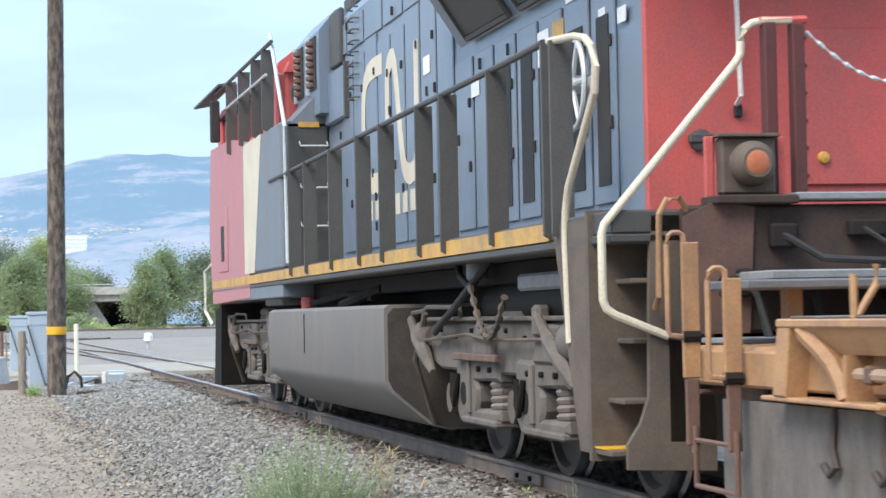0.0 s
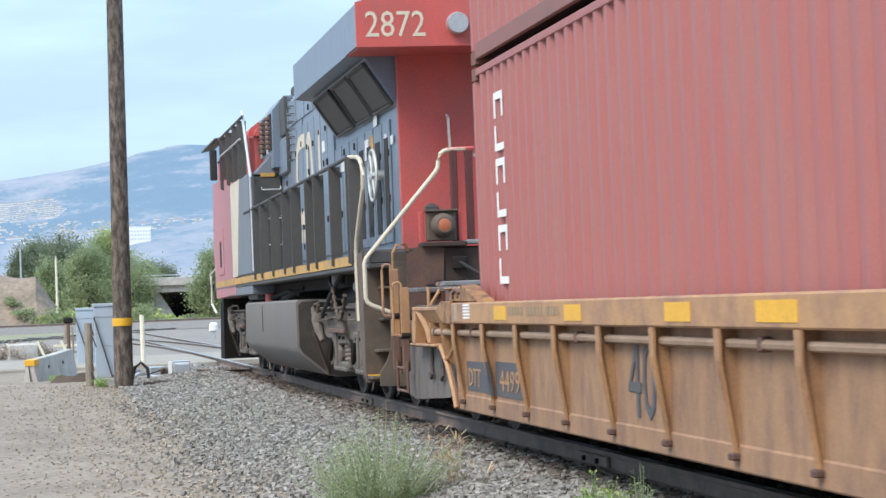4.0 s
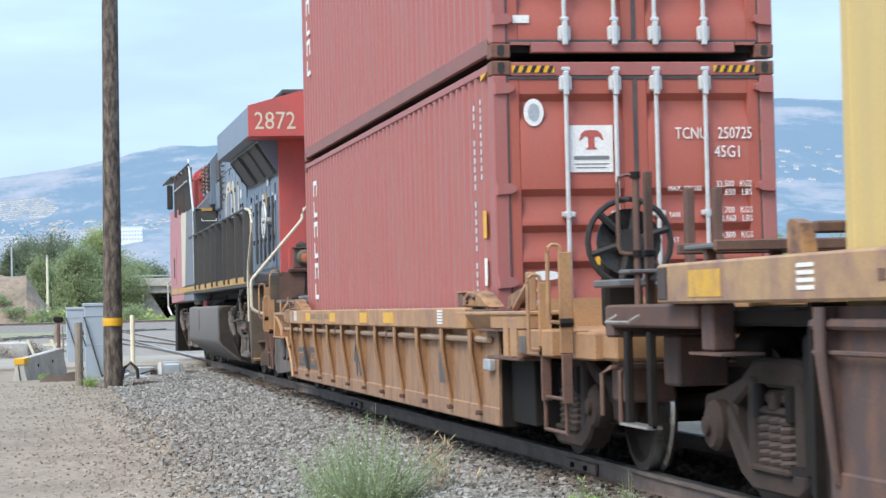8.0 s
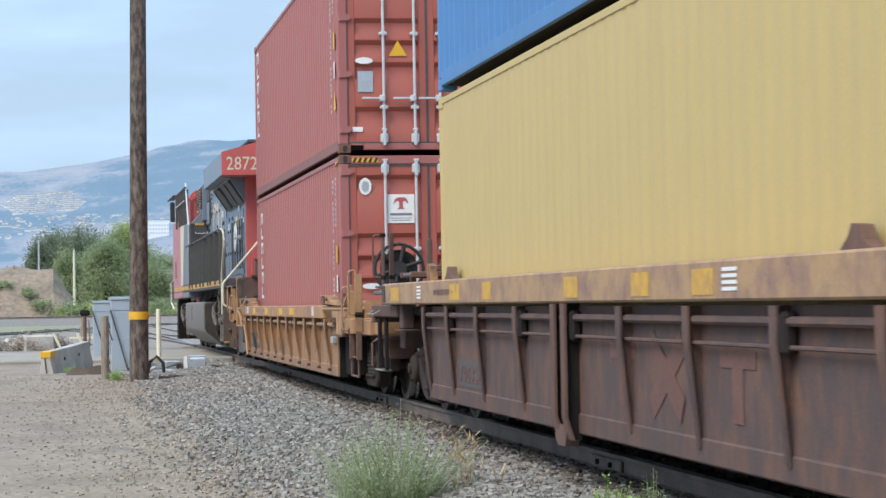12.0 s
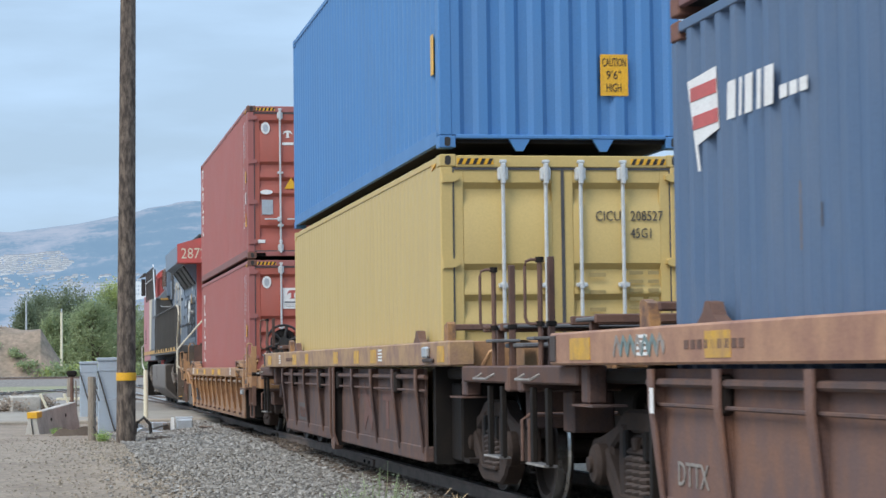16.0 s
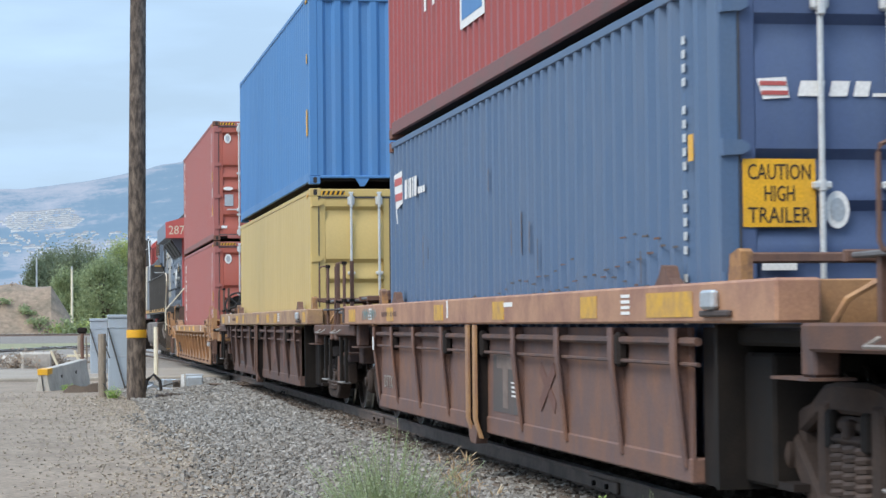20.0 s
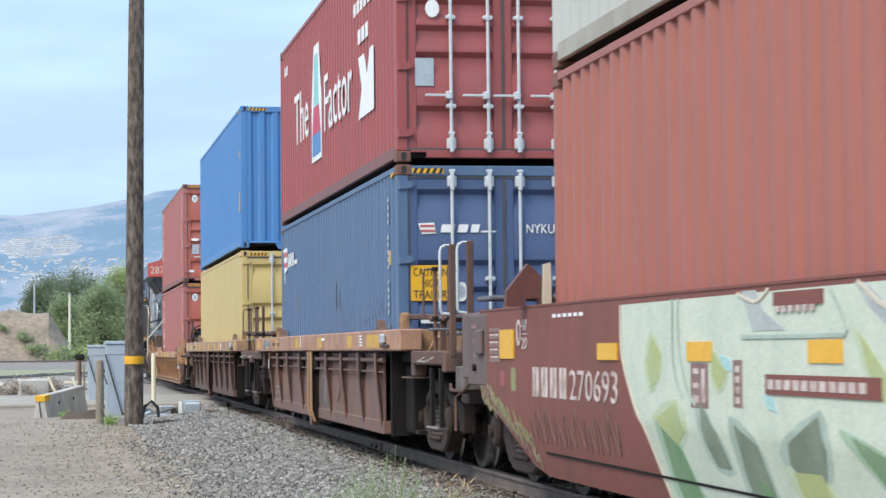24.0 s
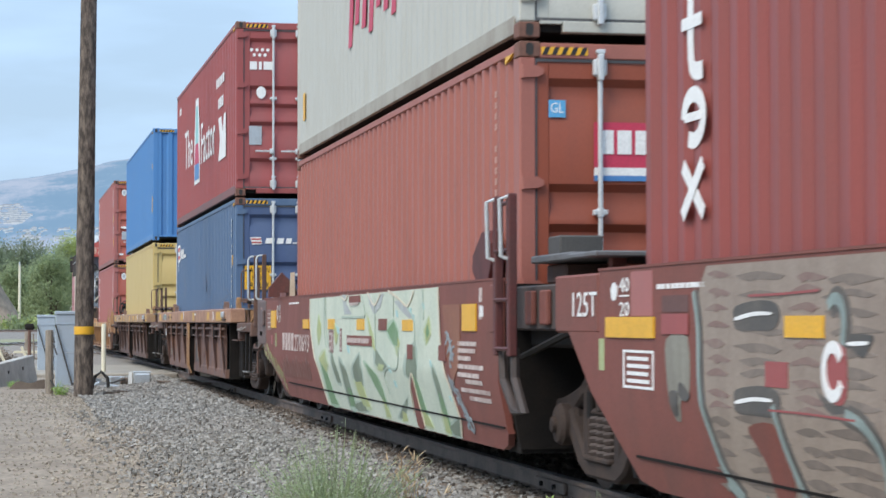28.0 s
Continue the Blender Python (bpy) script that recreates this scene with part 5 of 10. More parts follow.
    part("frame_web", Geo().box(s * 1.22, s * 1.42, 7.68, 7.72, 0.79, 0.985), y, t)
    part("frame_gusset", Geo().prism([(s * 1.22, 0.985), (s * 1.44, 0.985), (s * 1.40, 0.62), (s * 1.22, 0.58)], "y", 7.05, 7.09), y, t)
    part("frame_ledge", Geo().box(s * 1.20, s * 1.46, 7.27, 8.59, 0.768, 0.79, 0.006), M["w_sill"], t)
    part("pocket_lip", Geo().tube([(s * 1.40, 7.03, 0.66), (s * 1.40, 6.85, 0.69), (s * 1.40, 6.62, 0.78)], 0.02, 6), M["w_sill"], t)
    part("end_gusset", Geo().prism([(6.45, 0.98), (7.15, 0.98), (7.22, 0.76), (6.88, 0.56), (6.66, 0.25), (6.45, 0.25)], "x", s * 1.24, s * 1.30), M["w_worn"], t)
    part("gusset_flange", Geo().tube([(s * 1.40, 7.40, 0.775), (s * 1.40, 7.27, 0.765), (s * 1.40, 7.18, 0.735), (s * 1.40, 6.90, 0.57), (s * 1.40, 6.68, 0.36), (s * 1.40, 6.62, 0.24)], 0.026, 5), M["w_sill"], t, "worn flange edge")
    part("side_beam", Geo().box(s * 1.22, s * 1.36, 7.75, 9.7, 0.81, 0.985, 0.012), y, t)
    part("bogie_shield", Geo().prism([(9.45, 0.74), (7.26, 0.75), (7.0, 0.60), (6.85, 0.36), (7.3, 0.30), (9.1, 0.22), (9.45, 0.26)], "x", s * 1.30, s * 1.335), M["grime"], t, "grimy grey steel side plate")
    for k in (8.0, 7.45):
        part("shield_hook", Geo().tube([(s * 1.34, k, 0.76), (s * 1.36, k, 0.58), (s * 1.365, k - 0.06, 0.50), (s * 1.365, k + 0.02, 0.46), (s * 1.365, k + 0.09, 0.50)], 0.018, 6), M["grime_dark"], t, "hanging iron hook")
    part("guide_fork", Geo().tube([(s * 1.455, 7.5, 1.13), (s * 1.455, 7.5, 1.32)], 0.016, 6), M["w_sill"], t)
    part("guide_fork", Geo().tube([(s * 1.44, 7.5, 1.15), (s * 1.36, 7.5, 1.27), (s * 1.352, 7.5, 1.36)], 0.017, 6), M["w_sill"], t)
    marks(t, "grey_plate", [(6.06, 6.19, 1.01, 1.15)], "w_patch", "x-", -1.47 if s < 0 else 1.474)


def yellow_rear(t, s):
    """The same sill end, frame and bracket at the trailing end."""
    y = M["w_yellow"]
    gb = part("guide_bracket", Geo().cast([(-5.68, 1.165), (-5.68, 1.262), (-5.80, 1.292), (-6.08, 1.30), (-6.36, 1.275), (-6.60, 1.21), (-6.74, 1.165)], s * 1.30, s * 1.425, 0.02), M["w_worn"], t, "worn yellow container guide bracket")
    part("bracket_box", Geo().box(s * 1.28, s * 1.42, -5.66, -5.45, 1.10, 1.285, 0.01), M["w_rib"], gb, "rusty hollow box")
    part("box_cap", Geo().box(s * 1.27, s * 1.43, -5.68, -5.42, 1.285, 1.30, 0.006), M["w_sill"], gb, "pale worn cap")
    part("bracket_hook", Geo().tube([(s * 1.43, -6.05 + 0.15 * math.cos(k * 0.42 - 0.5), 1.225 + 0.045 * math.sin(k * 0.42 - 0.5)) for k in range(9)], 0.017, 6), M["w_rib"], gb, "curved rusty hook")
    part("top_flange", Geo().box(s * 1.20, s * 1.472, -8.25, -5.66, 1.10, 1.132, 0.008), M["w_sill"], t, "pale worn top flange")
    part("chafed_edge", Geo().box(s * 1.22, s * 1.465, -6.98, -5.70, 1.132, 1.146, 0.004), M["grime"], t)
    part("sloped_panel", Geo().prism([(s * 1.465, 1.10), (s * 1.385, 0.985), (s * 1.36, 0.985), (s * 1.42, 1.10)], "y", -6.98, -5.98), y, t)
    part("sill_web", Geo().box(s * 1.36, s * 1.462, -8.24, -6.95, 1.0, 1.10, 0.006), y, t)
    part("sill_underside", Geo().box(s * 1.22, s * 1.45, -7.45, -6.35, 0.978, 0.992), M["w_rib"], t)
    for a, b in ((-7.56, -7.42), (-7.86, -7.66)):
        part("frame_post", Geo().cast([(a, 0.79), (a, 1.08), (b, 1.08), (b, 0.79)], s * 1.34, s * 1.468, 0.008), M["w_sill"], t, "pale yellow frame post")
    part("frame_back", Geo().box(s * 1.15, s * 1.21, -8.4, -6.75, 0.78, 1.10), M["w_worn"], t)
    part("frame_stay", Geo().tube([(s * 1.38, -7.40, 0.81), (s * 1.34, -7.05, 0.97)], 0.03, 6), M["w_worn"], t)
    part("frame_ledge", Geo().box(s * 1.20, s * 1.46, -7.88, -6.80, 0.762, 0.79, 0.006), M["w_rib"], t)
    part("end_beam", Geo().box(s * 1.24, s * 1.455, -8.90, -7.88, 0.81, 1.0, 0.012), y, t)
    part("beam_plate", Geo().box(s * 1.455, s * 1.463, -8.15, -7.93, 0.825, 0.95, 0.002), M["grime"], t, "grey plate on the beam")
    part("side_beam", Geo().box(s * 1.22, s * 1.36, -9.7, -8.9, 0.80, 0.985, 0.012), y, t)
    part("end_gusset", Geo().prism([(-6.75, 0.98), (-6.40, 0.98), (-6.40, 0.25), (-6.66, 0.25), (-6.78, 0.74)], "x", s * 1.30, s * 1.36), y, t)
    part("latch_box", Geo().box(s * 1.36, s * 1.42, -6.66, -6.42, 0.66, 0.75, 0.01), M["galv"], t, "small pale box by the well end")
    # solid dark box stands in for the shade of the open cavity
    part("pocket", Geo().box(s * 1.0, s * 1.27, -7.6, -6.8, 0.26, 0.76, 0.01), M["dark"], t)
    part("guide_post", Geo().box(s * 1.30, s * 1.36, -7.86, -7.74, 1.13, 1.42, 0.01), y, t)
    part("guide_brace", Geo().tube([(s * 1.33, -7.74, 1.34), (s * 1.33, -7.25, 1.15)], 0.026, 5), M["w_sill"], t)
    part("guide_hood", Geo().prism([(-6.85, 1.24), (-7.30, 1.30), (-7.32, 1.27), (-6.95, 1.15), (-6.85, 1.15)], "x", s * 1.16, s * 1.30), M["w_worn"], t)


def yellow_car(u):
    t = thing("well_car", "faded yellow well car with upright ribs and dark number panel", "railway car", "well cars of the train")
    MOVING.append((t, u, 0.0))
    y, s_ = M["w_yellow"], M["w_sill"]
    ribbed_well(t, -6.75, 6.75, 0.985, 0.27, "w_panel", "w_yellow", [6.35 - 1.245 * k for k in range(11)], web="w_yellow")
    for s in (-1, 1):
        part("top_sill", Geo().box(s * 1.28, s * 1.47, -5.99, 6.36, 0.985, 1.165, 0.012), s_, t, "faded yellow top sill")
        part("pipe", Geo().tube([(s * 1.40, -6.6, 0.905), (s * 1.40, 7.6, 0.905)], 0.028, 8), M["w_pipe"], t)
        for k in (7.45, 5.72, 2.1, -1.7):
            part("pipe_clamp", Geo().box(s * 1.36, s * 1.435, k - 0.03, k + 0.03, 0.865, 0.945, 0.012), M["w_rib"], t)
        for a, b in ((4.08, 4.517), (1.74, 2.205), (-0.7, -0.2), (-2.4, -1.8)):
            marks(t, "reflector", [(a, b, 1.02, 1.13)], "yellow", "x-", -1.47 if s < 0 else 1.474, "yellow reflective plate")
    marks(t, "stencil_letter", [(3.93 - 0.105 * k, 4.005 - 0.105 * k, 1.06, 1.12) for k in range(16) if k % 6 != 5], "w_stencil", "x-", -1.47)
    marks(t, "data_line", [(5.51, 5.79, 1.03 + 0.026 * k, 1.047 + 0.026 * k) for k in range(5)] + [(-5.0, -4.76, 1.025 + 0.026 * k, 1.042 + 0.026 * k) for k in range(5)], "decal", "x-", -1.47)
    marks(t, "number_panel", [(3.95, 5.05, 0.40, 0.68), (5.22, 6.25, 0.41, 0.66)], "slate", "x-", -1.362, "dark number panel")
    words("DTT", 0.22, (-1.37, 6.15, 0.45), M["w_sill"], t, turn=(90, 0, -90), width=0.52, label="pale car initials")
    words("4499", 0.24, (-1.37, 4.88, 0.45), M["w_sill"], t, turn=(90, 0, -90), width=0.74, label="pale car number")
    words("40", 0.70, (-1.366, 1.02, 0.42), M["slate"], t, turn=(90, 0, -90), width=0.62, label="dark stencilled figures")
    part("rib_band", Geo().prism([(-1.449, 0.68), (-1.406, 0.40), (-1.38, 0.40), (-1.42, 0.68)], "y", 5.06, 5.15), M["slate"], t, "dark number panel crossing a rib")
    for k in range(11):
        part("rib_foot", Geo().box(-1.42, -1.372, 6.35 - 1.245 * k - 0.05, 6.35 - 1.245 * k + 0.03, 0.285, 0.325, 0.008), M["w_end"], t, "rusty bolted rib foot")
    marks(t, "dark_panel", [(-4.64, -4.25, 0.50, 0.76)], "slate", "x-", -1.362)
    for s in (-1, 1):
        yellow_front(t, s)
        yellow_rear(t, s)
    for e in (-1, 1):
        part("end_platform", Geo().box(-1.30, 1.30, e * 6.9, e * 10.0, 0.80, 1.0, 0.02), y, t)
        part("walkway", Geo().box(-1.25, 1.25, e * 9.3, e * 9.95, 1.28, 1.33, 0.01), M["grating"], t, "dark grey steel walkway grating")
        for x in (-0.9, 0.9):
            part("walkway_leg", Geo().box(x - 0.04, x + 0.04, e * 9.55, e * 9.65, 1.0, 1.28), y, t)
        part("bulkhead", Geo().prism([(-1.2, 0.98), (1.2, 0.98), (1.05, 1.22), (-1.05, 1.22)], "y", e * 6.95, e * 7.25), y, t)
        part("draft_box", Geo().box(-0.45, 0.45, e * 7.0, e * 10.2, 0.62, 0.80, 0.02), M["dark"], t)
        for sx in (-1, 1):
            xl, o = sx * 1.42, (0.45 if e > 0 else 0.0)
            st = part("end_step", Geo().tube([(xl, e * (8.57 + o), 0.60), (xl, e * (8.57 + o), 0.30), (xl, e * (9.17 + o), 0.30), (xl, e * (9.17 + o), 0.60)], 0.016, 7), M["w_rib"], t, "bent step of round bar")
            part("rung", Geo().tube([(xl, e * (8.57 + o), 0.53), (xl, e * (9.17 + o), 0.53)], 0.014, 6), M["w_rib"], st)
            for yu, zt in ((8.60 + o, 1.335), (9.21 + o, 1.53)):
                up = part("end_upright", Geo().box(xl - 0.046, xl + 0.046, e * yu - 0.014, e * yu + 0.014, 0.84, zt, 0.006), y, t, "yellow flat upright with hoop")
                part("lower_bar", Geo().box(xl - 0.036, xl + 0.036, e * yu - 0.014, e * yu + 0.014, 0.50, 0.84, 0.006), M["w_rib"], up, "rusty lower bar")
                part("hoop", grab([(xl + sx * 0.03, e * yu, zt - 0.01), (xl + sx * 0.035, e * yu, zt + 0.035), (xl + sx * 0.055, e * yu, zt + 0.05), (xl + sx * 0.09, e * yu, zt + 0.05), (xl + sx * 0.115, e * yu, zt + 0.03), (xl + sx * 0.122, e * yu, zt - 0.01), (xl + sx * 0.122, e * yu, zt - 0.44), (xl + sx * 0.11, e * yu, zt - 0.47), (xl + sx * 0.04, e * yu, zt - 0.48)], 0.014), M["w_sill"], up, "pale yellow hoop")
                part("clamp", Geo().cyl("x", (0, e * yu, zt - 0.48), 0.035, xl - 0.045, xl + 0.045, 8), M["dark"], up)
            part("end_cross_bar", Geo().tube([(sx * 1.38, e * 9.2, 0.99), (sx * 0.9, e * 9.55, 1.0)], 0.016, 6), y, t)
        part("coupler_guard", Geo().box(-1.15, -0.82, e * 9.35, e * 9.75, 0.52, 0.86, 0.02), M["w_rib"], t)
        part("pin_lifter", Geo().tube([(-1.35, e * 9.85, 0.45), (-1.35, e * 9.85, 0.72), (-1.30, e * 9.88, 0.76), (-0.45, e * 9.95, 0.76)], 0.016, 6), M["w_rib"], t, "bent uncoupling rod")
        coupler(t, e * (9.1 if e > 0 else 9.5), e, y)
        bogie(t, e * 7.9, u)
    bw = part("brake_wheel", Geo().tube([(0.30 * math.cos(a * math.pi / 12), 0, 0.30 * math.sin(a * math.pi / 12)) for a in range(24)], 0.022, 7, closed=True), M["black"], t, "black hand brake wheel", (-0.86, -8.85, 1.60))
    g = Geo().cyl("y", (0, 0, 0), 0.09, -0.05, 0.06, 14)
    for k in range(6):
        a = k * math.pi / 3 + 0.3
        g.tube([(0.07 * math.cos(a), 0, 0.07 * math.sin(a)), (0.29 * math.cos(a), 0, 0.29 * math.sin(a))], 0.028, 6)
    part("spokes", g, M["black"], bw)
    part("dish", Geo().lathe([(0.05, 0.09), (0.16, 0.075), (0.235, 0.03), (0.235, 0.015), (0.05, 0.05)], "y", (0, 0, 0), 22), M["gloss_black"], bw, "glossy black dish of the wheel")
    part("brake_housing", Geo().box(-1.0, -0.72, -8.70, -8.55, 1.0, 1.75, 0.03), M["dark"], t)
    for x in (-0.55, -0.35):
        part("end_post", Geo().box(x - 0.03, x + 0.03, -9.3, -9.22, 1.0, 1.95, 0.008), M["w_rib"], t)
    return t


# ---- rusty well cars ----
RIBS = [6.02, 4.75, 3.33, 1.72, -1.47, -2.97, -4.5, -5.93]


def rusty_car(u, tone):
    t = thing("well_car", "rusty brown well car with faded tan top sill", "railway car", "well cars of the train")
    MOVING.append((t, u, 0.0))
    ribs = RIBS
    sh = "w_rust2" if tone else "w_rust"
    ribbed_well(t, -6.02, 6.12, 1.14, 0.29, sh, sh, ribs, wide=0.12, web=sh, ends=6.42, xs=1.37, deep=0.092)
    for s in (-1, 1):
        part("top_sill", Geo().box(s * 1.24, s * 1.48, -7.82, 8.5, 1.165, 1.39, 0.014), M["w_sill3" if tone else "w_sill2"], t, "faded tan top sill with rust stains")
        for y in (-0.05, 0.27):
            part("middle_rib", Geo().prism([(s * 1.47, 1.16), (s * 1.49, 1.16), (s * 1.49, 0.36), (s * 1.44, 0.20), (s * 1.42, 0.20), (s * 1.47, 0.36)], "y", y - 0.06, y + 0.06), M["w_sill" if tone else "w_rib"], t)
            # web painted near-black for the shade between the doubled ribs
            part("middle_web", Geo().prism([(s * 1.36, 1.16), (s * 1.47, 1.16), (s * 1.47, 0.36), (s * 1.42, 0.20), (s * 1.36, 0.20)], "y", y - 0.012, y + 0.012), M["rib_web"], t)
        for z, r in ((1.06, 0.026), (0.93, 0.013)):
            part("pipe", Geo().tube([(s * 1.415, -6.3, z), (s * 1.415, 6.2, z)], r, 7), M["w_rust"], t)
        for y in (4.75, 1.62, -0.12, -2.9, -4.6):
            part("pipe_clamp", Geo().box(s * 1.372, s * 1.45, y - 0.05, y + 0.05, 0.89, 1.11, 0.02), M["rib_web"], t)
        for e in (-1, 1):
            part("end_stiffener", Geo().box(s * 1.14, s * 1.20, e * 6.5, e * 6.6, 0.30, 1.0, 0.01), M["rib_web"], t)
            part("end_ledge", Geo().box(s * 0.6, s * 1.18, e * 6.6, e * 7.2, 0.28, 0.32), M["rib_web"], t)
        for a, b in ((7.35, 7.9), (4.42, 4.86), (1.45, 1.92), (-1.28, -0.84), (-4.26, -3.82), (-6.42, -5.47)) if tone else ((7.35, 7.9), (3.92, 4.4), (2.5, 2.87), (-0.5, -0.1), (-2.3, -1.9), (-3.6, -3.2), (-7.62, -7.28)):
            marks(t, "reflector", [(a, b, 1.20, 1.345)], "refl_old", "x-", -1.48 if s < 0 else 1.484, "worn yellow reflective plate")
        part("rib_foot", Geo().prism([(-0.04, 0.30), (0.36, 0.30), (0.34, 0.20), (0.26, 0.15), (0.04, 0.15)], "x", s * 1.36, s * 1.46), M["w_rib"], t, "worn foot of the middle ribs")
        for e in (-1, 1):
            part("guide_lug", Geo().prism([(e * 5.3 - 0.24, 1.39), (e * 5.3 + 0.20, 1.39), (e * 5.3 + 0.08, 1.46), (e * 5.3 + 0.03, 1.52), (e * 5.3 - 0.06, 1.51), (e * 5.3 - 0.11, 1.44)], "x", s * 1.25, s * 1.33), M["w_rib"], t)
            part("end_girder", Geo().box(s * 1.24, s * 1.40, e * 8.05, e * 9.9, 1.025, 1.165, 0.015), M["w_end"], t)
            part("end_bracket", Geo().box(s * 1.23, s * 1.37, e * 7.86, e * 8.05, 0.90, 1.165, 0.015), M["w_rust"], t)
            part("bracket_foot", Geo().box(s * 1.18, s * 1.42, e * 7.55, e * 8.12, 0.885, 0.90), M["w_rust"], t)
            part("sill_step", Geo().tube([(s * 1.43, e * 9.05, 1.10), (s * 1.50, e * 9.05, 1.06), (s * 1.50, e * 9.55, 1.06), (s * 1.43, e * 9.55, 1.10)], 0.011, 6), M["faded"], t)
    marks(t, "stencil_letter", [(4.2 + 0.12 * k, 4.28 + 0.12 * k, 1.25, 1.30) for k in range(9)], "w_rib", "x-", -1.48)
    marks(t, "data_line", [(-5.08 if tone else -4.0, -4.88 if tone else -3.75, 1.22 + 0.035 * k, 1.24 + 0.035 * k) for k in range(4)] + [(6.0, 6.22, 1.22 + 0.035 * k, 1.24 + 0.035 * k) for k in range(4)], "decal", "x-", -1.48)
    if tone == 0:
        # faded initials as plain shapes
        for y in (-0.95, -3.35):
            marks(t, "faded_letter", [(y - 0.62, y, 0.80, 0.90), (y - 0.40, y - 0.22, 0.50, 0.80)], "ghost", "x-", -1.3720, "faded red initial")
        ribbon(t, "faded_letter", [(-1.95, 0.52), (-2.62, 0.92)], 0.17, "ghost", -1.3720)
        ribbon(t, "faded_letter", [(-1.95, 0.92), (-2.62, 0.52)], 0.17, "ghost", -1.3760)
        words("746356", 0.21, (-1.3760, 4.52, 0.46), M["ghost"], t, turn=(90, 0, -90), width=1.02, label="faded red car number")
        marks(t, "dark_patch", [(3.42, 4.62, 0.42, 0.66)], "patch", "x-", -1.3705, "dull painted patch", 0.002)
    else:
        for k in range(7):
            ribbon(t, "green_tag", [(6.75 - 0.16 * k, 1.22), (6.68 - 0.16 * k, 1.33), (6.60 - 0.16 * k, 1.24), (6.62 - 0.16 * k, 1.30)], 0.04, "teal_paint" if k % 3 else "faded", -1.482, "faded green tag", 0.003)
        marks(t, "white_scrape", [(-1.6, -0.9, 1.30, 1.335), (1.2, 1.26, 1.22, 1.38)], "decal", "x-", -1.48, depth=0.003)
        part("pale_strip", Geo().box(-1.475, -1.468, 5.92, 5.99, 0.88, 1.03), M["decal"], t)
        words("DTTX", 0.20, (-1.3760, 5.75, 0.47), M["faded"], t, turn=(90, 0, -90), width=0.58, label="faded car initials")
        marks(t, "faded_letter", [(-1.22, -0.46, 0.80, 0.90), (-0.90, -0.70, 0.48, 0.80)], "ghost_pale", "x-", -1.3720, "faded pale initial", 0.003)
        marks(t, "dark_patch", [(-1.30, -0.30, 0.44, 0.95)], "patch", "x-", -1.3705, "dull painted patch", 0.002)
        marks(t, "data_line", [(-1.28, -1.04, 0.58 + 0.035 * k, 0.595 + 0.035 * k) for k in range(4)], "decal", "x-", -1.3730, depth=0.003)
        ribbon(t, "faded_letter", [(-2.10, 0.84), (-2.58, 0.55)], 0.10, "ghost", -1.3720, "faded initial")
        ribbon(t, "faded_letter", [(-2.10, 0.55), (-2.58, 0.84)], 0.10, "ghost", -1.3760, "faded initial")
    sb = part("sill_box", Geo().box(-1.53, -1.48, -6.92, -6.70, 1.24, 1.345, 0.015), M["galv"], t, "small grey box on the sill")
    part("box_bracket", Geo().box(-1.51, -1.481, -7.14, -6.62, 1.20, 1.235, 0.008), M["grime_dark"], sb)
    for e in (-1, 1):
        # platform and end wall painted near-black for the shade beneath the platform
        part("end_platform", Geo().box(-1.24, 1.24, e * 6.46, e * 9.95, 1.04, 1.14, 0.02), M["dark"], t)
        part("end_panel", Geo().box(-1.20, 1.20, e * 6.45, e * 6.95, 0.28, 1.0, 0.02), M["dark"], t, "end wall of the well with its shade painted dark")
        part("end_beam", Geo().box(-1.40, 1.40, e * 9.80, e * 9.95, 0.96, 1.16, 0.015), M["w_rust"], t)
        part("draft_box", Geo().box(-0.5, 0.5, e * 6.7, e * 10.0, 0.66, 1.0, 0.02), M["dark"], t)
        w = 0.28 if e < 0 else 0.0
        part("walkway", Geo().box(-1.18, 1.18, e * 8.35 + w, e * 8.95, 1.475, 1.505, 0.008), M["grating"], t, "dark grey steel walkway grating")
        part("walkway_edge", Geo().box(-1.20, 1.20, e * 8.98 + w, e * 9.03 + w, 1.455, 1.52, 0.008).box(-1.20, 1.20, e * 8.28 + w, e * 8.33 + w, 1.455, 1.52, 0.008), M["w_rib"], t)
        for x in (-1.12, -0.72, 0.0, 0.9):
            part("walkway_leg", Geo().box(x - 0.03, x + 0.03, e * 8.60 + w, e * 8.66 + w, 1.14, 1.475), M["w_rib"], t)
        part("end_bulkhead", Geo().box(-1.22, 1.22, e * 7.62, e * 7.68, 1.14, 1.385, 0.008), M["w_yellow"], t, "ochre bulkhead plate between the sills")
        part("bulkhead_hose", Geo().tube([(-1.16, e * 7.76, 1.16), (-1.10, e * 7.80, 1.28), (-0.96, e * 7.82, 1.36), (-0.80, e * 7.80, 1.37)], 0.020, 6), M["w_sill"], t, "curved tan pipe")
        for side_ in (-1, 1):
            x, yy = side_ * 1.335, e * 9.40 + w
            p = part("end_upright", Geo().tube([(x, yy, 1.10), (x, yy, 1.965)], 0.021, 8), M["w_rib"], t, "rusty round upright with hoop")
            part("hoop", grab([(x, yy, 1.955), (x + side_ * 0.07, yy, 1.955), (x + side_ * 0.105, yy, 1.94), (x + side_ * 0.115, yy, 1.90), (x + side_ * 0.115, yy, 1.52), (x + side_ * 0.10, yy, 1.485), (x + side_ * 0.07, yy, 1.475), (x, yy, 1.475)], 0.0125), M["w_rib"], p)
            for zc in (1.455, 1.935):
                part("clamp", Geo().cyl("z", (x, yy, 0), 0.034, zc, zc + 0.04, 8), M["dark"], p)
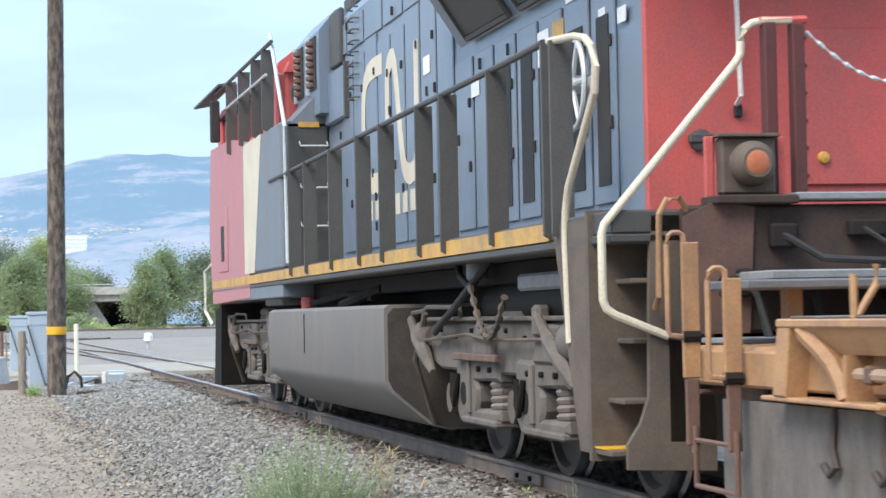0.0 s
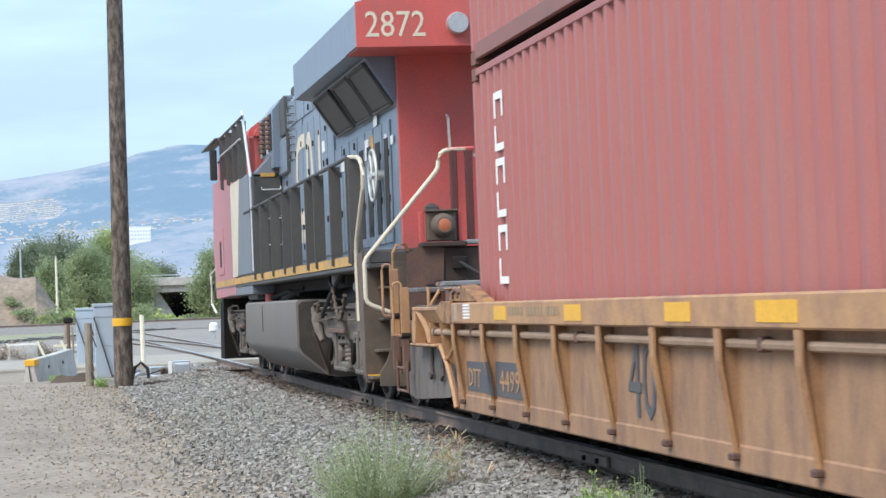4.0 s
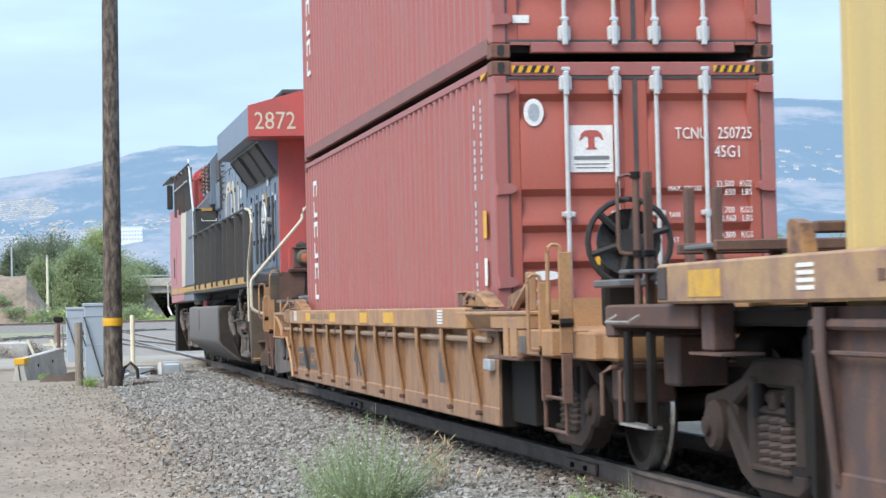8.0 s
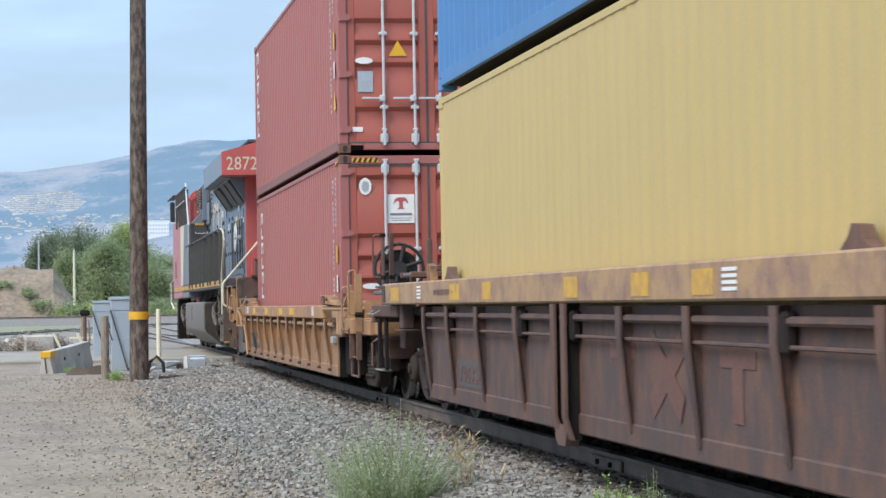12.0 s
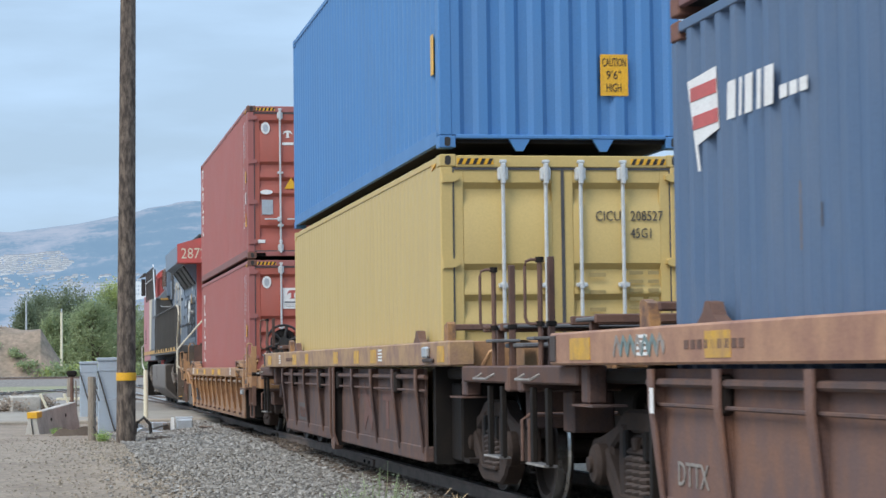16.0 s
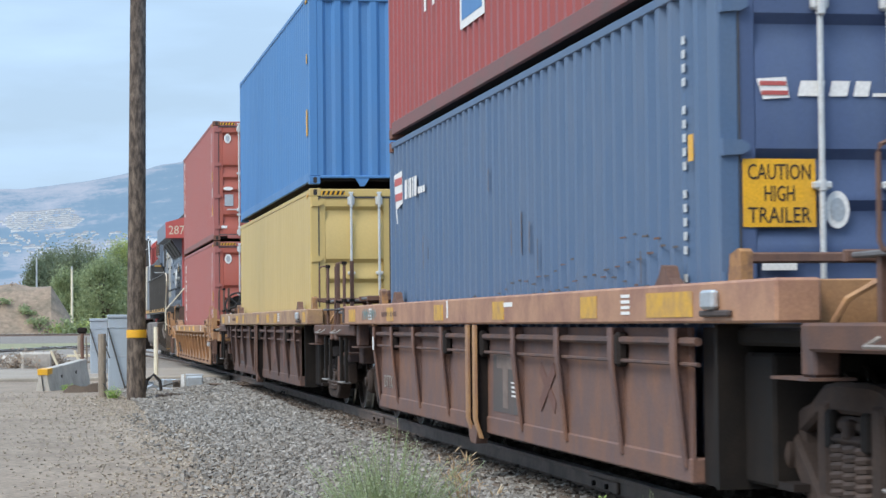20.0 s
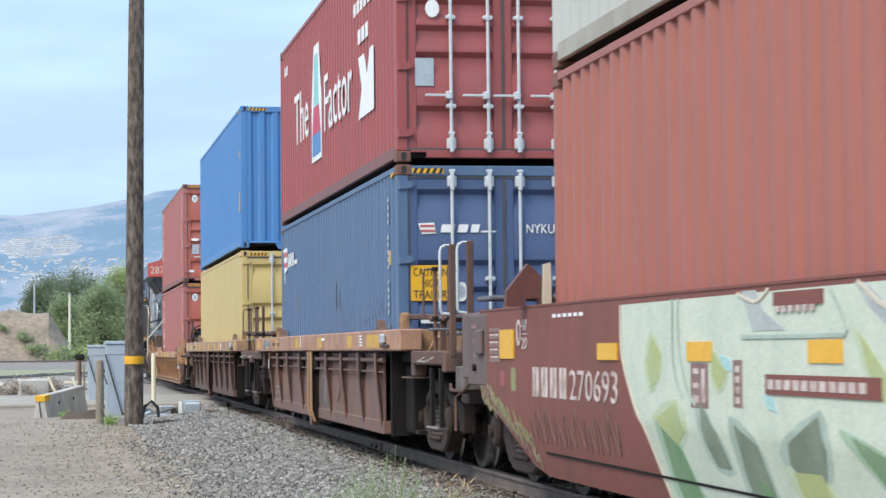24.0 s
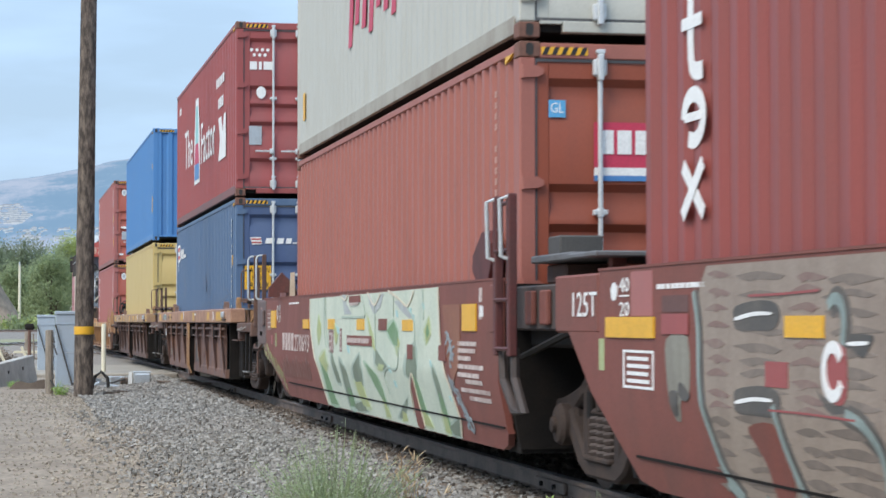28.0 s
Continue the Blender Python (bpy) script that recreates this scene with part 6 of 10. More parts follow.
            q = part("end_upright", Geo().box(side_ * 1.215 - 0.024, side_ * 1.215 + 0.024, e * 9.55 + w - 0.03, e * 9.55 + w + 0.03, 1.10, 1.985, 0.006), M["w_end"], t, "dark rusty flat upright")
            part("clamp", Geo().box(side_ * 1.215 - 0.034, side_ * 1.215 + 0.034, e * 9.55 + w - 0.04, e * 9.55 + w + 0.04, 1.46, 1.50, 0.006), M["dark"], q)
            part("small_step", Geo().box(side_ * 1.16, side_ * 1.40, e * 9.36 + w, e * 9.60 + w, 1.355, 1.38, 0.006), M["grating"], t)
            if e > 0:
                part("sill_frame", Geo().box(side_ * 1.478, side_ * 1.49, 8.30, 8.46, 1.19, 1.37, 0.004), M["grime_dark"], t, "dark frame on the sill's end")
        for x in (-1.36, 1.36):
            p = part("side_step", Geo().box(x - 0.02, x + 0.02, e * 9.02, e * 9.10, 0.42, 1.0, 0.005), M["dark"], t, "drop step of flat bars")
            part("step_bar", Geo().box(x - 0.02, x + 0.02, e * 9.52, e * 9.60, 0.42, 1.0, 0.005), M["dark"], p)
            part("tread", Geo().box(x - 0.045, x + 0.045, e * 9.02, e * 9.60, 0.42, 0.44), M["grating"], p)
            part("tread_edge", Geo().tube([(x - 0.05, e * 9.02, 0.43), (x - 0.05, e * 9.60, 0.43)], 0.009, 5), M["faded"], p)
        o = 0.45 if e < 0 else 0.0
        part("corner_bracket", Geo().prism([(e * 6.7 + o, 1.16), (e * 7.0 + o, 1.16), (e * 7.0 + o, 1.56), (e * 6.95 + o, 1.58), (e * 6.80 + o, 1.55)], "x", -1.24, -1.17), M["w_worn"], t)
        part("wood_block", Geo().box(-0.5, 0.25, e * 7.9, e * 8.6, 1.14, 1.34, 0.02), M["plank"], t, "pale wooden block")
        part("bulkhead_rail", Geo().box(-1.18, 1.18, e * 6.75 + o, e * 6.85 + o, 1.50, 1.56, 0.01), M["w_rib"], t)
        coupler(t, e * 9.7, e, None)
        bogie(t, e * 7.72, u)
        part("pin_lifter", Geo().tube([(-1.30, e * 9.98, 0.42), (-1.30, e * 9.98, 0.74), (-1.25, e * 10.0, 0.78), (-0.35, e * 10.02, 0.78)], 0.016, 6), M["w_rib"], t, "bent uncoupling rod")
        part("hanger_box", Geo().box(-1.12, -0.80, e * 9.30, e * 9.62, 0.66, 0.97, 0.015), M["w_rust"], t)
        part("foot_plate", Geo().box(-1.22, -0.85, e * 9.0, e * 9.7, 1.31, 1.345, 0.008), M["grating"], t)
        part("wedge_guide", Geo().prism([(e * 8.4, 1.14), (e * 9.0, 1.14), (e * 8.95, 1.34), (e * 8.6, 1.38)], "x", -1.05, -0.95), M["w_yellow"], t, "rusty yellow guide wedge")
    part("brake_cylinder", Geo().cyl("y", (-0.75, 0, 0.88), 0.13, 8.5, 9.0, 14, 0.02), M["dark"], t)
    part("brake_rod", Geo().tube([(-1.05, -9.4, 0.80), (-0.9, -8.6, 0.66)], 0.018, 6), M["galv"], t)
    return t


# ---- maroon well cars with spray paint ----
M["mint"] = mat("mint_spray_paint", (0.55, 0.59, 0.48), 0.6, dirt=(0.40, 0.47, 0.38), amount=0.75, scale=1.5, streak=1.5, bump=0.05)
M["mauve_paint"] = mat("mauve_spray_paint", (0.36, 0.37, 0.37), 0.6, dirt=(0.45, 0.52, 0.47), amount=0.9, scale=4, streak=2, bump=0.05)
M["moss_paint"] = mat("grey_green_spray_paint", (0.155, 0.19, 0.135), 0.6, dirt=(0.25, 0.30, 0.22), amount=0.8, scale=3.5, bump=0.05)
M["brick_paint"] = mat("orange_brown_paint", (0.25, 0.105, 0.06), 0.65, dirt=(0.2, 0.075, 0.055), amount=0.7, scale=3, bump=0.05)
M["faded_white"] = mat("worn_white_stencil", (0.58, 0.50, 0.46), 0.6, dirt=(0.27, 0.15, 0.13), amount=0.9, scale=9, bump=0)
M["tag_faint"] = mat("faint_pale_tag", (0.25, 0.155, 0.135), 0.65, dirt=(0.15, 0.075, 0.065), amount=0.9, scale=7, bump=0)
M["lime_dim"] = mat("dull_yellow_green_spray", (0.27, 0.26, 0.12), 0.65, dirt=(0.15, 0.10, 0.07), amount=0.9, scale=6, bump=0)
M["leaf_paint"] = mat("green_spray_paint", (0.135, 0.245, 0.115), 0.6, dirt=(0.24, 0.33, 0.21), amount=0.8, scale=3, bump=0.05)
M["olive_paint"] = mat("olive_spray_paint", (0.38, 0.41, 0.17), 0.6, dirt=(0.36, 0.44, 0.28), amount=0.8, scale=3, bump=0.05)
M["aqua_dull"] = mat("faded_grey_blue_spray", (0.25, 0.31, 0.33), 0.6, dirt=(0.19, 0.14, 0.14), amount=0.8, scale=7, bump=0.05)
M["aqua_paint"] = mat("aqua_spray_paint", (0.36, 0.56, 0.55), 0.6, amount=0.3, scale=3, bump=0.05)
M["silver_paint"] = mat("silver_brown_spray_paint", (0.285, 0.225, 0.178), 0.5, dirt=(0.20, 0.15, 0.12), amount=0.8, scale=2.2, streak=1.5, bump=0.05)
M["teal_paint"] = mat("grey_teal_spray_paint", (0.16, 0.24, 0.24), 0.6, amount=0.4, scale=3, bump=0.05)
M["gloss_black"] = mat("gloss_black_enamel", (0.012, 0.012, 0.013), 0.22, amount=0.3, scale=6)
M["w_grey"] = mat("grey_brown_panel", (0.135, 0.094, 0.086), 0.7, dirt=(0.09, 0.06, 0.055), amount=0.6, scale=2.5)
M["silver_green"] = mat("silver_green_spray_paint", (0.25, 0.235, 0.19), 0.55, dirt=(0.18, 0.165, 0.14), amount=0.8, scale=3, streak=3, bump=0.05)
M["teal_pale"] = mat("pale_grey_green_outline", (0.25, 0.31, 0.29), 0.5, dirt=(0.16, 0.20, 0.19), amount=0.7, scale=5, bump=0.05)
M["under_red"] = mat("red_brown_under_paint", (0.20, 0.125, 0.105), 0.6, dirt=(0.255, 0.20, 0.165), amount=0.9, scale=9, bump=0.05)
M["under_brown"] = mat("brown_under_paint", (0.17, 0.135, 0.11), 0.6, dirt=(0.25, 0.20, 0.165), amount=0.9, scale=9, bump=0.05)
M["w_maroon_old"] = mat("older_dark_maroon", (0.135, 0.062, 0.054), 0.7, dirt=(0.10, 0.06, 0.055), amount=0.6, scale=3, bump=0.05)
M["mist_green"] = mat("thin_green_spray", (0.315, 0.43, 0.30), 0.6, dirt=(0.42, 0.52, 0.41), amount=0.9, scale=5, bump=0.05)
M["mist_olive"] = mat("thin_olive_spray", (0.44, 0.50, 0.31), 0.6, dirt=(0.46, 0.55, 0.43), amount=0.9, scale=5, bump=0.05)
M["mist_moss"] = mat("thin_grey_green_spray", (0.33, 0.40, 0.33), 0.6, dirt=(0.42, 0.51, 0.43), amount=0.9, scale=5, bump=0.05)
M["ink"] = mat("dark_spray_outline", (0.072, 0.066, 0.06), 0.55, dirt=(0.14, 0.12, 0.10), amount=0.8, scale=4, bump=0.05)


def fold(car, x_side, crease=0.745, lean=0.20):
    """Bends the side plates of a smooth well car, and all that is painted on them, inwards below a crease."""
    for ob in car.children:
        if ob.type != "MESH" or ob.name.split(".")[0] in ("end_ladder", "drop_step", "rear_stay", "hinge_box", "coupler"):
            continue
        zs, xs = [v.co.z for v in ob.data.vertices], [abs(v.co.x) for v in ob.data.vertices]
        if min(zs) >= crease or min(xs) < x_side - 0.06 or ob.location.length > 0.001:
            continue
        bm = bmesh.new()
        bm.from_mesh(ob.data)
        bmesh.ops.bisect_plane(bm, geom=bm.verts[:] + bm.edges[:] + bm.faces[:], plane_co=(0, 0, crease), plane_no=(0, 0, 1))
        for v in bm.verts:
            if v.co.z < crease:
                v.co.x -= math.copysign((crease - v.co.z) * lean, v.co.x)
        bm.to_mesh(ob.data)
        bm.free()


def slab_car(u, first):
    """A smooth-sided well unit; the two share the bogie between them."""
    t = thing("well_car", "maroon smooth-sided well car with pale green spray paint" if first else "maroon smooth-sided well car with silver-brown spray paint", "railway car", "well cars of the train")
    MOVING.append((t, u, 0.0))
    X = 1.42
    if first:
        side = [(8.2, 1.49), (-6.25, 1.49), (-6.25, 0.36), (-6.16, 0.27), (-5.98, 0.23), (6.1, 0.22), (6.55, 0.28), (8.25, 0.86), (8.2, 1.02)]
    else:
        side = [(6.58, 1.49), (-6.25, 1.49), (-6.25, 0.36), (-6.16, 0.27), (-5.98, 0.23), (5.7, 0.22), (6.05, 0.26), (7.32, 1.12), (6.58, 1.12)]
    for s in (-1, 1):
        part("well_side", Geo().prism(side, "x", s * (X - 0.05), s * X), M["w_maroon"], t, "smooth maroon steel side")
        part("side_seam", Geo().box(s * X, s * (X + 0.012), -6.2, 6.0, 0.395, 0.41), M["dark"], t)
        part("top_lip", Geo().box(s * (X - 0.14), s * (X + 0.006), -6.25, side[0][0], 1.49, 1.505), M["w_maroon"], t)
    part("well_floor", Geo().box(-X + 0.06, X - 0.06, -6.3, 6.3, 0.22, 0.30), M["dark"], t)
    # end walls take the well's shade as a near-black colour
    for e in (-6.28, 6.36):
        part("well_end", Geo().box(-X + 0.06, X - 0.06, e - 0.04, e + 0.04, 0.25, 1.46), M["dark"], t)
    if first:
        for y0, y1 in ((6.35, 9.9), (-9.0, -6.35)):
            part("end_platform", Geo().box(-1.2, 1.2, y0, y1, 1.0, 1.14, 0.02), M["dark"], t)
            part("draft_box", Geo().box(-0.5, 0.5, y0, y1, 0.66, 1.0, 0.02), M["dark"], t)
        for s in (-1, 1):
            part("rear_box", Geo().box(s * 1.1, s * X, -8.95, -7.92, 1.11, 1.48, 0.015), M["w_maroon"], t, "boxed end panel")
            part("rear_beam", Geo().box(s * 1.0, s * 1.30, -7.92, -6.3, 1.12, 1.44, 0.015), M["grime_dark"], t)
            part("rear_stay", Geo().tube([(s * 1.32, -6.6, 0.93), (s * 1.30, -7.9, 1.12)], 0.026, 6), M["dark"], t)
            part("front_box", Geo().box(s * 1.1, s * (X - 0.005), 8.22, 9.05, 0.92, 1.49, 0.015), M["w_grey"], t, "boxed end panel")
    else:
        part("end_platform", Geo().box(-1.1, 1.1, 6.35, 6.7, 1.15, 1.30, 0.02), M["dark"], t)
        part("end_platform", Geo().box(-1.2, 1.2, -9.0, -6.35, 1.0, 1.14, 0.02), M["dark"], t)
    xo = -X
    refl = [(6.83, 7.35, 1.10, 1.33), (3.68, 4.18, 1.10, 1.21), (1.66, 2.13, 1.10, 1.21), (-0.32, 0.13, 1.10, 1.21), (-2.93, -2.43, 1.10, 1.20), (-5.53, -5.03, 1.11, 1.32)] if first else [(5.44, 6.41, 1.09, 1.21), (2.91, 3.39, 1.11, 1.21), (-0.6, -0.1, 1.11, 1.21)]
    marks(t, "reflector", refl, "yellow", "x-", xo, "yellow reflective plate", 0.012)
    if first:
        words("270693", 0.30, (xo - 0.004, 4.99, 0.82), M["faded_white"], t, turn=(90, 0, -90), width=1.30, label="worn white car number")
        marks(t, "initial_bar", [(5.97 - 0.29 * k + 0.12 * j, 6.06 - 0.29 * k + 0.12 * j, 0.82, 1.04) for k in range(4) for j in (0, 1)], "faded_white", "x-", xo, "worn white initial as plain bars")
        marks(t, "brown_square", [(-1.62, -1.18, 1.10, 1.21), (-2.93, -2.68, 0.85, 0.98), (-0.79, 0.76, 0.94, 1.04), (-0.08, 0.62, 1.38, 1.45), (-4.4, -4.1, 0.86, 0.99)], "w_maroon", "x-", xo - 0.002, depth=0.011)
        marks(t, "white_mark", [(-5.72, -5.62, 1.20, 1.31), (-5.72, -5.62, 1.33, 1.44), (6.36, 6.55, 1.286, 1.296)] + [(7.45, 7.78, 1.105 + 0.06 * k, 1.12 + 0.06 * k) for k in range(4)], "faded_white", "x-", xo)
        words("40", 0.13, (xo - 0.004, 6.56, 1.315), M["faded_white"], t, turn=(90, 0, -90), width=0.2, label="worn white stencilled figures")
        words("20", 0.13, (xo - 0.004, 6.56, 1.175), M["faded_white"], t, turn=(90, 0, -90), width=0.2, label="worn white stencilled figures")
        ribbon(t, "ring_mark", [(6.65 + 0.065 * math.cos(k * math.pi / 6 + 0.9), 1.30 + 0.085 * math.sin(k * math.pi / 6 + 0.9)) for k in range(13)], 0.035, "faded_white", xo - 0.003, "worn white ring mark")
        marks(t, "small_words", [(4.6 + 0.16 * k, 4.7 + 0.16 * k, 1.40, 1.425) for k in range(6)], "decal", "x-", xo)
        # the painting: a pale field with leaf-shaped strokes and a cream edge
        field = [(3.60, 1.45), (-4.06, 1.47), (-4.10, 1.22), (-4.14, 1.05), (-4.21, 0.89), (-4.28, 0.81), (-4.43, 0.67), (-4.57, 0.48), (-4.64, 0.39), (-4.56, 0.235), (2.77, 0.235), (2.84, 0.33), (2.95, 0.48), (3.12, 0.70), (3.30, 0.83), (3.59, 1.14)]
        flat(t, "painted_field", field, "mint", "x-", xo, "pale mint spray-painted field")
        rnd = random.Random(4)

        def spray(name, poly, paint, off, label=""):
            """A sprayed stroke: a thin wide coat under a narrower dense one."""
            cy, cz = sum(p for p, _ in poly) / len(poly), sum(q for _, q in poly) / len(poly)
            mist = {"leaf_paint": "mist_green", "olive_paint": "mist_olive", "moss_paint": "mist_moss"}[paint]
            flat(t, name, curvy([(cy + 1.30 * (p - cy) + 0.02, min(1.465, max(0.24, cz + 1.16 * (q - cz)))) for p, q in poly], 2, True), mist, "x-", xo - off + 0.0022, depth=0.003)
            flat(t, name, poly, paint, "x-", xo - off, label, 0.003)

        layer = 0
        flat(t, "mauve_fade", [(1.14, 1.47), (0.91, 1.47), (0.79, 1.36), (0.46, 1.26), (0.97, 1.26)], "mauve_paint", "x-", xo - 0.003, "mauve faded patch")
        flat(t, "mauve_fade", [(-0.49, 1.47), (-0.63, 1.46), (-0.91, 1.34), (-1.25, 1.45), (-1.45, 1.45), (-1.25, 1.32), (-0.91, 1.25), (-0.63, 1.36)], "mauve_paint", "x-", xo - 0.003)
        flat(t, "mauve_fade", [(-1.99, 1.37), (-2.34, 1.38), (-2.71, 1.28), (-3.01, 1.24), (-2.76, 1.21), (-2.33, 1.29)], "mauve_paint", "x-", xo - 0.003)
        for paint, poly in (
                ("olive", [(2.79, 0.76), (2.38, 0.86), (2.22, 0.70), (2.55, 0.57)]), ("leaf", [(2.72, 0.71), (2.37, 0.59), (2.18, 0.38), (2.00, 0.26), (2.51, 0.26), (2.64, 0.44)]),
                ("olive", [(2.86, 1.25), (2.67, 1.14), (2.73, 0.99), (2.90, 0.93), (2.98, 1.09)]), ("olive", [(1.68, 1.17), (1.41, 1.05), (1.54, 0.94), (1.66, 1.02)]),
                ("moss", [(1.91, 0.88), (1.63, 0.71), (1.47, 0.52), (1.73, 0.52), (1.88, 0.66)]), ("moss", [(1.30, 0.77), (0.96, 0.67), (0.84, 0.48), (0.74, 0.29), (1.13, 0.28), (1.24, 0.49)]),
                ("leaf", [(1.05, 0.50), (0.84, 0.44), (0.76, 0.29), (1.08, 0.28)]), ("moss", [(0.47, 0.70), (0.02, 0.85), (-0.06, 0.69), (0.02, 0.53), (0.33, 0.51), (0.50, 0.60)]),
                ("olive", [(0.47, 0.56), (0.07, 0.57), (-0.07, 0.42), (-0.21, 0.32), (0.19, 0.32), (0.39, 0.45)]), ("leaf", [(-0.41, 0.77), (-0.94, 0.66), (-1.12, 0.54), (-1.26, 0.31), (-1.11, 0.39), (-0.75, 0.55), (-0.50, 0.69)]),
                ("olive", [(-1.06, 0.43), (-1.24, 0.36), (-1.33, 0.27), (-1.09, 0.26)]), ("moss", [(-0.98, 0.92), (-1.34, 0.83), (-1.66, 0.75), (-1.25, 0.71), (-0.98, 0.78)]),
                ("olive", [(-1.16, 0.78), (-1.49, 0.77), (-1.34, 0.71), (-1.12, 0.72)]), ("leaf", [(-1.64, 1.10), (-1.97, 1.19), (-2.20, 1.09), (-2.17, 0.96), (-1.98, 0.97)]),
                ("olive", [(-2.14, 1.07), (-2.29, 0.99), (-2.16, 0.87), (-2.04, 0.97)]), ("olive", [(-0.53, 1.24), (-0.84, 1.06), (-0.98, 0.89), (-0.80, 0.94), (-0.62, 1.08)]),
                ("moss", [(-2.62, 0.85), (-3.02, 0.98), (-3.11, 0.79), (-3.04, 0.68), (-3.16, 0.52), (-2.93, 0.57), (-2.80, 0.67), (-2.57, 0.70)]), ("leaf", [(-2.84, 0.73), (-3.07, 0.65), (-3.19, 0.46), (-3.29, 0.30), (-3.04, 0.36), (-2.90, 0.53)]),
                ("olive", [(-3.05, 0.41), (-3.28, 0.36), (-3.39, 0.27), (-3.03, 0.28)]), ("moss", [(-3.80, 0.81), (-4.00, 0.73), (-4.07, 0.57), (-4.13, 0.41), (-3.94, 0.38), (-3.89, 0.54), (-3.83, 0.69)]),
                ("leaf", [(-3.93, 0.60), (-4.07, 0.53), (-4.17, 0.34), (-4.17, 0.25), (-3.96, 0.27), (-3.93, 0.43)]), ("olive", [(-3.93, 0.43), (-4.10, 0.37), (-4.15, 0.25), (-3.92, 0.26)]),
                ("olive", [(-3.67, 1.22), (-3.74, 1.08), (-3.55, 0.99), (-3.47, 1.11)]), ("leaf", [(-3.62, 1.17), (-3.70, 1.09), (-3.58, 1.03), (-3.54, 1.10)]),
                ("moss", [(-1.78, 0.29), (-2.05, 0.39), (-2.39, 0.49), (-2.18, 0.33), (-2.04, 0.28)]), ("olive", [(-2.02, 0.36), (-2.19, 0.34), (-2.19, 0.27), (-1.94, 0.26)]),
                ("moss", [(0.95, 0.30), (0.20, 0.37), (0.03, 0.27), (0.63, 0.25)]), ("moss", [(-4.12, 0.31), (-4.58, 0.40), (-4.50, 0.25), (-4.25, 0.25)])):
            layer += 1
            spray(paint + "_stroke", poly, paint + "_paint", 0.004 + 0.0004 * (layer % 5), "sprayed green shade")
        flat(t, "brown_wedge", curvy([(-2.86, 0.69), (-2.88, 0.51), (-2.94, 0.37), (-2.99, 0.25), (-2.69, 0.25), (-2.69, 0.45), (-2.71, 0.59)], 3, True), "w_maroon", "x-", xo - 0.0065, "bare maroon wedge")
        ribbon(t, "cream_edge", [(-2.60, 0.36), (-2.66, 0.59), (-2.85, 0.72), (-2.92, 0.52), (-2.99, 0.36), (-3.03, 0.26)], 0.026, "cream", xo - 0.008)
        ribbon(t, "cream_edge", [(-0.53, 1.47), (-0.92, 1.34), (-1.28, 1.45)], 0.022, "cream", xo - 0.008)
        ribbon(t, "cream_edge", [(-1.71, 1.47), (-2.22, 1.40), (-2.68, 1.32), (-2.99, 1.45)], 0.022, "cream", xo - 0.008)
        ribbon(t, "cream_edge", [(1.20, 1.46), (0.91, 1.41), (0.70, 1.47)], 0.018, "cream", xo - 0.008)
        for edge in ([(-4.05, 1.46), (-4.10, 1.22), (-4.14, 1.05), (-4.21, 0.89), (-4.28, 0.81), (-4.43, 0.67), (-4.57, 0.48), (-4.62, 0.39), (-4.56, 0.25)], [(3.58, 1.45), (3.57, 1.14), (3.29, 0.83), (3.11, 0.70), (2.94, 0.48), (2.83, 0.33), (2.77, 0.25)]):
            ribbon(t, "cream_edge", edge, 0.032, "cream", xo - 0.006)
        for line_ in ([(2.30, 1.46), (2.30, 1.20), (2.15, 0.95), (1.98, 0.85)], [(2.42, 1.46), (2.42, 1.10), (2.26, 0.90)], [(-0.19, 1.44), (-0.38, 1.25), (-0.10, 1.23), (1.15, 1.23)], [(-0.95, 1.33), (-0.97, 1.1), (-1.0, 0.92)], [(-1.98, 1.42), (-1.97, 1.22)], [(-2.70, 1.30), (-3.00, 1.18), (-3.02, 0.98)], [(-2.22, 0.95), (-2.20, 0.80), (-2.05, 0.74), (-1.66, 0.75), (-1.40, 0.66), (-1.55, 0.50)], [(-3.40, 1.46), (-3.44, 1.2)]):
            ribbon(t, "outline_stroke", line_, 0.020, "mist_moss", xo - 0.007)
        # stencils left clear in the paint
        marks(t, "stencil_ground", [(1.75, 2.07, 0.84, 1.09), (1.15, 1.30, 0.86, 1.11)], "tag_faint", "x-", xo - 0.003)
        marks(t, "stencil_letter", [(1.80, 1.86, 0.87, 1.06), (1.92, 2.02, 0.87, 0.91), (1.92, 2.02, 0.95, 0.98), (1.92, 2.02, 1.03, 1.06)] + [(1.19, 1.26, 0.88 + 0.055 * k, 0.915 + 0.055 * k) for k in range(4)], "faded_white", "x-", xo - 0.006, depth=0.003)
        marks(t, "stencil_letter", [(-0.62 + 0.125 * k, -0.62 + 0.125 * k + 0.09, 0.965, 1.015) for k in range(11)] + [(0.02 + 0.10 * k, 0.09 + 0.10 * k, 1.35, 1.38) for k in range(6)], "faded_white", "x-", xo - 0.013, depth=0.003)
        flat(t, "aqua_fleck", [(-1.67, 0.77), (-1.78, 0.76), (-1.82, 0.70), (-1.71, 0.71)], "aqua_paint", "x-", xo - 0.004)
        flat(t, "aqua_fleck", [(-1.85, 0.64), (-1.96, 0.63), (-1.99, 0.57), (-1.88, 0.58)], "aqua_paint", "x-", xo - 0.004)
        flat(t, "aqua_fleck", [(-2.76, 1.31), (-2.86, 1.30), (-2.88, 1.24), (-2.79, 1.26)], "aqua_paint", "x-", xo - 0.004)
        flat(t, "aqua_fleck", [(-2.90, 1.25), (-2.99, 1.24), (-3.02, 1.18), (-2.93, 1.19)], "aqua_paint", "x-", xo - 0.004)
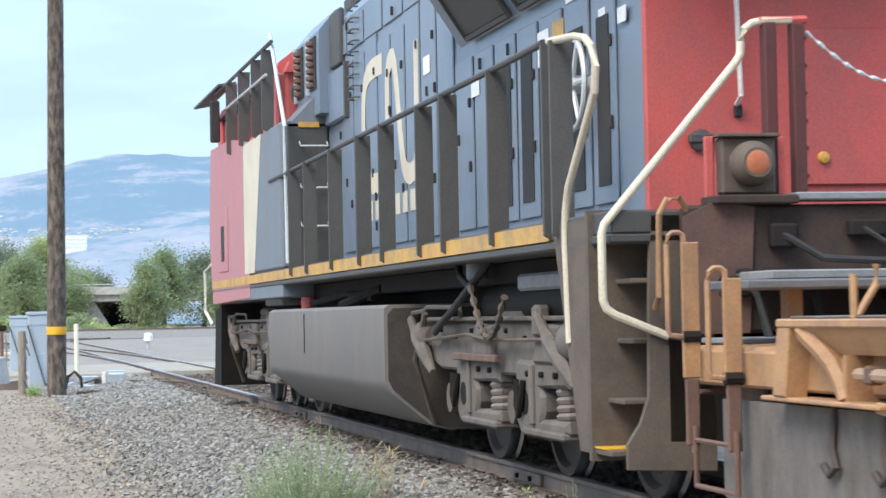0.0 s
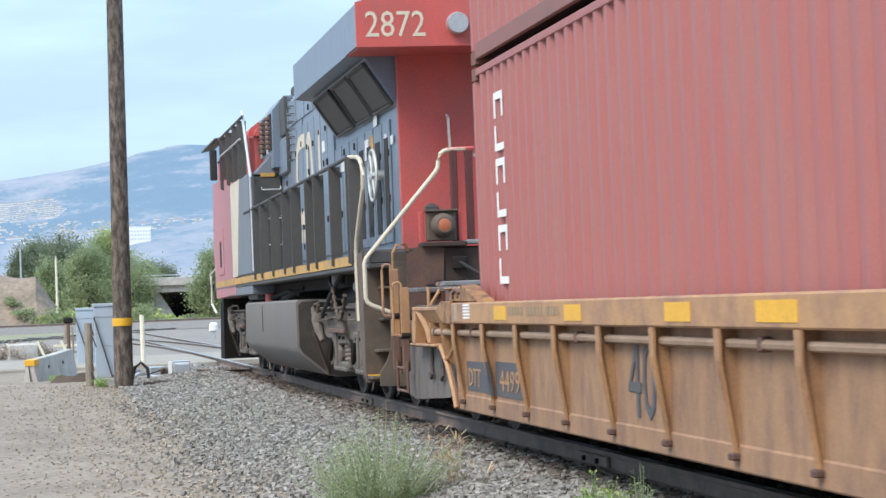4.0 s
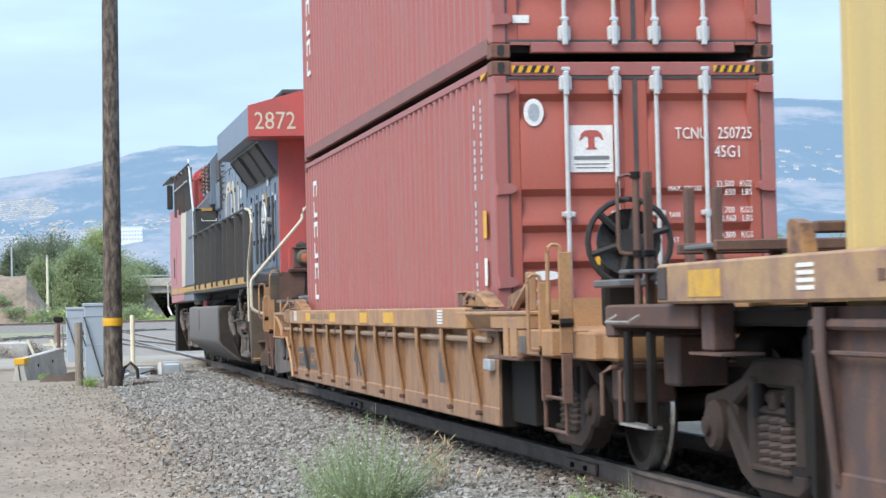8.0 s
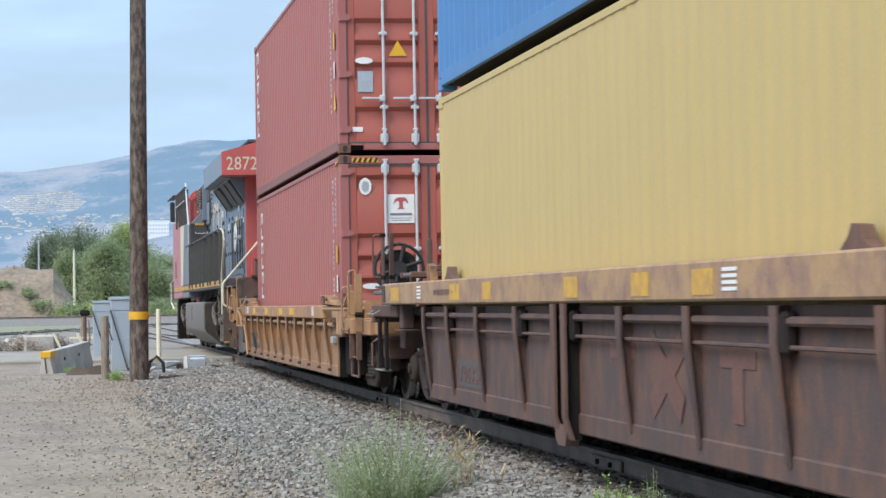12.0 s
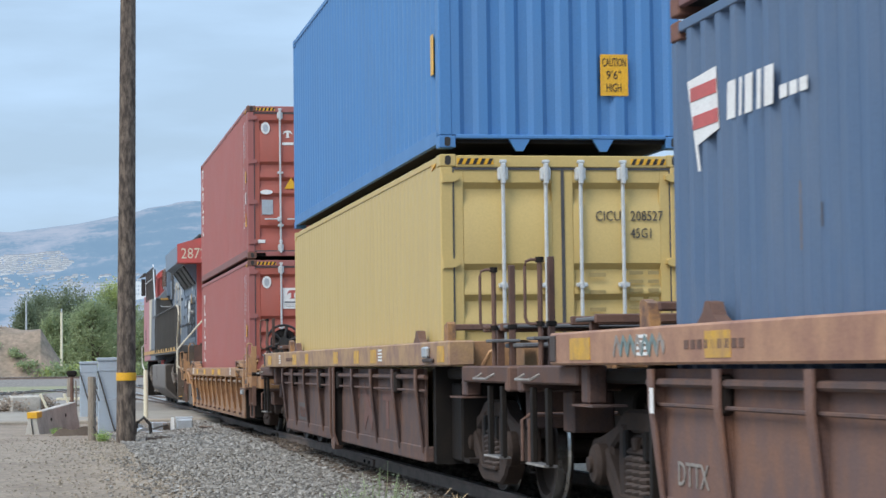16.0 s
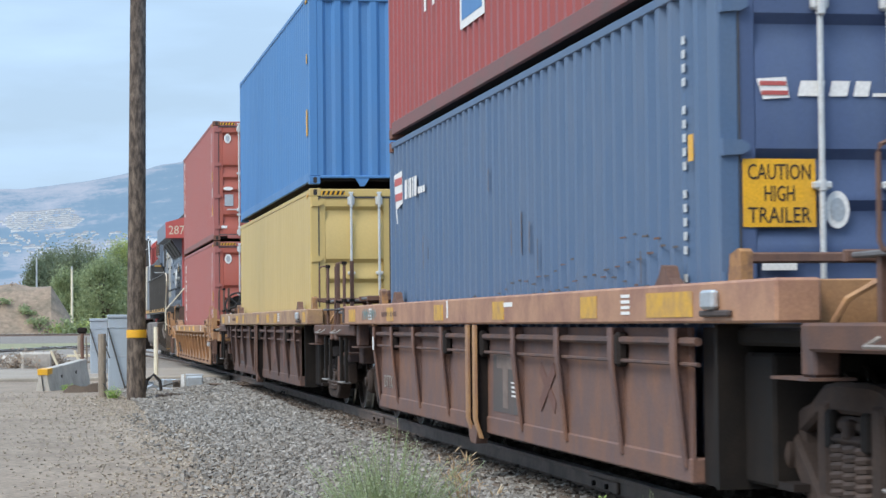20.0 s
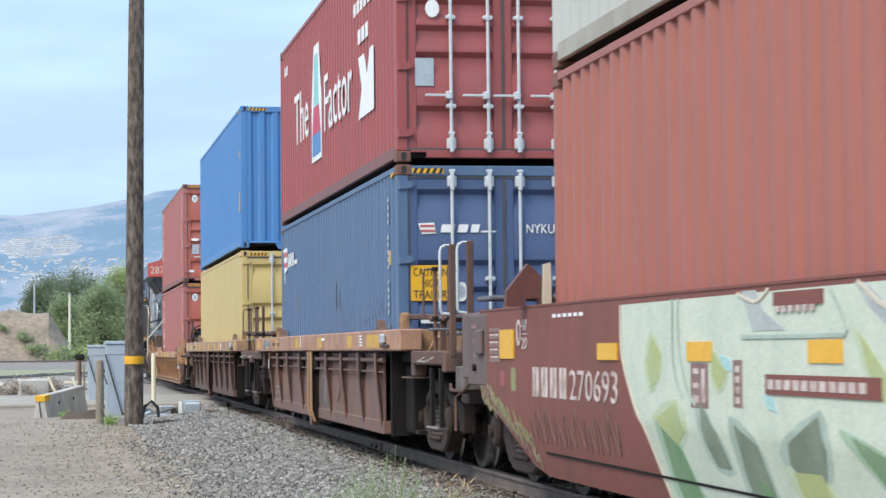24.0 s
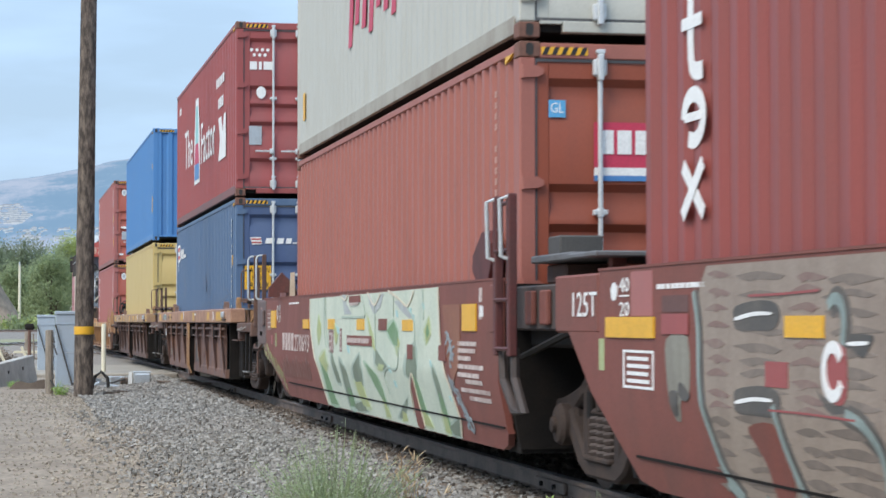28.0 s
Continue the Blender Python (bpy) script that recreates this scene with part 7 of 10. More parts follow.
        flat(t, "aqua_fleck", [(-3.69, 0.86), (-3.76, 0.85), (-3.79, 0.80), (-3.71, 0.81)], "aqua_paint", "x-", xo - 0.004)
        flat(t, "aqua_fleck", [(-2.08, 1.29), (-2.19, 1.28), (-2.22, 1.22), (-2.12, 1.23)], "aqua_paint", "x-", xo - 0.004)
        flat(t, "aqua_fleck", [(1.53, 1.14), (1.36, 1.12), (1.31, 1.05), (1.47, 1.06)], "aqua_paint", "x-", xo - 0.004)
        flat(t, "aqua_fleck", [(-3.36, 1.35), (-3.44, 1.34), (-3.47, 1.29), (-3.38, 1.30)], "aqua_paint", "x-", xo - 0.004)
        flat(t, "aqua_fleck", [(-4.35, 0.58), (-4.42, 0.58), (-4.45, 0.53), (-4.38, 0.54)], "aqua_paint", "x-", xo - 0.004)
        flat(t, "aqua_fleck", [(0.81, 0.94), (0.65, 0.92), (0.60, 0.85), (0.76, 0.87)], "aqua_paint", "x-", xo - 0.004)
        flat(t, "brick_patch", [(-4.24, 1.32), (-4.92, 1.32), (-4.93, 1.02), (-4.88, 0.82), (-4.65, 0.70), (-4.43, 0.88), (-4.29, 1.12)], "brick_paint", "x-", xo - 0.002, "orange-brown painted patch")
        for a, b, z in ((-5.54, -4.84, 1.01), (-5.50, -4.84, 0.955), (-5.34, -4.84, 0.895), (-5.78, -4.83, 0.83), (-5.64, -4.83, 0.765), (-5.72, -5.11, 0.715), (-5.94, -4.89, 0.645), (-5.92, -5.15, 0.585)):
            n = max(2, round((b - a) / 0.13))
            for k in range(n):
                marks(t, "stencil_word", [(b - (b - a) * (k + 0.88) / n, b - (b - a) * k / n, z - 0.017, z + 0.017)], "faded_white", "x-", xo - 0.003, depth=0.003)
        for cy, cz, n in ((-4.42, 1.07, 9), (-4.52, 0.70, 18)):
            for k in range(n):
                y, z = cy - 0.032 * k + rnd.uniform(-0.05, 0.05), cz - 0.022 * k + rnd.uniform(-0.03, 0.03)
                a = rnd.uniform(0, 6)
                ribbon(t, "aqua_scrawl", [(y + 0.09 * math.cos(a + j), z + 0.055 * math.sin(a * 2 + j)) for j in range(5)], 0.020, "aqua_dull", xo - 0.004 - 0.0004 * k)
        for k in range(9):
            y = 6.4 - 0.30 * k
            ribbon(t, "white_tag", [(y, 0.46), (y - 0.05, 0.66 + 0.05 * (k % 3)), (y - 0.18, 0.48), (y - 0.24, 0.70)], 0.016, "tag_faint", xo - 0.003)
        words("125T", 0.22, (-X - 0.004, -8.38, 1.215), M["decal"], t, turn=(90, 0, -90), width=0.56, label="white stencilled figures")
        el = ladder(t, -X - 0.07, -6.98, -6.56, 0.94, 2.08, M["dark_red"], 3, "end_ladder")
        for y in (-6.98, -6.56):
            part("hoop", grab([(-X - 0.09, y, 1.62), (-X - 0.14, y + 0.02, 1.64), (-X - 0.15, y + 0.02, 2.04), (-X - 0.09, y, 2.06)], 0.016), M["rod"], el, "pale grab rod")
        part("drop_step", Geo().tube([(-X - 0.05, -6.60, 0.98), (-X - 0.05, -6.66, 0.76), (-X - 0.05, -6.98, 0.56), (-X - 0.05, -7.26, 0.56), (-X - 0.05, -7.0, 0.78), (-X - 0.05, -6.98, 1.0)], 0.034, 6), M["grime_dark"], t, "bent drop step")
        for x, y in ((-1.34, 9.9), (-1.29, 9.3)):
            p = part("end_upright", Geo().box(x - 0.03, x + 0.03, y - 0.03, y + 0.03, 1.1, 2.15, 0.008), M["w_end"], t, "dark rusty upright with hoop")
            part("hoop", grab([(x - 0.02, y, 1.5), (x - 0.10, y, 1.51), (x - 0.115, y, 1.54), (x - 0.115, y, 2.08), (x - 0.10, y, 2.12), (x - 0.07, y, 2.135), (x, y, 2.14)], 0.014), M["rod"], p)
        part("walkway", Geo().box(-1.25, 1.25, -8.3, -7.6, 1.60, 1.64, 0.01), M["grating"], t, "dark grey steel walkway grating")
        part("walkway", Geo().box(-1.25, 1.25, 8.6, 9.2, 1.60, 1.64, 0.01), M["grating"], t, "dark grey steel walkway grating")
        for yy in (-7.95, 8.9):
            for x in (-1.0, 0.9):
                part("walkway_leg", Geo().box(x - 0.05, x + 0.05, yy - 0.05, yy + 0.05, 1.14, 1.60), M["w_maroon"], t)
        part("rear_grating", Geo().box(-1.22, 1.2, -7.6, -6.45, 1.60, 1.655, 0.01), M["grating"], t, "dark grey steel walkway grating")
        part("timber", Geo().box(-1.10, -0.72, -7.0, -6.45, 1.46, 1.59, 0.01), M["w_end"], t, "brown timber under the walkway")
        part("tool_box", Geo().box(-1.08, -0.76, -6.75, -6.40, 1.66, 1.80, 0.012), M["post"], t, "dark box on the walkway")
        part("wood_block", Geo().prism([(-9.2, 1.50), (-8.95, 1.50), (-9.0, 1.95), (-9.2, 1.98)], "x", -1.0, -0.8), M["cream"], t, "pale split board")
        part("coiled_hose", Geo().tube([(-0.9, -8.5, 1.55), (-0.8, -8.7, 1.78), (-0.6, -8.8, 1.62), (-0.5, -8.6, 1.5)], 0.05, 7), M["black"], t)
        part("wood_block", Geo().prism([(-1.31, 1.51), (-1.30, 1.82), (-1.25, 1.83), (-1.245, 1.51)], "y", 6.27, 6.33), M["cream"], t)
        for ys in (7.0, -5.36):
            part("corner_guide", Geo().prism([(ys - 0.30, 1.62), (ys - 0.28, 1.78), (ys - 0.16, 1.88), (ys + 0.02, 1.87), (ys + 0.34, 1.70), (ys + 0.36, 1.58), (ys + 0.2, 1.50), (ys - 0.2, 1.50)], "x", -1.34, -1.24), M["dark_red"], t, "maroon corner guide plate") if ys < 0 else part("corner_guide", Geo().prism([(-1.585, 1.50), (-1.575, 1.62), (-1.41, 1.825), (-1.235, 1.66), (-1.20, 1.50), (-1.32, 1.50), (-1.33, 1.56), (-1.43, 1.56), (-1.44, 1.50)], "y", 6.34, 6.44), M["guide_red"], t, "maroon peaked corner guide")
        # front end: panel with hinge box, stencilled lines, yellow-green spray strokes, red plate
        fp = part("end_panel", Geo().box(-X - 0.012, -X + 0.03, 7.92, 8.70, 0.87, 1.47, 0.012), M["w_grey"], t, "grey-brown end panel")
        part("hinge_box", Geo().box(-X - 0.05, -X - 0.012, 7.97, 8.22, 1.13, 1.34, 0.012), M["w_grey"], fp)
        for k in range(3):
            part("scuff", Geo().box(-X - 0.016, -X - 0.012, 8.30, 8.52 - 0.05 * k, 1.35 - 0.12 * k, 1.385 - 0.12 * k), M["tag_faint"], fp, "pale scuff mark")
        part("panel_bolt", Geo().cyl("x", (0, 8.35, 1.02), 0.03, -X - 0.04, -X - 0.01, 8), M["dark"], fp)
        for k in range(5):
            marks(t, "stencil_line", [(7.33 + 0.03 * (k % 3), 7.80, 1.318 - 0.062 * k, 1.348 - 0.062 * k)], "tag_faint", "x-", xo, "pale stencilled line as a bar")
        marks(t, "yellow_label", [(6.78, 6.95, 0.85, 1.03)], "lime_dim", "x-", xo)
        marks(t, "red_square", [(7.2, 7.38, 0.88, 1.0)], "c_maroon", "x-", xo)
        rnd = random.Random(9)
        for k in range(26):
            y, z = 8.2 - 0.07 * k, 0.92 - 0.018 * k + rnd.uniform(-0.06, 0.12)
            ribbon(t, "spray_stroke", [(y, z), (y - 0.05, z - 0.10), (y - 0.14, z - 0.06 + rnd.uniform(-0.05, 0.05)), (y - 0.20, z - 0.16)], 0.028, "lime_dim" if k % 4 else "tag_faint", xo - 0.003 - 0.0005 * (k % 3))
        rp = part("red_plate", Geo().prism([(7.50, 1.405), (8.0, 1.40), (8.03, 1.52), (7.96, 1.57), (7.54, 1.585)], "x", -1.26, -1.20), M["c_maroon_rail"], t, "dull red bent plate at the car end")
        part("pale_stripe", Geo().box(-1.266, -1.261, 7.72, 7.80, 1.43, 1.56), M["tag_faint"], rp)
        part("side_box", Geo().box(-1.30, -1.1, 9.55, 10.0, 0.80, 1.02, 0.012), M["grime"], t, "grey box at the car end")
        part("pin_lifter", Geo().tube([(-1.34, 10.02, 0.85), (-1.36, 9.9, 0.80), (-1.36, 9.3, 0.80), (-1.3, 9.2, 0.9)], 0.016, 6), M["w_end"], t, "bent uncoupling rod")
        # rear end marks
        marks(t, "white_mark", [(-5.76, -5.64, 1.22, 1.30)], "decal", "x-", xo)
        part("rear_recess", Geo().box(-X - 0.01, -X + 0.02, -6.24, -6.02, 1.10, 1.46, 0.01), M["w_maroon"], t)
        for k in range(2):
            part("beam_bracket", Geo().box(-1.34, -1.30, -6.95 - 0.42 * k, -6.75 - 0.42 * k, 1.16, 1.40, 0.01), M["w_maroon"], t)
        coupler(t, 9.6, 1, None)
    else:
        left = curvy([(4.53, 1.47), (4.66, 1.32), (4.62, 1.07), (4.62, 0.77), (4.55, 0.64), (4.45, 0.48), (4.2, 0.32), (4.05, 0.25)], 4)
        flat(t, "painted_field", left + [(-4.0, 0.25), (-5.0, 0.8), (-4.4, 1.47)], "silver_paint", "x-", xo, "silver-brown spray-painted field")
        flat(t, "pale_tag", curvy([(5.22, 1.09), (4.86, 1.10), (4.83, 0.81), (4.97, 0.76), (5.03, 0.65), (5.14, 0.68), (5.22, 0.89)], 3, True), "silver_green", "x-", xo, "grey-green painted tag")
        flat(t, "dark_fleck", curvy([(5.17, 0.80), (5.02, 0.80), (5.05, 0.68), (5.14, 0.69)], 3, True), "ink", "x-", xo - 0.003)
        flat(t, "dark_fleck", curvy([(4.98, 0.86), (4.82, 0.80), (4.88, 0.76), (5.0, 0.79)], 3, True), "ink", "x-", xo - 0.003)
        marks(t, "brown_square", [(4.83, 5.30, 1.115, 1.225), (3.36, 3.66, 0.875, 0.995)], "c_maroon", "x-", xo - 0.004)
        marks(t, "dark_square", [(4.83, 5.30, 1.235, 1.325)], "w_maroon_old", "x-", xo)
        marks(t, "faded_square", [(5.48, 5.90, 1.215, 1.47)], "c_red", "x-", xo, "patch of newer pink-red paint", 0.003)
        wide = [(3.94, 0.67), (3.59, 0.70), (3.48, 0.57), (3.44, 0.43), (3.52, 0.30), (3.68, 0.27), (3.76, 0.48), (3.87, 0.58)]
        flat(t, "brown_wedge", curvy(wide, 3, True), "w_maroon", "x-", xo - 0.004, "bare maroon wedge")
        rnd = random.Random(28)
        for y0 in (0.0, -3.9, -7.4):
            # dark rounded strokes with a white highlight, grey-green outlines
            for zz in (1.21, 0.80):
                flat(t, "dark_stroke", [(p + y0, q) for p, q in curvy([(4.07, zz + 0.05), (3.75, zz + 0.075), (3.52, zz + 0.06), (3.46, zz), (3.55, zz - 0.065), (3.80, zz - 0.07), (4.07, zz - 0.065), (4.11, zz)], 3, True)], "ink", "x-", xo - 0.003, "dark painted stroke")
                flat(t, "highlight", [(p + y0, q) for p, q in curvy([(4.07, zz - 0.005), (3.82, zz + 0.02), (3.60, zz + 0.018), (3.58, zz + 0.004), (3.82, zz), (4.06, zz - 0.022)], 3, True)], "decal", "x-", xo - 0.006, "white painted highlight")
            for pts, w in (([(4.74, 1.34), (4.67, 1.15), (4.66, 0.90), (4.62, 0.74), (4.52, 0.55), (4.42, 0.41), (4.2, 0.30)], 0.075), ([(3.56, 0.79), (3.50, 0.63), (3.42, 0.49), (3.30, 0.34)], 0.075), ([(2.86, 1.25), (2.79, 1.285), (2.71, 1.26), (2.68, 1.18), (2.70, 1.08)], 0.085), ([(2.67, 0.785), (2.49, 0.745), (2.36, 0.66), (2.32, 0.55), (2.34, 0.46)], 0.075), ([(4.42, 0.36), (4.22, 0.29), (3.95, 0.27), (3.85, 0.33)], 0.05)):
                if y0 or w > 0:
                    ribbon(t, "teal_shade", [(p + y0 - 0.025, q - 0.004) for p, q in pts], w * 1.35, "ink", xo - 0.0025, "dark painted shade")
                    ribbon(t, "teal_outline", [(p + y0, q) for p, q in pts], w * 0.62, "teal_pale", xo - 0.005, "grey-green painted outline")
            flat(t, "dark_stroke", [(p + y0, q) for p, q in curvy([(2.68, 1.12), (2.37, 1.125), (2.42, 1.06), (2.50, 1.03)], 3, True)], "ink", "x-", xo - 0.003)
            flat(t, "highlight", [(p + y0, q) for p, q in curvy([(2.63, 1.095), (2.43, 1.10), (2.43, 1.085), (2.62, 1.08)], 3, True)], "decal", "x-", xo - 0.006)
            flat(t, "dark_stroke", [(p + y0, q) for p, q in curvy([(3.02, 0.90), (2.93, 0.85), (2.67, 0.835), (2.54, 0.78), (2.34, 0.70), (2.28, 0.52), (2.40, 0.62), (2.62, 0.72), (2.90, 0.80)], 3, True)], "ink", "x-", xo - 0.002)
            # wavy brown bands of the under paint showing through
            for column, (ya, yb) in enumerate(((4.55, 4.20), (4.08, 3.40), (3.30, 2.92), (2.90, 2.30), (2.2, 1.5), (1.4, 0.9))):
                z = 1.43 - 0.02 * column
                while z > 0.30:
                    dy, dz = rnd.uniform(-0.06, 0.06), rnd.uniform(-0.012, 0.012)
                    pts = [(ya + y0 + dy, z), ((ya + yb) / 2 + y0, z + 0.022 + dz), (yb + y0 + dy, z - 0.006 + dz)]
                    up = curvy(pts, 3)
                    lo = [(p, q - rnd.uniform(0.026, 0.055) * math.sin(math.pi * (i + 0.15) / (len(up) - 0.7))) for i, (p, q) in enumerate(up)]
                    flat(t, "brown_band", up + lo[::-1], "under_red" if column % 2 == 0 and z > 0.75 else "under_brown", "x-", xo - 0.0036 - 0.0002 * column, depth=0.002)
                    z -= rnd.uniform(0.060, 0.095)
        ribbon(t, "red_line", [(3.61, 0.765), (3.1, 0.768), (2.56, 0.762)], 0.010, "c_maroon", xo - 0.0075, depth=0.002)
        ribbon(t, "red_line", [(3.88, 1.308), (3.4, 1.312), (2.97, 1.322)], 0.012, "c_maroon", xo - 0.0075, depth=0.002)
        ring = [(2.80 + 0.105 * math.cos(k * 0.35 + 0.55), 0.965 + 0.108 * math.sin(k * 0.35 + 0.55)) for k in range(16)]
        flat(t, "letter_ground", curvy([(2.66, 0.85), (2.66, 1.06), (2.80, 1.08), (2.93, 0.96), (2.80, 0.83)], 3, True), "c_maroon", "x-", xo - 0.007, depth=0.002)
        ribbon(t, "letter_ring", [(5.60 - p, q) for p, q in ring], 0.055, "decal", xo - 0.009, "white letter c")
        marks(t, "placard_frame", [(5.465, 6.065, 0.80, 0.815), (5.465, 6.065, 1.005, 1.02), (5.465, 5.49, 0.815, 1.005), (6.04, 6.065, 0.815, 1.005)], "decal", "x-", xo, "white frame round a stencil")
        marks(t, "stencil_line", [(5.55 + 0.02 * (k % 2), 5.98, 0.832 + 0.043 * k, 0.854 + 0.043 * k) for k in range(4)], "decal", "x-", xo)
        marks(t, "yellow_label", [(6.47, 6.58, 0.89, 1.08)], "olive_paint", "x-", xo)
        marks(t, "white_mark", [(5.94, 6.14, 1.328, 1.338)], "decal", "x-", xo)
        marks(t, "small_word", [(4.57 + 0.085 * k, 4.57 + 0.085 * k + rnd.uniform(0.05, 0.075), 1.362, 1.39) for k in range(10)], "decal", "x-", xo)
        words("40", 0.12, (xo - 0.004, 6.13, 1.355), M["decal"], t, turn=(90, 0, -90), width=0.2, label="white stencilled figures")
        words("20", 0.12, (xo - 0.004, 6.13, 1.215), M["decal"], t, turn=(90, 0, -90), width=0.2, label="white stencilled figures")
        part("round_mark", Geo().prism([(6.25 + 0.07 * math.cos(a * 0.52), 1.36 + 0.055 * math.sin(a * 0.52)) for a in range(12)], "x", xo - 0.004, xo), M["decal"], t)
    fold(t, X)
    bogie(t, -7.80, u)
    if first:
        bogie(t, 8.1, u)
    return t


yellow_car(U1)
rusty_car(U2, 0)
rusty_car(U3, 1)
slab_car(U4, True)
slab_car(U5, False)

# ---- locomotive ----
UL = 12.98
loco = thing("locomotive", "dusty black, red and cream diesel locomotive", "locomotive")
MOVING.append((loco, UL, 0.0))
HX = 0.95      # half width of the hood
part("platform", Geo().box(-1.50, 1.50, -2.2, 18.9, 1.565, 1.62, 0.012), M["post"], loco)
part("platform_beam", Geo().box(-1.12, 1.12, -2.15, 18.6, 1.40, 1.565, 0.012), M["dark"], loco)
part("deck", Geo().box(-1.49, 1.49, -2.2, 18.9, 1.62, 1.75, 0.01), M["post"], loco)
for s in (-1, 1):
    part("edge_stripe", Geo().box(s * 1.49, s * 1.504, -0.9, 18.4, 1.625, 1.735), M["stripe"], loco, "worn yellow edge stripe")
part("underframe", Geo().box(-0.75, 0.75, -2.15, 18.5, 1.05, 1.44, 0.03), M["dark"], loco)
# hood with chamfered roof
part("hood", Geo().prism([(-HX, 1.75), (-HX, 4.45), (-HX + 0.22, 4.70), (HX - 0.22, 4.70), (HX, 4.45), (HX, 1.75)], "y", -1.15, 11.2), M["hood"], loco, "dark slate hood with doors")
rnd = random.Random(11)
yy = -0.65
for w in (0.55, 0.62, 0.62, 0.6, 0.66, 0.66, 0.66, 0.66, 0.66, 0.66, 0.66, 0.66, 0.66, 0.66, 0.66):
    z1 = 3.30 if yy < 3.6 else rnd.choice((3.95, 4.05))
    d = part("hood_door", Geo().box(-HX - 0.022, -HX, yy + 0.02, yy + w - 0.02, 1.88, z1, 0.008), M["hood"], loco, "dark hood door")
    part("latch", Geo().box(-HX - 0.045, -HX - 0.02, yy + 0.07, yy + 0.105, 2.35, 2.44, 0.008), M["black"], d)
    part("latch", Geo().box(-HX - 0.045, -HX - 0.02, yy + 0.07, yy + 0.105, z1 - 0.42, z1 - 0.34, 0.008), M["black"], d)
    if yy < 2.2:
        part("louvre", Geo().box(-HX - 0.03, -HX - 0.018, yy + 0.14, yy + w - 0.14, 2.0, 3.1), M["black"], d, "dark louvred opening")
    yy += w + 0.05
for k in range(6):
    a = 4.2 + 1.05 * k
    part("upper_door", Geo().box(-HX - 0.018, -HX, a, a + 0.95, 4.06, 4.40, 0.008), M["hood"], loco)
# radiator wings
for s in (-1, 1):
    w = [(s * HX, 3.42), (s * 1.30, 3.95), (s * 1.52, 3.97), (s * 1.52, 4.44), (s * 0.70, 4.66), (s * 0.2, 4.66), (s * 0.2, 3.42)]
    part("radiator_wing", Geo().prism(w, "y", -1.15, 3.85), M["hood"], loco, "flared radiator wing")
    part("wing_overhang", Geo().prism([(s * 0.2, 3.98), (s * 1.52, 3.98), (s * 1.52, 4.44), (s * 0.70, 4.66), (s * 0.2, 4.66)], "y", -2.045, -1.155), M["hood"], loco)
    for a, b in ((-1.0, 0.25), (0.4, 1.65), (2.0, 3.4)):
        dx, dz = s * (1.30 - HX), 0.53
        p0 = Vector((s * HX, 0, 3.42))
        g = Geo()
        for t0, t1, o in ((0.12, 0.90, 0.03),):
            q = [(p0.x + dx * t0 + s * o * 0.8, p0.z + dz * t0 - o * 0.55), (p0.x + dx * t1 + s * o * 0.8, p0.z + dz * t1 - o * 0.55), (p0.x + dx * t1, p0.z + dz * t1 + 0.02), (p0.x + dx * t0, p0.z + dz * t0 + 0.02)]
            g.prism(q, "y", a, b)
        part("radiator_screen", g, M["post"], loco, "dark radiator screen")
        part("screen_frame", Geo().tube([(p0.x + dx * 0.08 + s * 0.02, a, p0.z + dz * 0.08 - 0.02), (p0.x + dx * 0.94 + s * 0.02, a, p0.z + dz * 0.94 - 0.02), (p0.x + dx * 0.94 + s * 0.02, b, p0.z + dz * 0.94 - 0.02), (p0.x + dx * 0.08 + s * 0.02, b, p0.z + dz * 0.08 - 0.02)], 0.03, 5, closed=True), M["post"], loco)
part("wing_end", Geo().prism([(-1.53, 3.96), (-1.53, 4.45), (-0.7, 4.68), (0.7, 4.68), (1.53, 4.45), (1.53, 3.96)], "y", -2.10, -2.045), M["loco_red"], loco, "red end panel with the road number")
part("wing_soffit", Geo().box(-1.5, 1.5, -2.04, -1.16, 3.965, 3.978), M["loco_red"], loco)
words("2872", 0.40, (-1.43, -2.103, 4.07), M["cream"], loco, width=0.66, label="cream road number")
words("2872", 0.40, (0.77, -2.103, 4.07), M["cream"], loco, width=0.66, label="cream road number")
part("number_lamp", Geo().lathe([(0.11, -2.20), (0.12, -2.17), (0.12, -2.1)], "y", (-0.42, 0, 4.20), 16).lathe([(0.11, -2.20), (0.12, -2.17), (0.12, -2.1)], "y", (-0.10, 0, 4.20), 16), M["galv"], loco, "round headlight pair")
part("roof_fan_deck", Geo().box(-0.95, 0.95, -1.8, 3.6, 4.66, 4.74, 0.02), M["post"], loco)
part("exhaust_stack", Geo().box(-0.4, 0.4, 6.2, 7.4, 4.70, 4.84, 0.04), M["post"], loco)
for y in (8.4, 9.6, 10.3):
    part("roof_box", Geo().box(-0.75, -0.2, y, y + 0.5, 4.68, 4.86, 0.03), M["post"], loco)
# rear wall, red
part("rear_wall", Geo().box(-HX - 0.01, HX + 0.01, -1.22, -1.15, 1.75, 3.98, 0.01), M["loco_red"], loco, "red rear hood wall")
lb = part("light_box", Geo().box(-0.04, 0.35, -1.27, -1.22, 3.45, 3.72, 0.02), M["loco_red"], loco, "recessed red light box")
part("lamp_lens", Geo().lathe([(0.02, -1.30), (0.07, -1.29), (0.085, -1.27)], "y", (0.15, 0, 3.59), 16), M["cream"], lb)
part("lamp_ring", Geo().tube([(0.15 + 0.09 * math.cos(k * math.pi / 9), -1.28, 3.59 + 0.09 * math.sin(k * math.pi / 9)) for k in range(18)], 0.012, 5, closed=True), M["post"], lb)
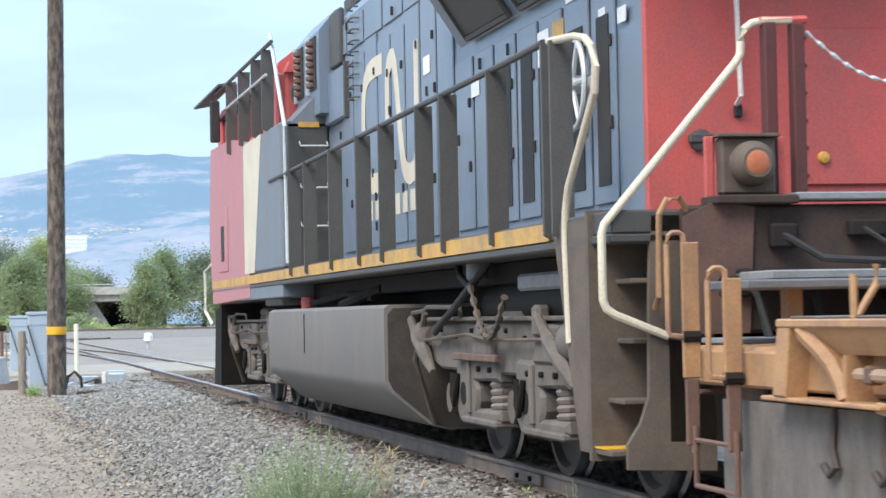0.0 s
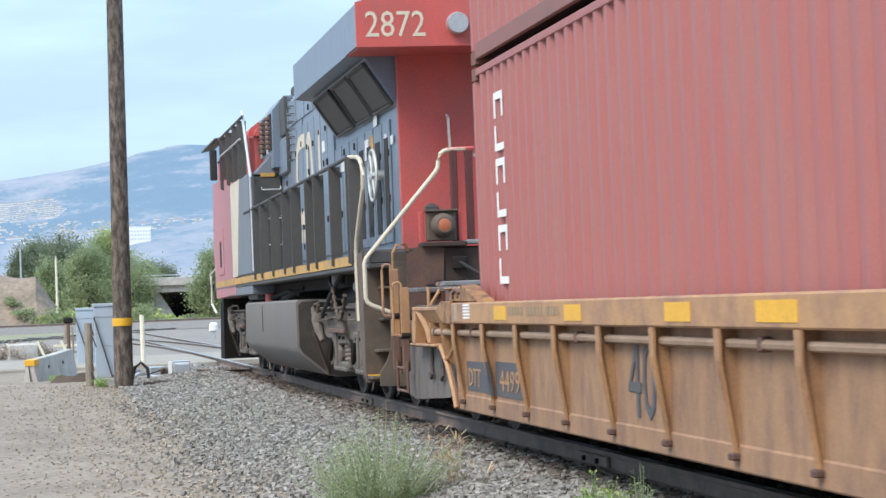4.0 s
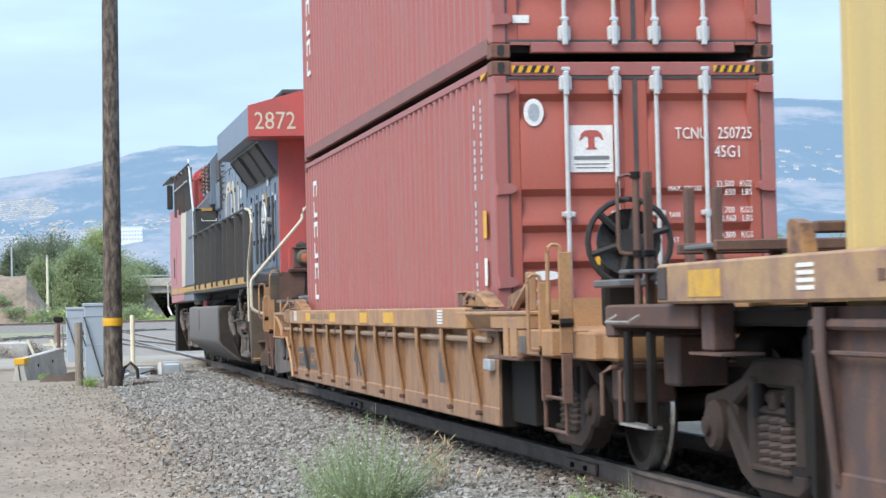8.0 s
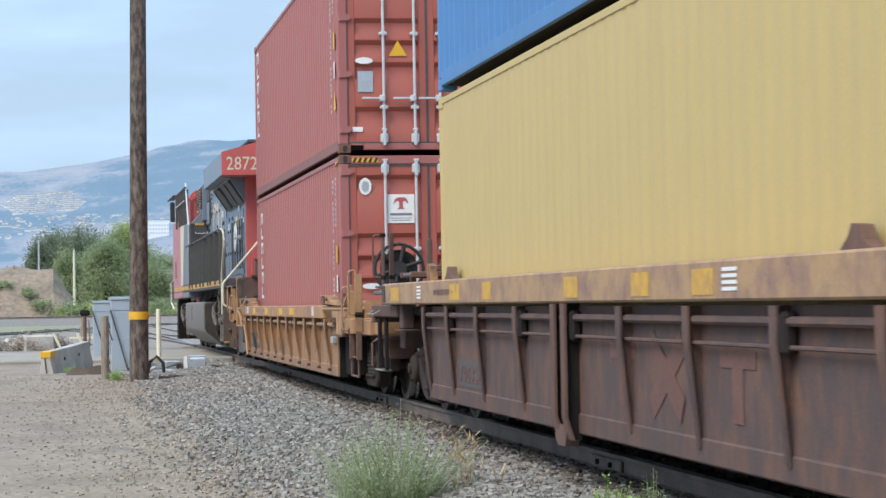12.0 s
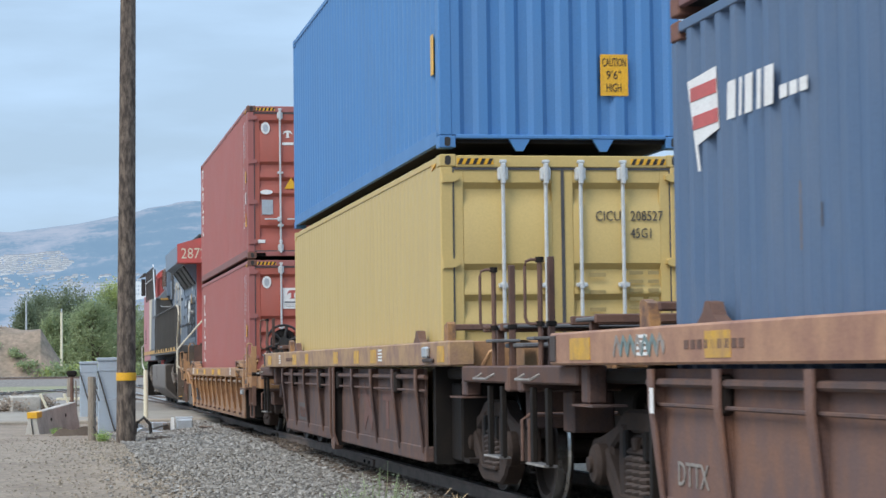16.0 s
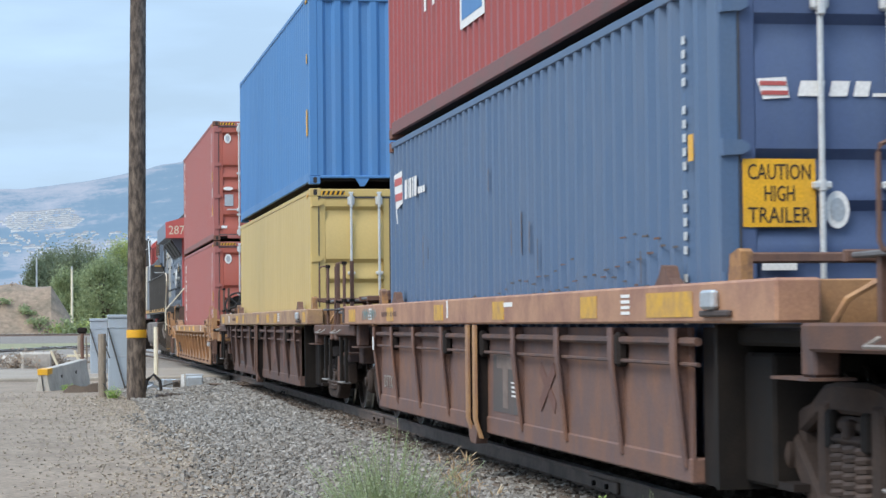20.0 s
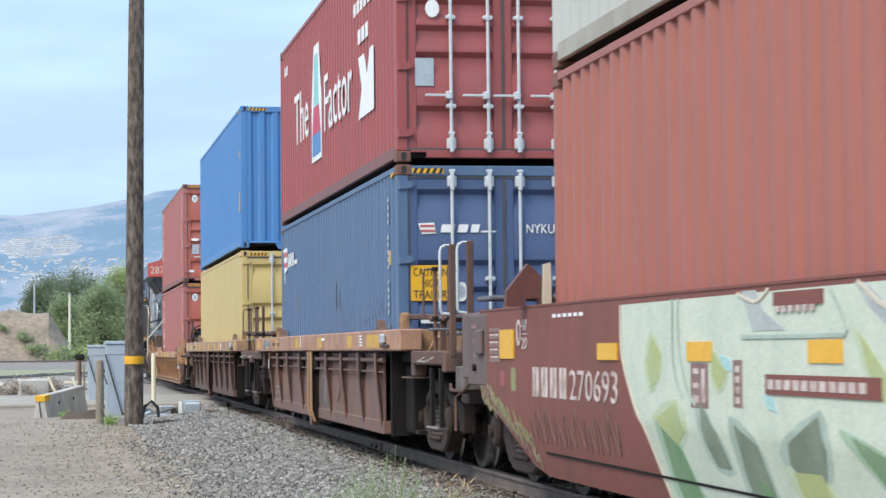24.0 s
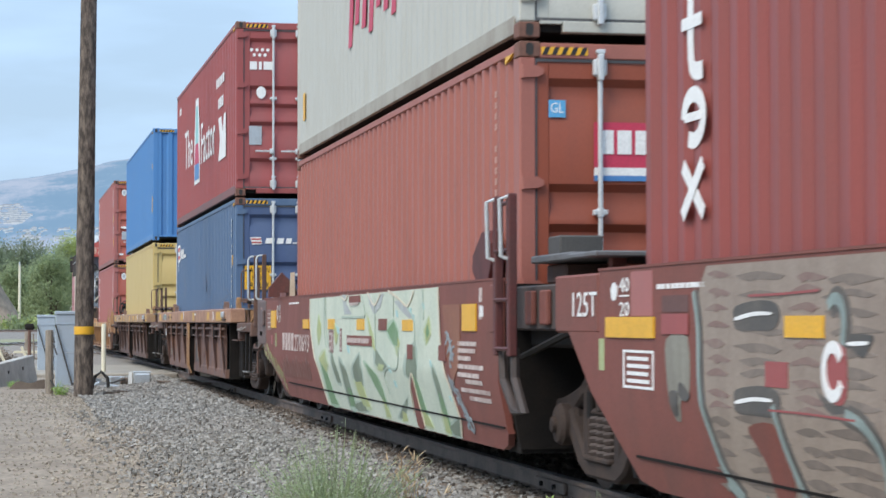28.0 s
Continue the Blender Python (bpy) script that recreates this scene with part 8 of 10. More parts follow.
part("rear_door_handle", Geo().tube([(-0.41, -1.25, 3.28), (-0.41, -1.33, 3.24), (-0.39, -1.33, 2.48), (-0.39, -1.25, 2.44)], 0.016, 6), M["white"], loco, "white grab rail")
box_ = part("marker_box", Geo().box(-0.87, -0.55, -2.30, -2.20, 1.83, 2.15, 0.012).box(-0.89, -0.53, -2.34, -2.20, 2.15, 2.17, 0.004), M["frame"], loco, "box with an amber lamp")
part("amber_lamp", Geo().lathe([(0.085, -2.42), (0.105, -2.39), (0.125, -2.36), (0.13, -2.30)], "y", (-0.70, 0, 2.00), 20), M["frame"], box_)
part("lamp_lens", Geo().lathe([(0.02, -2.43), (0.06, -2.425), (0.085, -2.41)], "y", (-0.70, 0, 2.00), 18), M["amber"], box_, "dusty amber lamp lens")
for x in (-0.92, -0.50):
    part("lamp_bracket", Geo().box(x - 0.025, x + 0.025, -2.24, -2.20, 1.80, 2.16, 0.006), M["loco_red"], loco)
part("small_lens", Geo().lathe([(0.015, -1.275), (0.034, -1.268), (0.04, -1.245)], "y", (0.17, 0, 2.11), 12), M["stripe"], loco, "yellowish round wall light")
part("wall_cap", Geo().lathe([(0.05, -1.26), (0.07, -1.25), (0.07, -1.22)], "y", (-0.62, 0, 2.22), 12).box(-0.70, -0.54, -1.27, -1.22, 2.20, 2.26, 0.01), M["post"], loco)
wd = part("wall_door", Geo().box(0.02, 0.78, -1.245, -1.22, 1.94, 2.92, 0.01), M["loco_red"], loco, "dull red rear door")
for k in range(6):
    part("bolt", Geo().cyl("y", (0.06, 0, 2.0 + 0.17 * k), 0.014, -1.256, -1.245, 8), M["dark_red"], wd)
part("door_keeper", Geo().box(-0.40, -0.35, -1.25, -1.22, 2.36, 2.44, 0.008), M["black"], loco)
part("deck_plate", Geo().box(-0.95, -0.46, -2.42, -2.15, 1.77, 1.82, 0.008), M["truck"], loco)
part("deck_plate", Geo().box(-0.46, 1.1, -2.38, -2.15, 1.79, 1.835, 0.008), M["plate_grey"], loco)
part("end_plate", Geo().box(-1.10, 1.10, -2.32, -2.20, 1.05, 1.77, 0.02), M["truck"], loco, "grimy dark end plate")
part("rust_cheek", Geo().prism([(-1.12, 1.05), (-1.12, 1.70), (-0.95, 1.78), (-0.70, 1.76), (-0.74, 1.05)], "y", -2.345, -2.32), M["w_end"], loco, "rust-brown end sheet")
for x, z, w, h in ((-0.62, 1.52, 0.16, 0.14), (-0.15, 1.58, 0.22, 0.10), (0.35, 1.50, 0.16, 0.16), (-0.92, 1.25, 0.18, 0.12), (0.05, 1.22, 0.14, 0.14)):
    part("jumper_box", Geo().box(x, x + w, -2.40, -2.32, z, z + h, 0.015), M["rib_web"], loco, "dark cable receptacle box")
for k, x in enumerate((-0.78, -0.62, -0.45, 0.1, 0.3, 0.5)):
    part("end_hose", Geo().tube([(x, -2.34, 1.36), (x + 0.03, -2.52, 1.26), (x + 0.06, -2.60, 1.0), (x + 0.12, -2.62, 0.72 - 0.04 * k), (x + 0.16, -2.60, 0.60)], 0.026, 7), M["black"], loco, "black rubber hose")
    part("hose_valve", Geo().box(x - 0.04, x + 0.04, -2.42, -2.32, 1.32, 1.41, 0.015), M["rib_web"], loco)
part("jumper_cable", Geo().tube([(-0.55, -2.38, 1.60), (-0.35, -2.48, 1.46), (0.0, -2.50, 1.44), (0.4, -2.46, 1.55)], 0.022, 7), M["black"], loco, "black jumper cable")
part("jumper_cable", Geo().tube([(-0.08, -2.38, 1.64), (0.1, -2.46, 1.50), (0.3, -2.46, 1.48), (0.6, -2.40, 1.62)], 0.018, 7), M["black"], loco, "black jumper cable")
part("walkway", Geo().box(-0.82, 0.82, -2.90, -2.32, 1.34, 1.39, 0.008), M["plate_grey"], loco, "grey folding walkway plate")
part("walkway", Geo().box(-1.05, 0.9, -2.95, -2.40, 1.00, 1.03, 0.006), M["plate_grey"], loco, "grey folding walkway plate")
for x in (-0.54, -0.37):
    part("end_post", Geo().box(x - 0.036, x + 0.036, -2.24, -2.15, 1.80, 2.81, 0.008), M["dark_red"], loco, "dark red end post")
part("post_bar", Geo().tube([(-0.60, -2.20, 2.82), (-0.31, -2.20, 2.83)], 0.024, 8), M["loco_red"], loco)
pts = [Vector((-0.31 + 1.05 * k / 52, -2.20 + 0.008 * (k % 2), 2.76 - 0.28 * math.sin(math.pi * k / 52))) for k in range(53)]
g = Geo().tube(pts, [0.014 if k % 4 < 2 else 0.006 for k in range(53)], 6)
part("safety_chain", g, M["rod"], loco, "bright safety chain")
part("end_handrail", Geo().tube([(-0.40, -2.20, 2.825), (-0.58, -2.20, 2.82), (-0.64, -2.20, 2.805), (-0.685, -2.20, 2.77), (-0.705, -2.20, 2.70), (-0.71, -2.20, 2.63), (-0.74, -2.20, 2.58), (-1.535, -2.20, 1.67), (-1.55, -2.20, 1.62), (-1.55, -2.20, 1.25), (-1.53, -2.20, 1.20), (-1.48, -2.20, 1.165), (-1.18, -2.22, 1.04)], 0.024, 10), M["cream"], loco, "cream bent handrail")
part("step_handrail", Geo().tube([(-1.50, -0.98, 2.85), (-1.50, -1.55, 2.81), (-1.50, -1.78, 2.77), (-1.50, -1.92, 2.70), (-1.50, -1.98, 2.58), (-1.50, -1.95, 2.44), (-1.50, -1.70, 2.22), (-1.50, -1.36, 1.93), (-1.50, -1.28, 1.78), (-1.50, -1.27, 1.60), (-1.50, -1.32, 1.0)], 0.024, 10), M["cream"], loco, "cream bent handrail")
# step well at the rear corner
for s in (-1, 1):
    part("step_back", Geo().prism([(s * 1.52, 1.77), (s * 0.94, 1.77), (s * 0.94, 0.95), (s * 1.12, 0.60), (s * 1.2, 0.33), (s * 1.52, 0.33)], "y", -1.82, -1.76), M["frame"], loco, "dusty brown step plate")
    part("step_side", Geo().prism([(-1.76, 1.72), (-0.98, 1.72), (-1.5, 0.37), (-1.76, 0.37)], "x", s * 1.50, s * 1.46), M["frame"], loco)
    for k, z in enumerate((0.37, 0.72, 1.06, 1.40)):
        if k == 0:
            part("step_tread", Geo().box(s * 1.20, s * 1.50, -2.14, -1.82, z, z + 0.035, 0.006), M["frame"], loco)
        else:
            part("step_tread", Geo().box(s * 1.20, s * (1.36 + 0.06 * (k == 1)), -2.14, -1.82, z - 0.06, z - 0.03, 0.006), M["frame"], loco)
    part("step_rim", Geo().tube([(s * 0.94, -1.84, 1.72), (s * 0.94, -1.84, 0.95), (s * 1.10, -1.84, 0.62), (s * 1.2, -1.84, 0.36)], 0.018, 6), M["frame"], loco)
    part("step_edge", Geo().box(s * 1.32, s * 1.505, -2.03, -1.80, 0.406, 0.414), M["yellow"], loco)
    part("end_sheet", Geo().prism([(s * 1.26, 1.72), (s * 1.28, 1.22), (s * 1.29, 0.71), (s * 1.34, 0.56), (s * 1.42, 0.44), (s * 1.42, 0.30), (s * 0.9, 0.28), (s * 0.9, 1.72)], "y", -2.20, -2.15), M["frame"], loco, "dusty brown end sheet")
    part("grab_hoop", Geo().tube([(s * 1.26, -2.24, 1.20), (s * 1.27, -2.34, 1.26), (s * 1.265, -2.36, 1.72), (s * 1.22, -2.36, 1.80), (s * 1.14, -2.34, 1.81), (s * 1.08, -2.30, 1.74), (s * 1.06, -2.24, 1.6)], 0.018, 7), M["w_yellow"], loco)
part("pilot", Geo().box(-1.2, 1.2, -2.20, -2.08, 0.42, 1.05, 0.03), M["dark"], loco)
coupler(loco, -1.8, -1, None)
# side handrails: flat posts and a bar
post = Geo().prism([(-1.40, 2.84), (-1.54, 2.84), (-1.54, 1.66), (-1.40, 1.58)], "y", -0.02, 0.02)
pm = post.mesh("rail_post", M["post"])
for y in (10.1, 8.95, 7.3, 5.72, 4.58, 2.98, 2.08, 0.53, -0.92, -1.12):
    part("rail_post", pm, M["post"], loco, "flat dark handrail post", (0, y, 0))
    part("rail_post", Geo().prism([(1.40, 2.84), (1.54, 2.84), (1.54, 1.66), (1.40, 1.58)], "y", y - 0.02, y + 0.02), M["post"], loco)
for s in (-1, 1):
    part("handrail", Geo().tube([(s * 1.50, 11.9, 2.82), (s * 1.50, 0, 2.85), (s * 1.50, -0.85, 2.86)], 0.024, 8), M["post"], loco, "dark handrail")
# hand brake wheel on the hood side
hw = part("brake_wheel", Geo().tube([(-HX - 0.14, 0.30 * math.cos(a * math.pi / 12), 0.30 * math.sin(a * math.pi / 12)) for a in range(24)], 0.02, 7, closed=True), M["rod"], loco, "pale spoked hand brake wheel", (0, -0.04, 2.69))
g = Geo().cyl("x", (0, 0, 0), 0.06, -HX - 0.17, -HX - 0.0, 12)
for k in range(6):
    a = k * math.pi / 3
    g.tube([(-HX - 0.14, 0.05 * math.cos(a), 0.05 * math.sin(a)), (-HX - 0.14, 0.29 * math.cos(a), 0.29 * math.sin(a))], 0.018, 6)
part("spokes", g, M["rod"], hw)
marks(loco, "warning_label", [(0.95, 1.25, 2.95, 3.2), (-0.45, -0.3, 3.0, 3.15), (-0.9, -0.72, 3.0, 3.1)], "decal", "x-", -HX - 0.024)
part("orange_label", plates([(0.55, 0.85, 2.95, 3.22, -HX - 0.024)], "x-"), M["stripe"], loco)
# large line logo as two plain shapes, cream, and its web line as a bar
xl = -HX - 0.024
ribbon(loco, "logo_shape", [(7.30, 3.70), (7.85, 3.70), (8.22, 3.62), (8.37, 3.35), (8.37, 2.85), (8.22, 2.60), (7.85, 2.53), (7.30, 2.53)], 0.21, "cream", xl, "cream logo stroke")
ribbon(loco, "logo_shape", [(7.05, 2.50), (7.05, 3.45), (6.90, 3.66), (6.65, 3.60), (6.35, 2.75), (6.15, 2.54), (5.85, 2.52), (5.65, 2.70), (5.62, 3.72)], 0.20, "cream", xl, "cream logo stroke")
for k in range(9):
    marks(loco, "web_bar", [(8.28 - 0.36 * k, 8.50 - 0.36 * k, 2.16, 2.36)], "cream", "x-", xl, "small cream letter as a bar")
# cab: lower body in grey, cream and faded red; upper part red with windows
part("cab_body", Geo().box(-1.50, 1.50, 10.95, 14.0, 1.75, 3.46, 0.03), M["cab_grey"], loco, "grey lower cab side")
part("cab_band", Geo().prism([(13.4, 1.76), (14.4, 1.76), (14.4, 3.45), (12.6, 3.45)], "x", -1.506, -1.49), M["cream"], loco, "cream slanting band")
part("nose_body", Geo().prism([(13.95, 1.45), (18.35, 1.40), (18.75, 2.4), (18.4, 3.70), (16.0, 3.66), (13.95, 3.46)], "x", -1.50, 1.50), M["cab_pink"], loco, "faded red nose")
part("nose_door", Geo().box(-1.512, -1.498, 16.3, 17.4, 1.85, 2.75, 0.006), M["cab_pink"], loco)
part("nose_vent", Geo().box(-1.518, -1.508, 16.7, 17.05, 2.0, 2.5), M["black"], loco)
part("cab_skirt", Geo().box(-1.49, 1.49, 11.0, 18.3, 1.42, 1.62, 0.01), M["cab_grey"], loco)
roof = [(-1.36 * math.cos(a) if abs(math.cos(a)) > 0.1 else 0.0, 4.16 + 0.52 * math.sin(a)) for a in [math.pi * k / 10 for k in range(11)]]
part("cab_roof", Geo().prism([(x, z) for x, z in roof], "y", 12.35, 18.7), M["loco_red"], loco, "red rounded cab roof")
part("roof_shoulder", Geo().prism([(x * 0.93, 4.16 + (z - 4.16) * 0.90) for x, z in roof], "y", 12.05, 12.36), M["loco_red"], loco)
part("roof_seam", Geo().box(-1.372, -1.355, 12.4, 18.6, 4.13, 4.17), M["dark"], loco)
part("cab_core", Geo().box(-1.12, 1.12, 12.5, 18.4, 3.46, 4.17), M["dark"], loco, "dark cab interior behind glass")
for y0, y1, z0 in ((12.2, 12.75, 3.46), (13.9, 14.1, 3.46), (15.2, 15.9, 3.46), (16.7, 17.0, 3.46), (18.3, 18.7, 3.46)):
    part("cab_pillar", Geo().box(-1.36, -1.10, y0, y1, z0, 4.17, 0.03), M["loco_red"], loco, "red cab pillar")
for a, b in ((12.75, 13.9), (14.1, 15.2), (15.9, 16.7), (17.0, 18.3)):
    part("cab_window", Geo().box(-1.31, -1.29, a, b, 3.60, 4.14), M["glass"], loco, "dark cab side window")
    part("window_sill", Geo().box(-1.34, -1.12, a, b, 3.46, 3.60, 0.01), M["loco_red"], loco)
part("rear_cab_wall", Geo().box(-1.25, 1.25, 12.15, 12.35, 3.40, 4.20, 0.03), M["loco_red"], loco, "red rear cab wall")
part("rear_window", Geo().cyl("y", (-1.02, 0, 3.92), 0.15, 12.12, 12.16, 18), M["glass"], loco, "dark rear cab window")
part("rear_window_ring", Geo().tube([(-1.02 + 0.16 * math.cos(k * math.pi / 9), 12.13, 3.92 + 0.18 * math.sin(k * math.pi / 9)) for k in range(18)], 0.022, 5, closed=True), M["post"], loco)
part("sun_visor", Geo().prism([(-1.60, 4.48), (-1.34, 4.52), (-1.34, 4.50), (-1.60, 4.45)], "y", 16.4, 19.8), M["post"], loco, "thin dark visor along the cab")
for y in (12.05, 13.05, 14.4, 15.8):
    part("window_guard", Geo().prism([(-1.40, 4.42), (-1.56, 4.42), (-1.56, 3.46), (-1.42, 3.40)], "y", y - 0.02, y + 0.02), M["post"], loco, "flat dark guard plate")
part("guard_bar", Geo().tube([(-1.52, 11.4, 4.44), (-1.52, 17.4, 4.44)], 0.026, 6), M["post"], loco)
part("mirror", Geo().box(-1.66, -1.52, 16.9, 16.98, 3.70, 4.30, 0.02), M["black"], loco, "black mirror box")
# dark colour takes in the shade on the cabinet's rear face
part("electrical_cabinet", Geo().box(-1.46, -HX, 10.75, 11.3, 1.75, 3.44, 0.03), M["post"], loco, "electrical cabinet in a dark grey that stands for shade")
part("cabinet_label", Geo().box(-1.31, -1.07, 10.735, 10.752, 3.37, 3.43), M["stripe"], loco, "yellow label strip")
for z in (3.15, 2.67, 2.23):
    part("cabinet_grab", Geo().tube([(-1.30, 10.76, z + 0.05), (-1.30, 10.68, z), (-0.98, 10.68, z), (-0.98, 10.76, z + 0.05)], 0.012, 6), M["rod"], loco)
part("cab_rail", Geo().tube([(-1.50, 11.66, 4.56), (-1.50, 11.1, 3.96), (-1.50, 10.54, 3.36), (-1.50, 10.48, 1.8)], 0.024, 7), M["rod"], loco, "grey grab rail")
part("window_rail", Geo().tube([(-1.55, 15.8, 4.08), (-1.55, 11.68, 4.08)], 0.018, 6), M["rod"], loco)
# widened housing behind the cab, with insulator columns in two slots
part("blower_housing", Geo().prism([(-1.12, 3.50), (-1.12, 4.44), (-0.92, 4.68), (0.92, 4.68), (1.12, 4.44), (1.12, 3.50)], "y", 10.35, 12.2), M["hood"], loco, "slate housing behind the cab")
part("slanted_shelf", Geo().prism([(-1.44, 3.38), (-1.12, 3.72), (-0.95, 3.72), (-0.95, 3.38)], "y", 10.75, 11.9), M["cab_grey"], loco)
for y in (10.78, 11.75):
    sl = part("grid_slot", Geo().box(-1.135, -1.115, y - 0.22, y + 0.24, 3.80, 4.40), M["black"], loco, "dark slot with brown insulators")
    for k in range(7):
        part("insulator", Geo().cyl("z", (-1.15, y, 0), 0.06, 3.82 + 0.08 * k, 3.88 + 0.08 * k, 10, 0.012), M["w_rib"], sl, "brown insulator disc")
    part("slot_frame", Geo().box(-1.16, -1.115, y + 0.26, y + 0.36, 3.76, 4.44, 0.008), M["galv"], sl, "pale metal slot frame")
part("dark_vent", Geo().box(-HX - 0.06, -HX, 9.62, 10.3, 3.98, 4.60, 0.015), M["post"], loco, "dark vent box")
part("hood_hatch", Geo().box(-HX - 0.07, -HX, 9.32, 10.6, 3.36, 3.94, 0.02), M["hood"], loco, "raised hatch on the hood")
part("hatch_shadow_strip", Geo().box(-HX - 0.075, -HX, 9.26, 9.33, 3.34, 3.96, 0.006), M["post"], loco)
for k in range(9):
    part("grab_iron", Geo().tube([(-HX - 0.02, 8.95, 3.50 + 0.12 * k), (-HX - 0.09, 8.93, 3.50 + 0.12 * k), (-HX - 0.09, 8.62, 3.50 + 0.12 * k), (-HX - 0.02, 8.60, 3.50 + 0.12 * k)], 0.010, 5), M["post"], loco)
rnd = random.Random(33)
for k in range(26):
    y, z = rnd.uniform(-0.4, 10.4), rnd.choice((2.05, 2.6, 3.15, 3.7, 4.1, 4.3))
    part("hinge", Geo().box(-HX - 0.04, -HX - 0.018, y, y + 0.035, z, z + 0.09, 0.006), M["black"], loco)
for y, z in ((5.0, 3.35), (0.2, 3.3), (3.1, 2.95)):
    marks(loco, "warning_label", [(y, y + 0.28, z, z + 0.16)], "decal", "x-", -HX - 0.026)
part("front_handrail", Geo().tube([(-1.5, 18.5, 1.1), (-1.56, 18.9, 1.3), (-1.56, 18.9, 1.9), (-1.5, 18.5, 2.0)], 0.025, 6), M["white"], loco)
part("plow", Geo().prism([(18.6, 1.42), (19.4, 1.3), (19.7, 0.18), (18.8, 0.18)], "x", -1.35, 1.35), M["dark"], loco, "black snow plough")
# fuel tank
tank = part("fuel_tank", Geo().prism([(-1.47, 1.28), (-1.515, 1.25), (-1.52, 1.20), (-1.52, 0.62), (-1.48, 0.53), (-1.13, 0.24), (-0.98, 0.19), (0.98, 0.19), (1.13, 0.24), (1.48, 0.53), (1.52, 0.62), (1.52, 1.20), (1.47, 1.28)], "y", 4.55, 12.03), M["tank"], loco, "dusty grey fuel tank with bevelled sides")
# end face darkened: road grime, and its shade put into the colour
part("tank_end", Geo().prism([(-1.44, 1.25), (-1.49, 1.20), (-1.49, 0.63), (-1.45, 0.55), (-1.11, 0.26), (-0.97, 0.21), (0.97, 0.21), (1.11, 0.26), (1.45, 0.55), (1.49, 0.63), (1.49, 1.20), (1.44, 1.25)], "y", 4.53, 4.555), M["oily"], tank, "tank end with grime and shade in its dark colour")
part("tank_seam", Geo().box(-1.526, -1.518, 9.15, 9.19, 0.80, 1.22), M["dark"], tank)
part("filler_cap", Geo().cyl("z", (-1.2, 10.9, 0), 0.09, 1.28, 1.42, 12, 0.01), M["loco_red"], tank, "red filler cap")
part("tank_pipe", Geo().tube([(-1.2, 10.6, 1.34), (-1.15, 8.5, 1.42), (-1.15, 7.0, 1.36)], 0.04, 7), M["dark"], tank)
part("tank_pipe", Geo().tube([(-1.3, 8.0, 1.30), (-1.1, 6.8, 1.45)], 0.05, 7), M["dark"], tank)


def loco_truck(yc):
    """A three-axle motor truck."""
    b = part("truck", Geo().box(-0.95, 0.95, -1.0, 1.0, 0.62, 1.0, 0.05), M["dark"], loco, "dusty three-axle locomotive truck", (0, yc, 0))
    for s in (-1, 1):
        x0, x1 = s * 0.90, s * 1.25
        lt = M["loco_truck"]
        part("truck_frame", Geo().cast([(-2.9, 0.86), (-2.9, 1.02), (-2.5, 1.13), (2.5, 1.13), (2.95, 1.02), (2.95, 0.86), (2.3, 0.74), (-2.3, 0.74)], s * 1.02, s * 1.22), lt, b, "cast truck side frame")
        part("frame_flange", Geo().box(s * 0.95, s * 1.27, -2.6, 2.6, 1.13, 1.165, 0.01), lt, b)
        for y0, y1 in ((-1.65, -0.35), (0.20, 1.57)):
            # cast pocket, open at one corner, with a heavy coil spring
            pod = part("spring_pocket", Geo().cast([(y1 + 0.02, 0.86), (y1, 0.42), (y1 - 0.10, 0.335), (y0 + 0.06, 0.345), (y0, 0.40), (y0, 0.475), (y1 - 0.66, 0.465), (y1 - 0.70, 0.52), (y1 - 0.70, 0.62), (y1 - 0.62, 0.675), (y0, 0.685), (y0 + 0.05, 0.86)], x0, x1, 0.03), lt, b, "cast spring pocket")
            part("pocket_back", Geo().box(x0 - s * 0.03, x0, y0, y1, 0.36, 0.84), M["black"], pod)
            part("spring", coil((s * 1.065, y0 + 0.26, 0), 0.155, 0.47, 0.685, 4, 0.026), M["loco_spring"], pod, "heavy coil spring")
            part("pocket_lip", Geo().box(x0, x1 + s * 0.025, y0 + 0.02, y1 - 0.25, 0.345, 0.40, 0.015), lt, pod)
            part("oval_recess", Geo().prism([(y1 - 0.24 + 0.10 * math.cos(k * 0.52), 0.57 + 0.09 * math.sin(k * 0.52)) for k in range(12)], "x", x1 - s * 0.002, x1 + s * 0.004), M["dark"], pod)
            part("pocket_rib", Geo().box(x1 - s * 0.01, x1 + s * 0.03, y1 - 0.52, y1 - 0.44, 0.42, 0.84, 0.012), lt, pod)
            for k in range(3):
                part("stud", Geo().cyl("x", (0, y0 + 0.20 + 0.36 * k, 0.77), 0.022, x1 - s * 0.01, x1 + s * 0.03, 7), M["dark"], pod)
            part("frame_web", Geo().cast([(y0 + 0.1, 0.84), (y0 + 0.1, 1.10), (y0 + 0.62, 1.12), (y0 + 0.78, 0.84)], s * 1.10, s * 1.27), lt, b)
        for y in (-2.07, 0.0, 2.07):
            part("axle_box", Geo().box(s * 0.95, s * 1.14, y - 0.17, y + 0.17, 0.36, 0.72, 0.03), M["dark"], b)
            part("axle_cap", Geo().cyl("x", (0, y, 0.51), 0.12, s * 1.10, s * 1.20, 14, 0.0), M["frame"], b)
            part("retainer_chain", Geo().tube([(s * 1.27, y - 0.62, 0.72), (s * 1.28, y - 0.57, 0.55), (s * 1.28, y - 0.52, 0.47), (s * 1.28, y - 0.47, 0.55), (s * 1.27, y - 0.42, 0.72)], [0.020, 0.028, 0.020, 0.028, 0.020], 6), M["dark"], b)
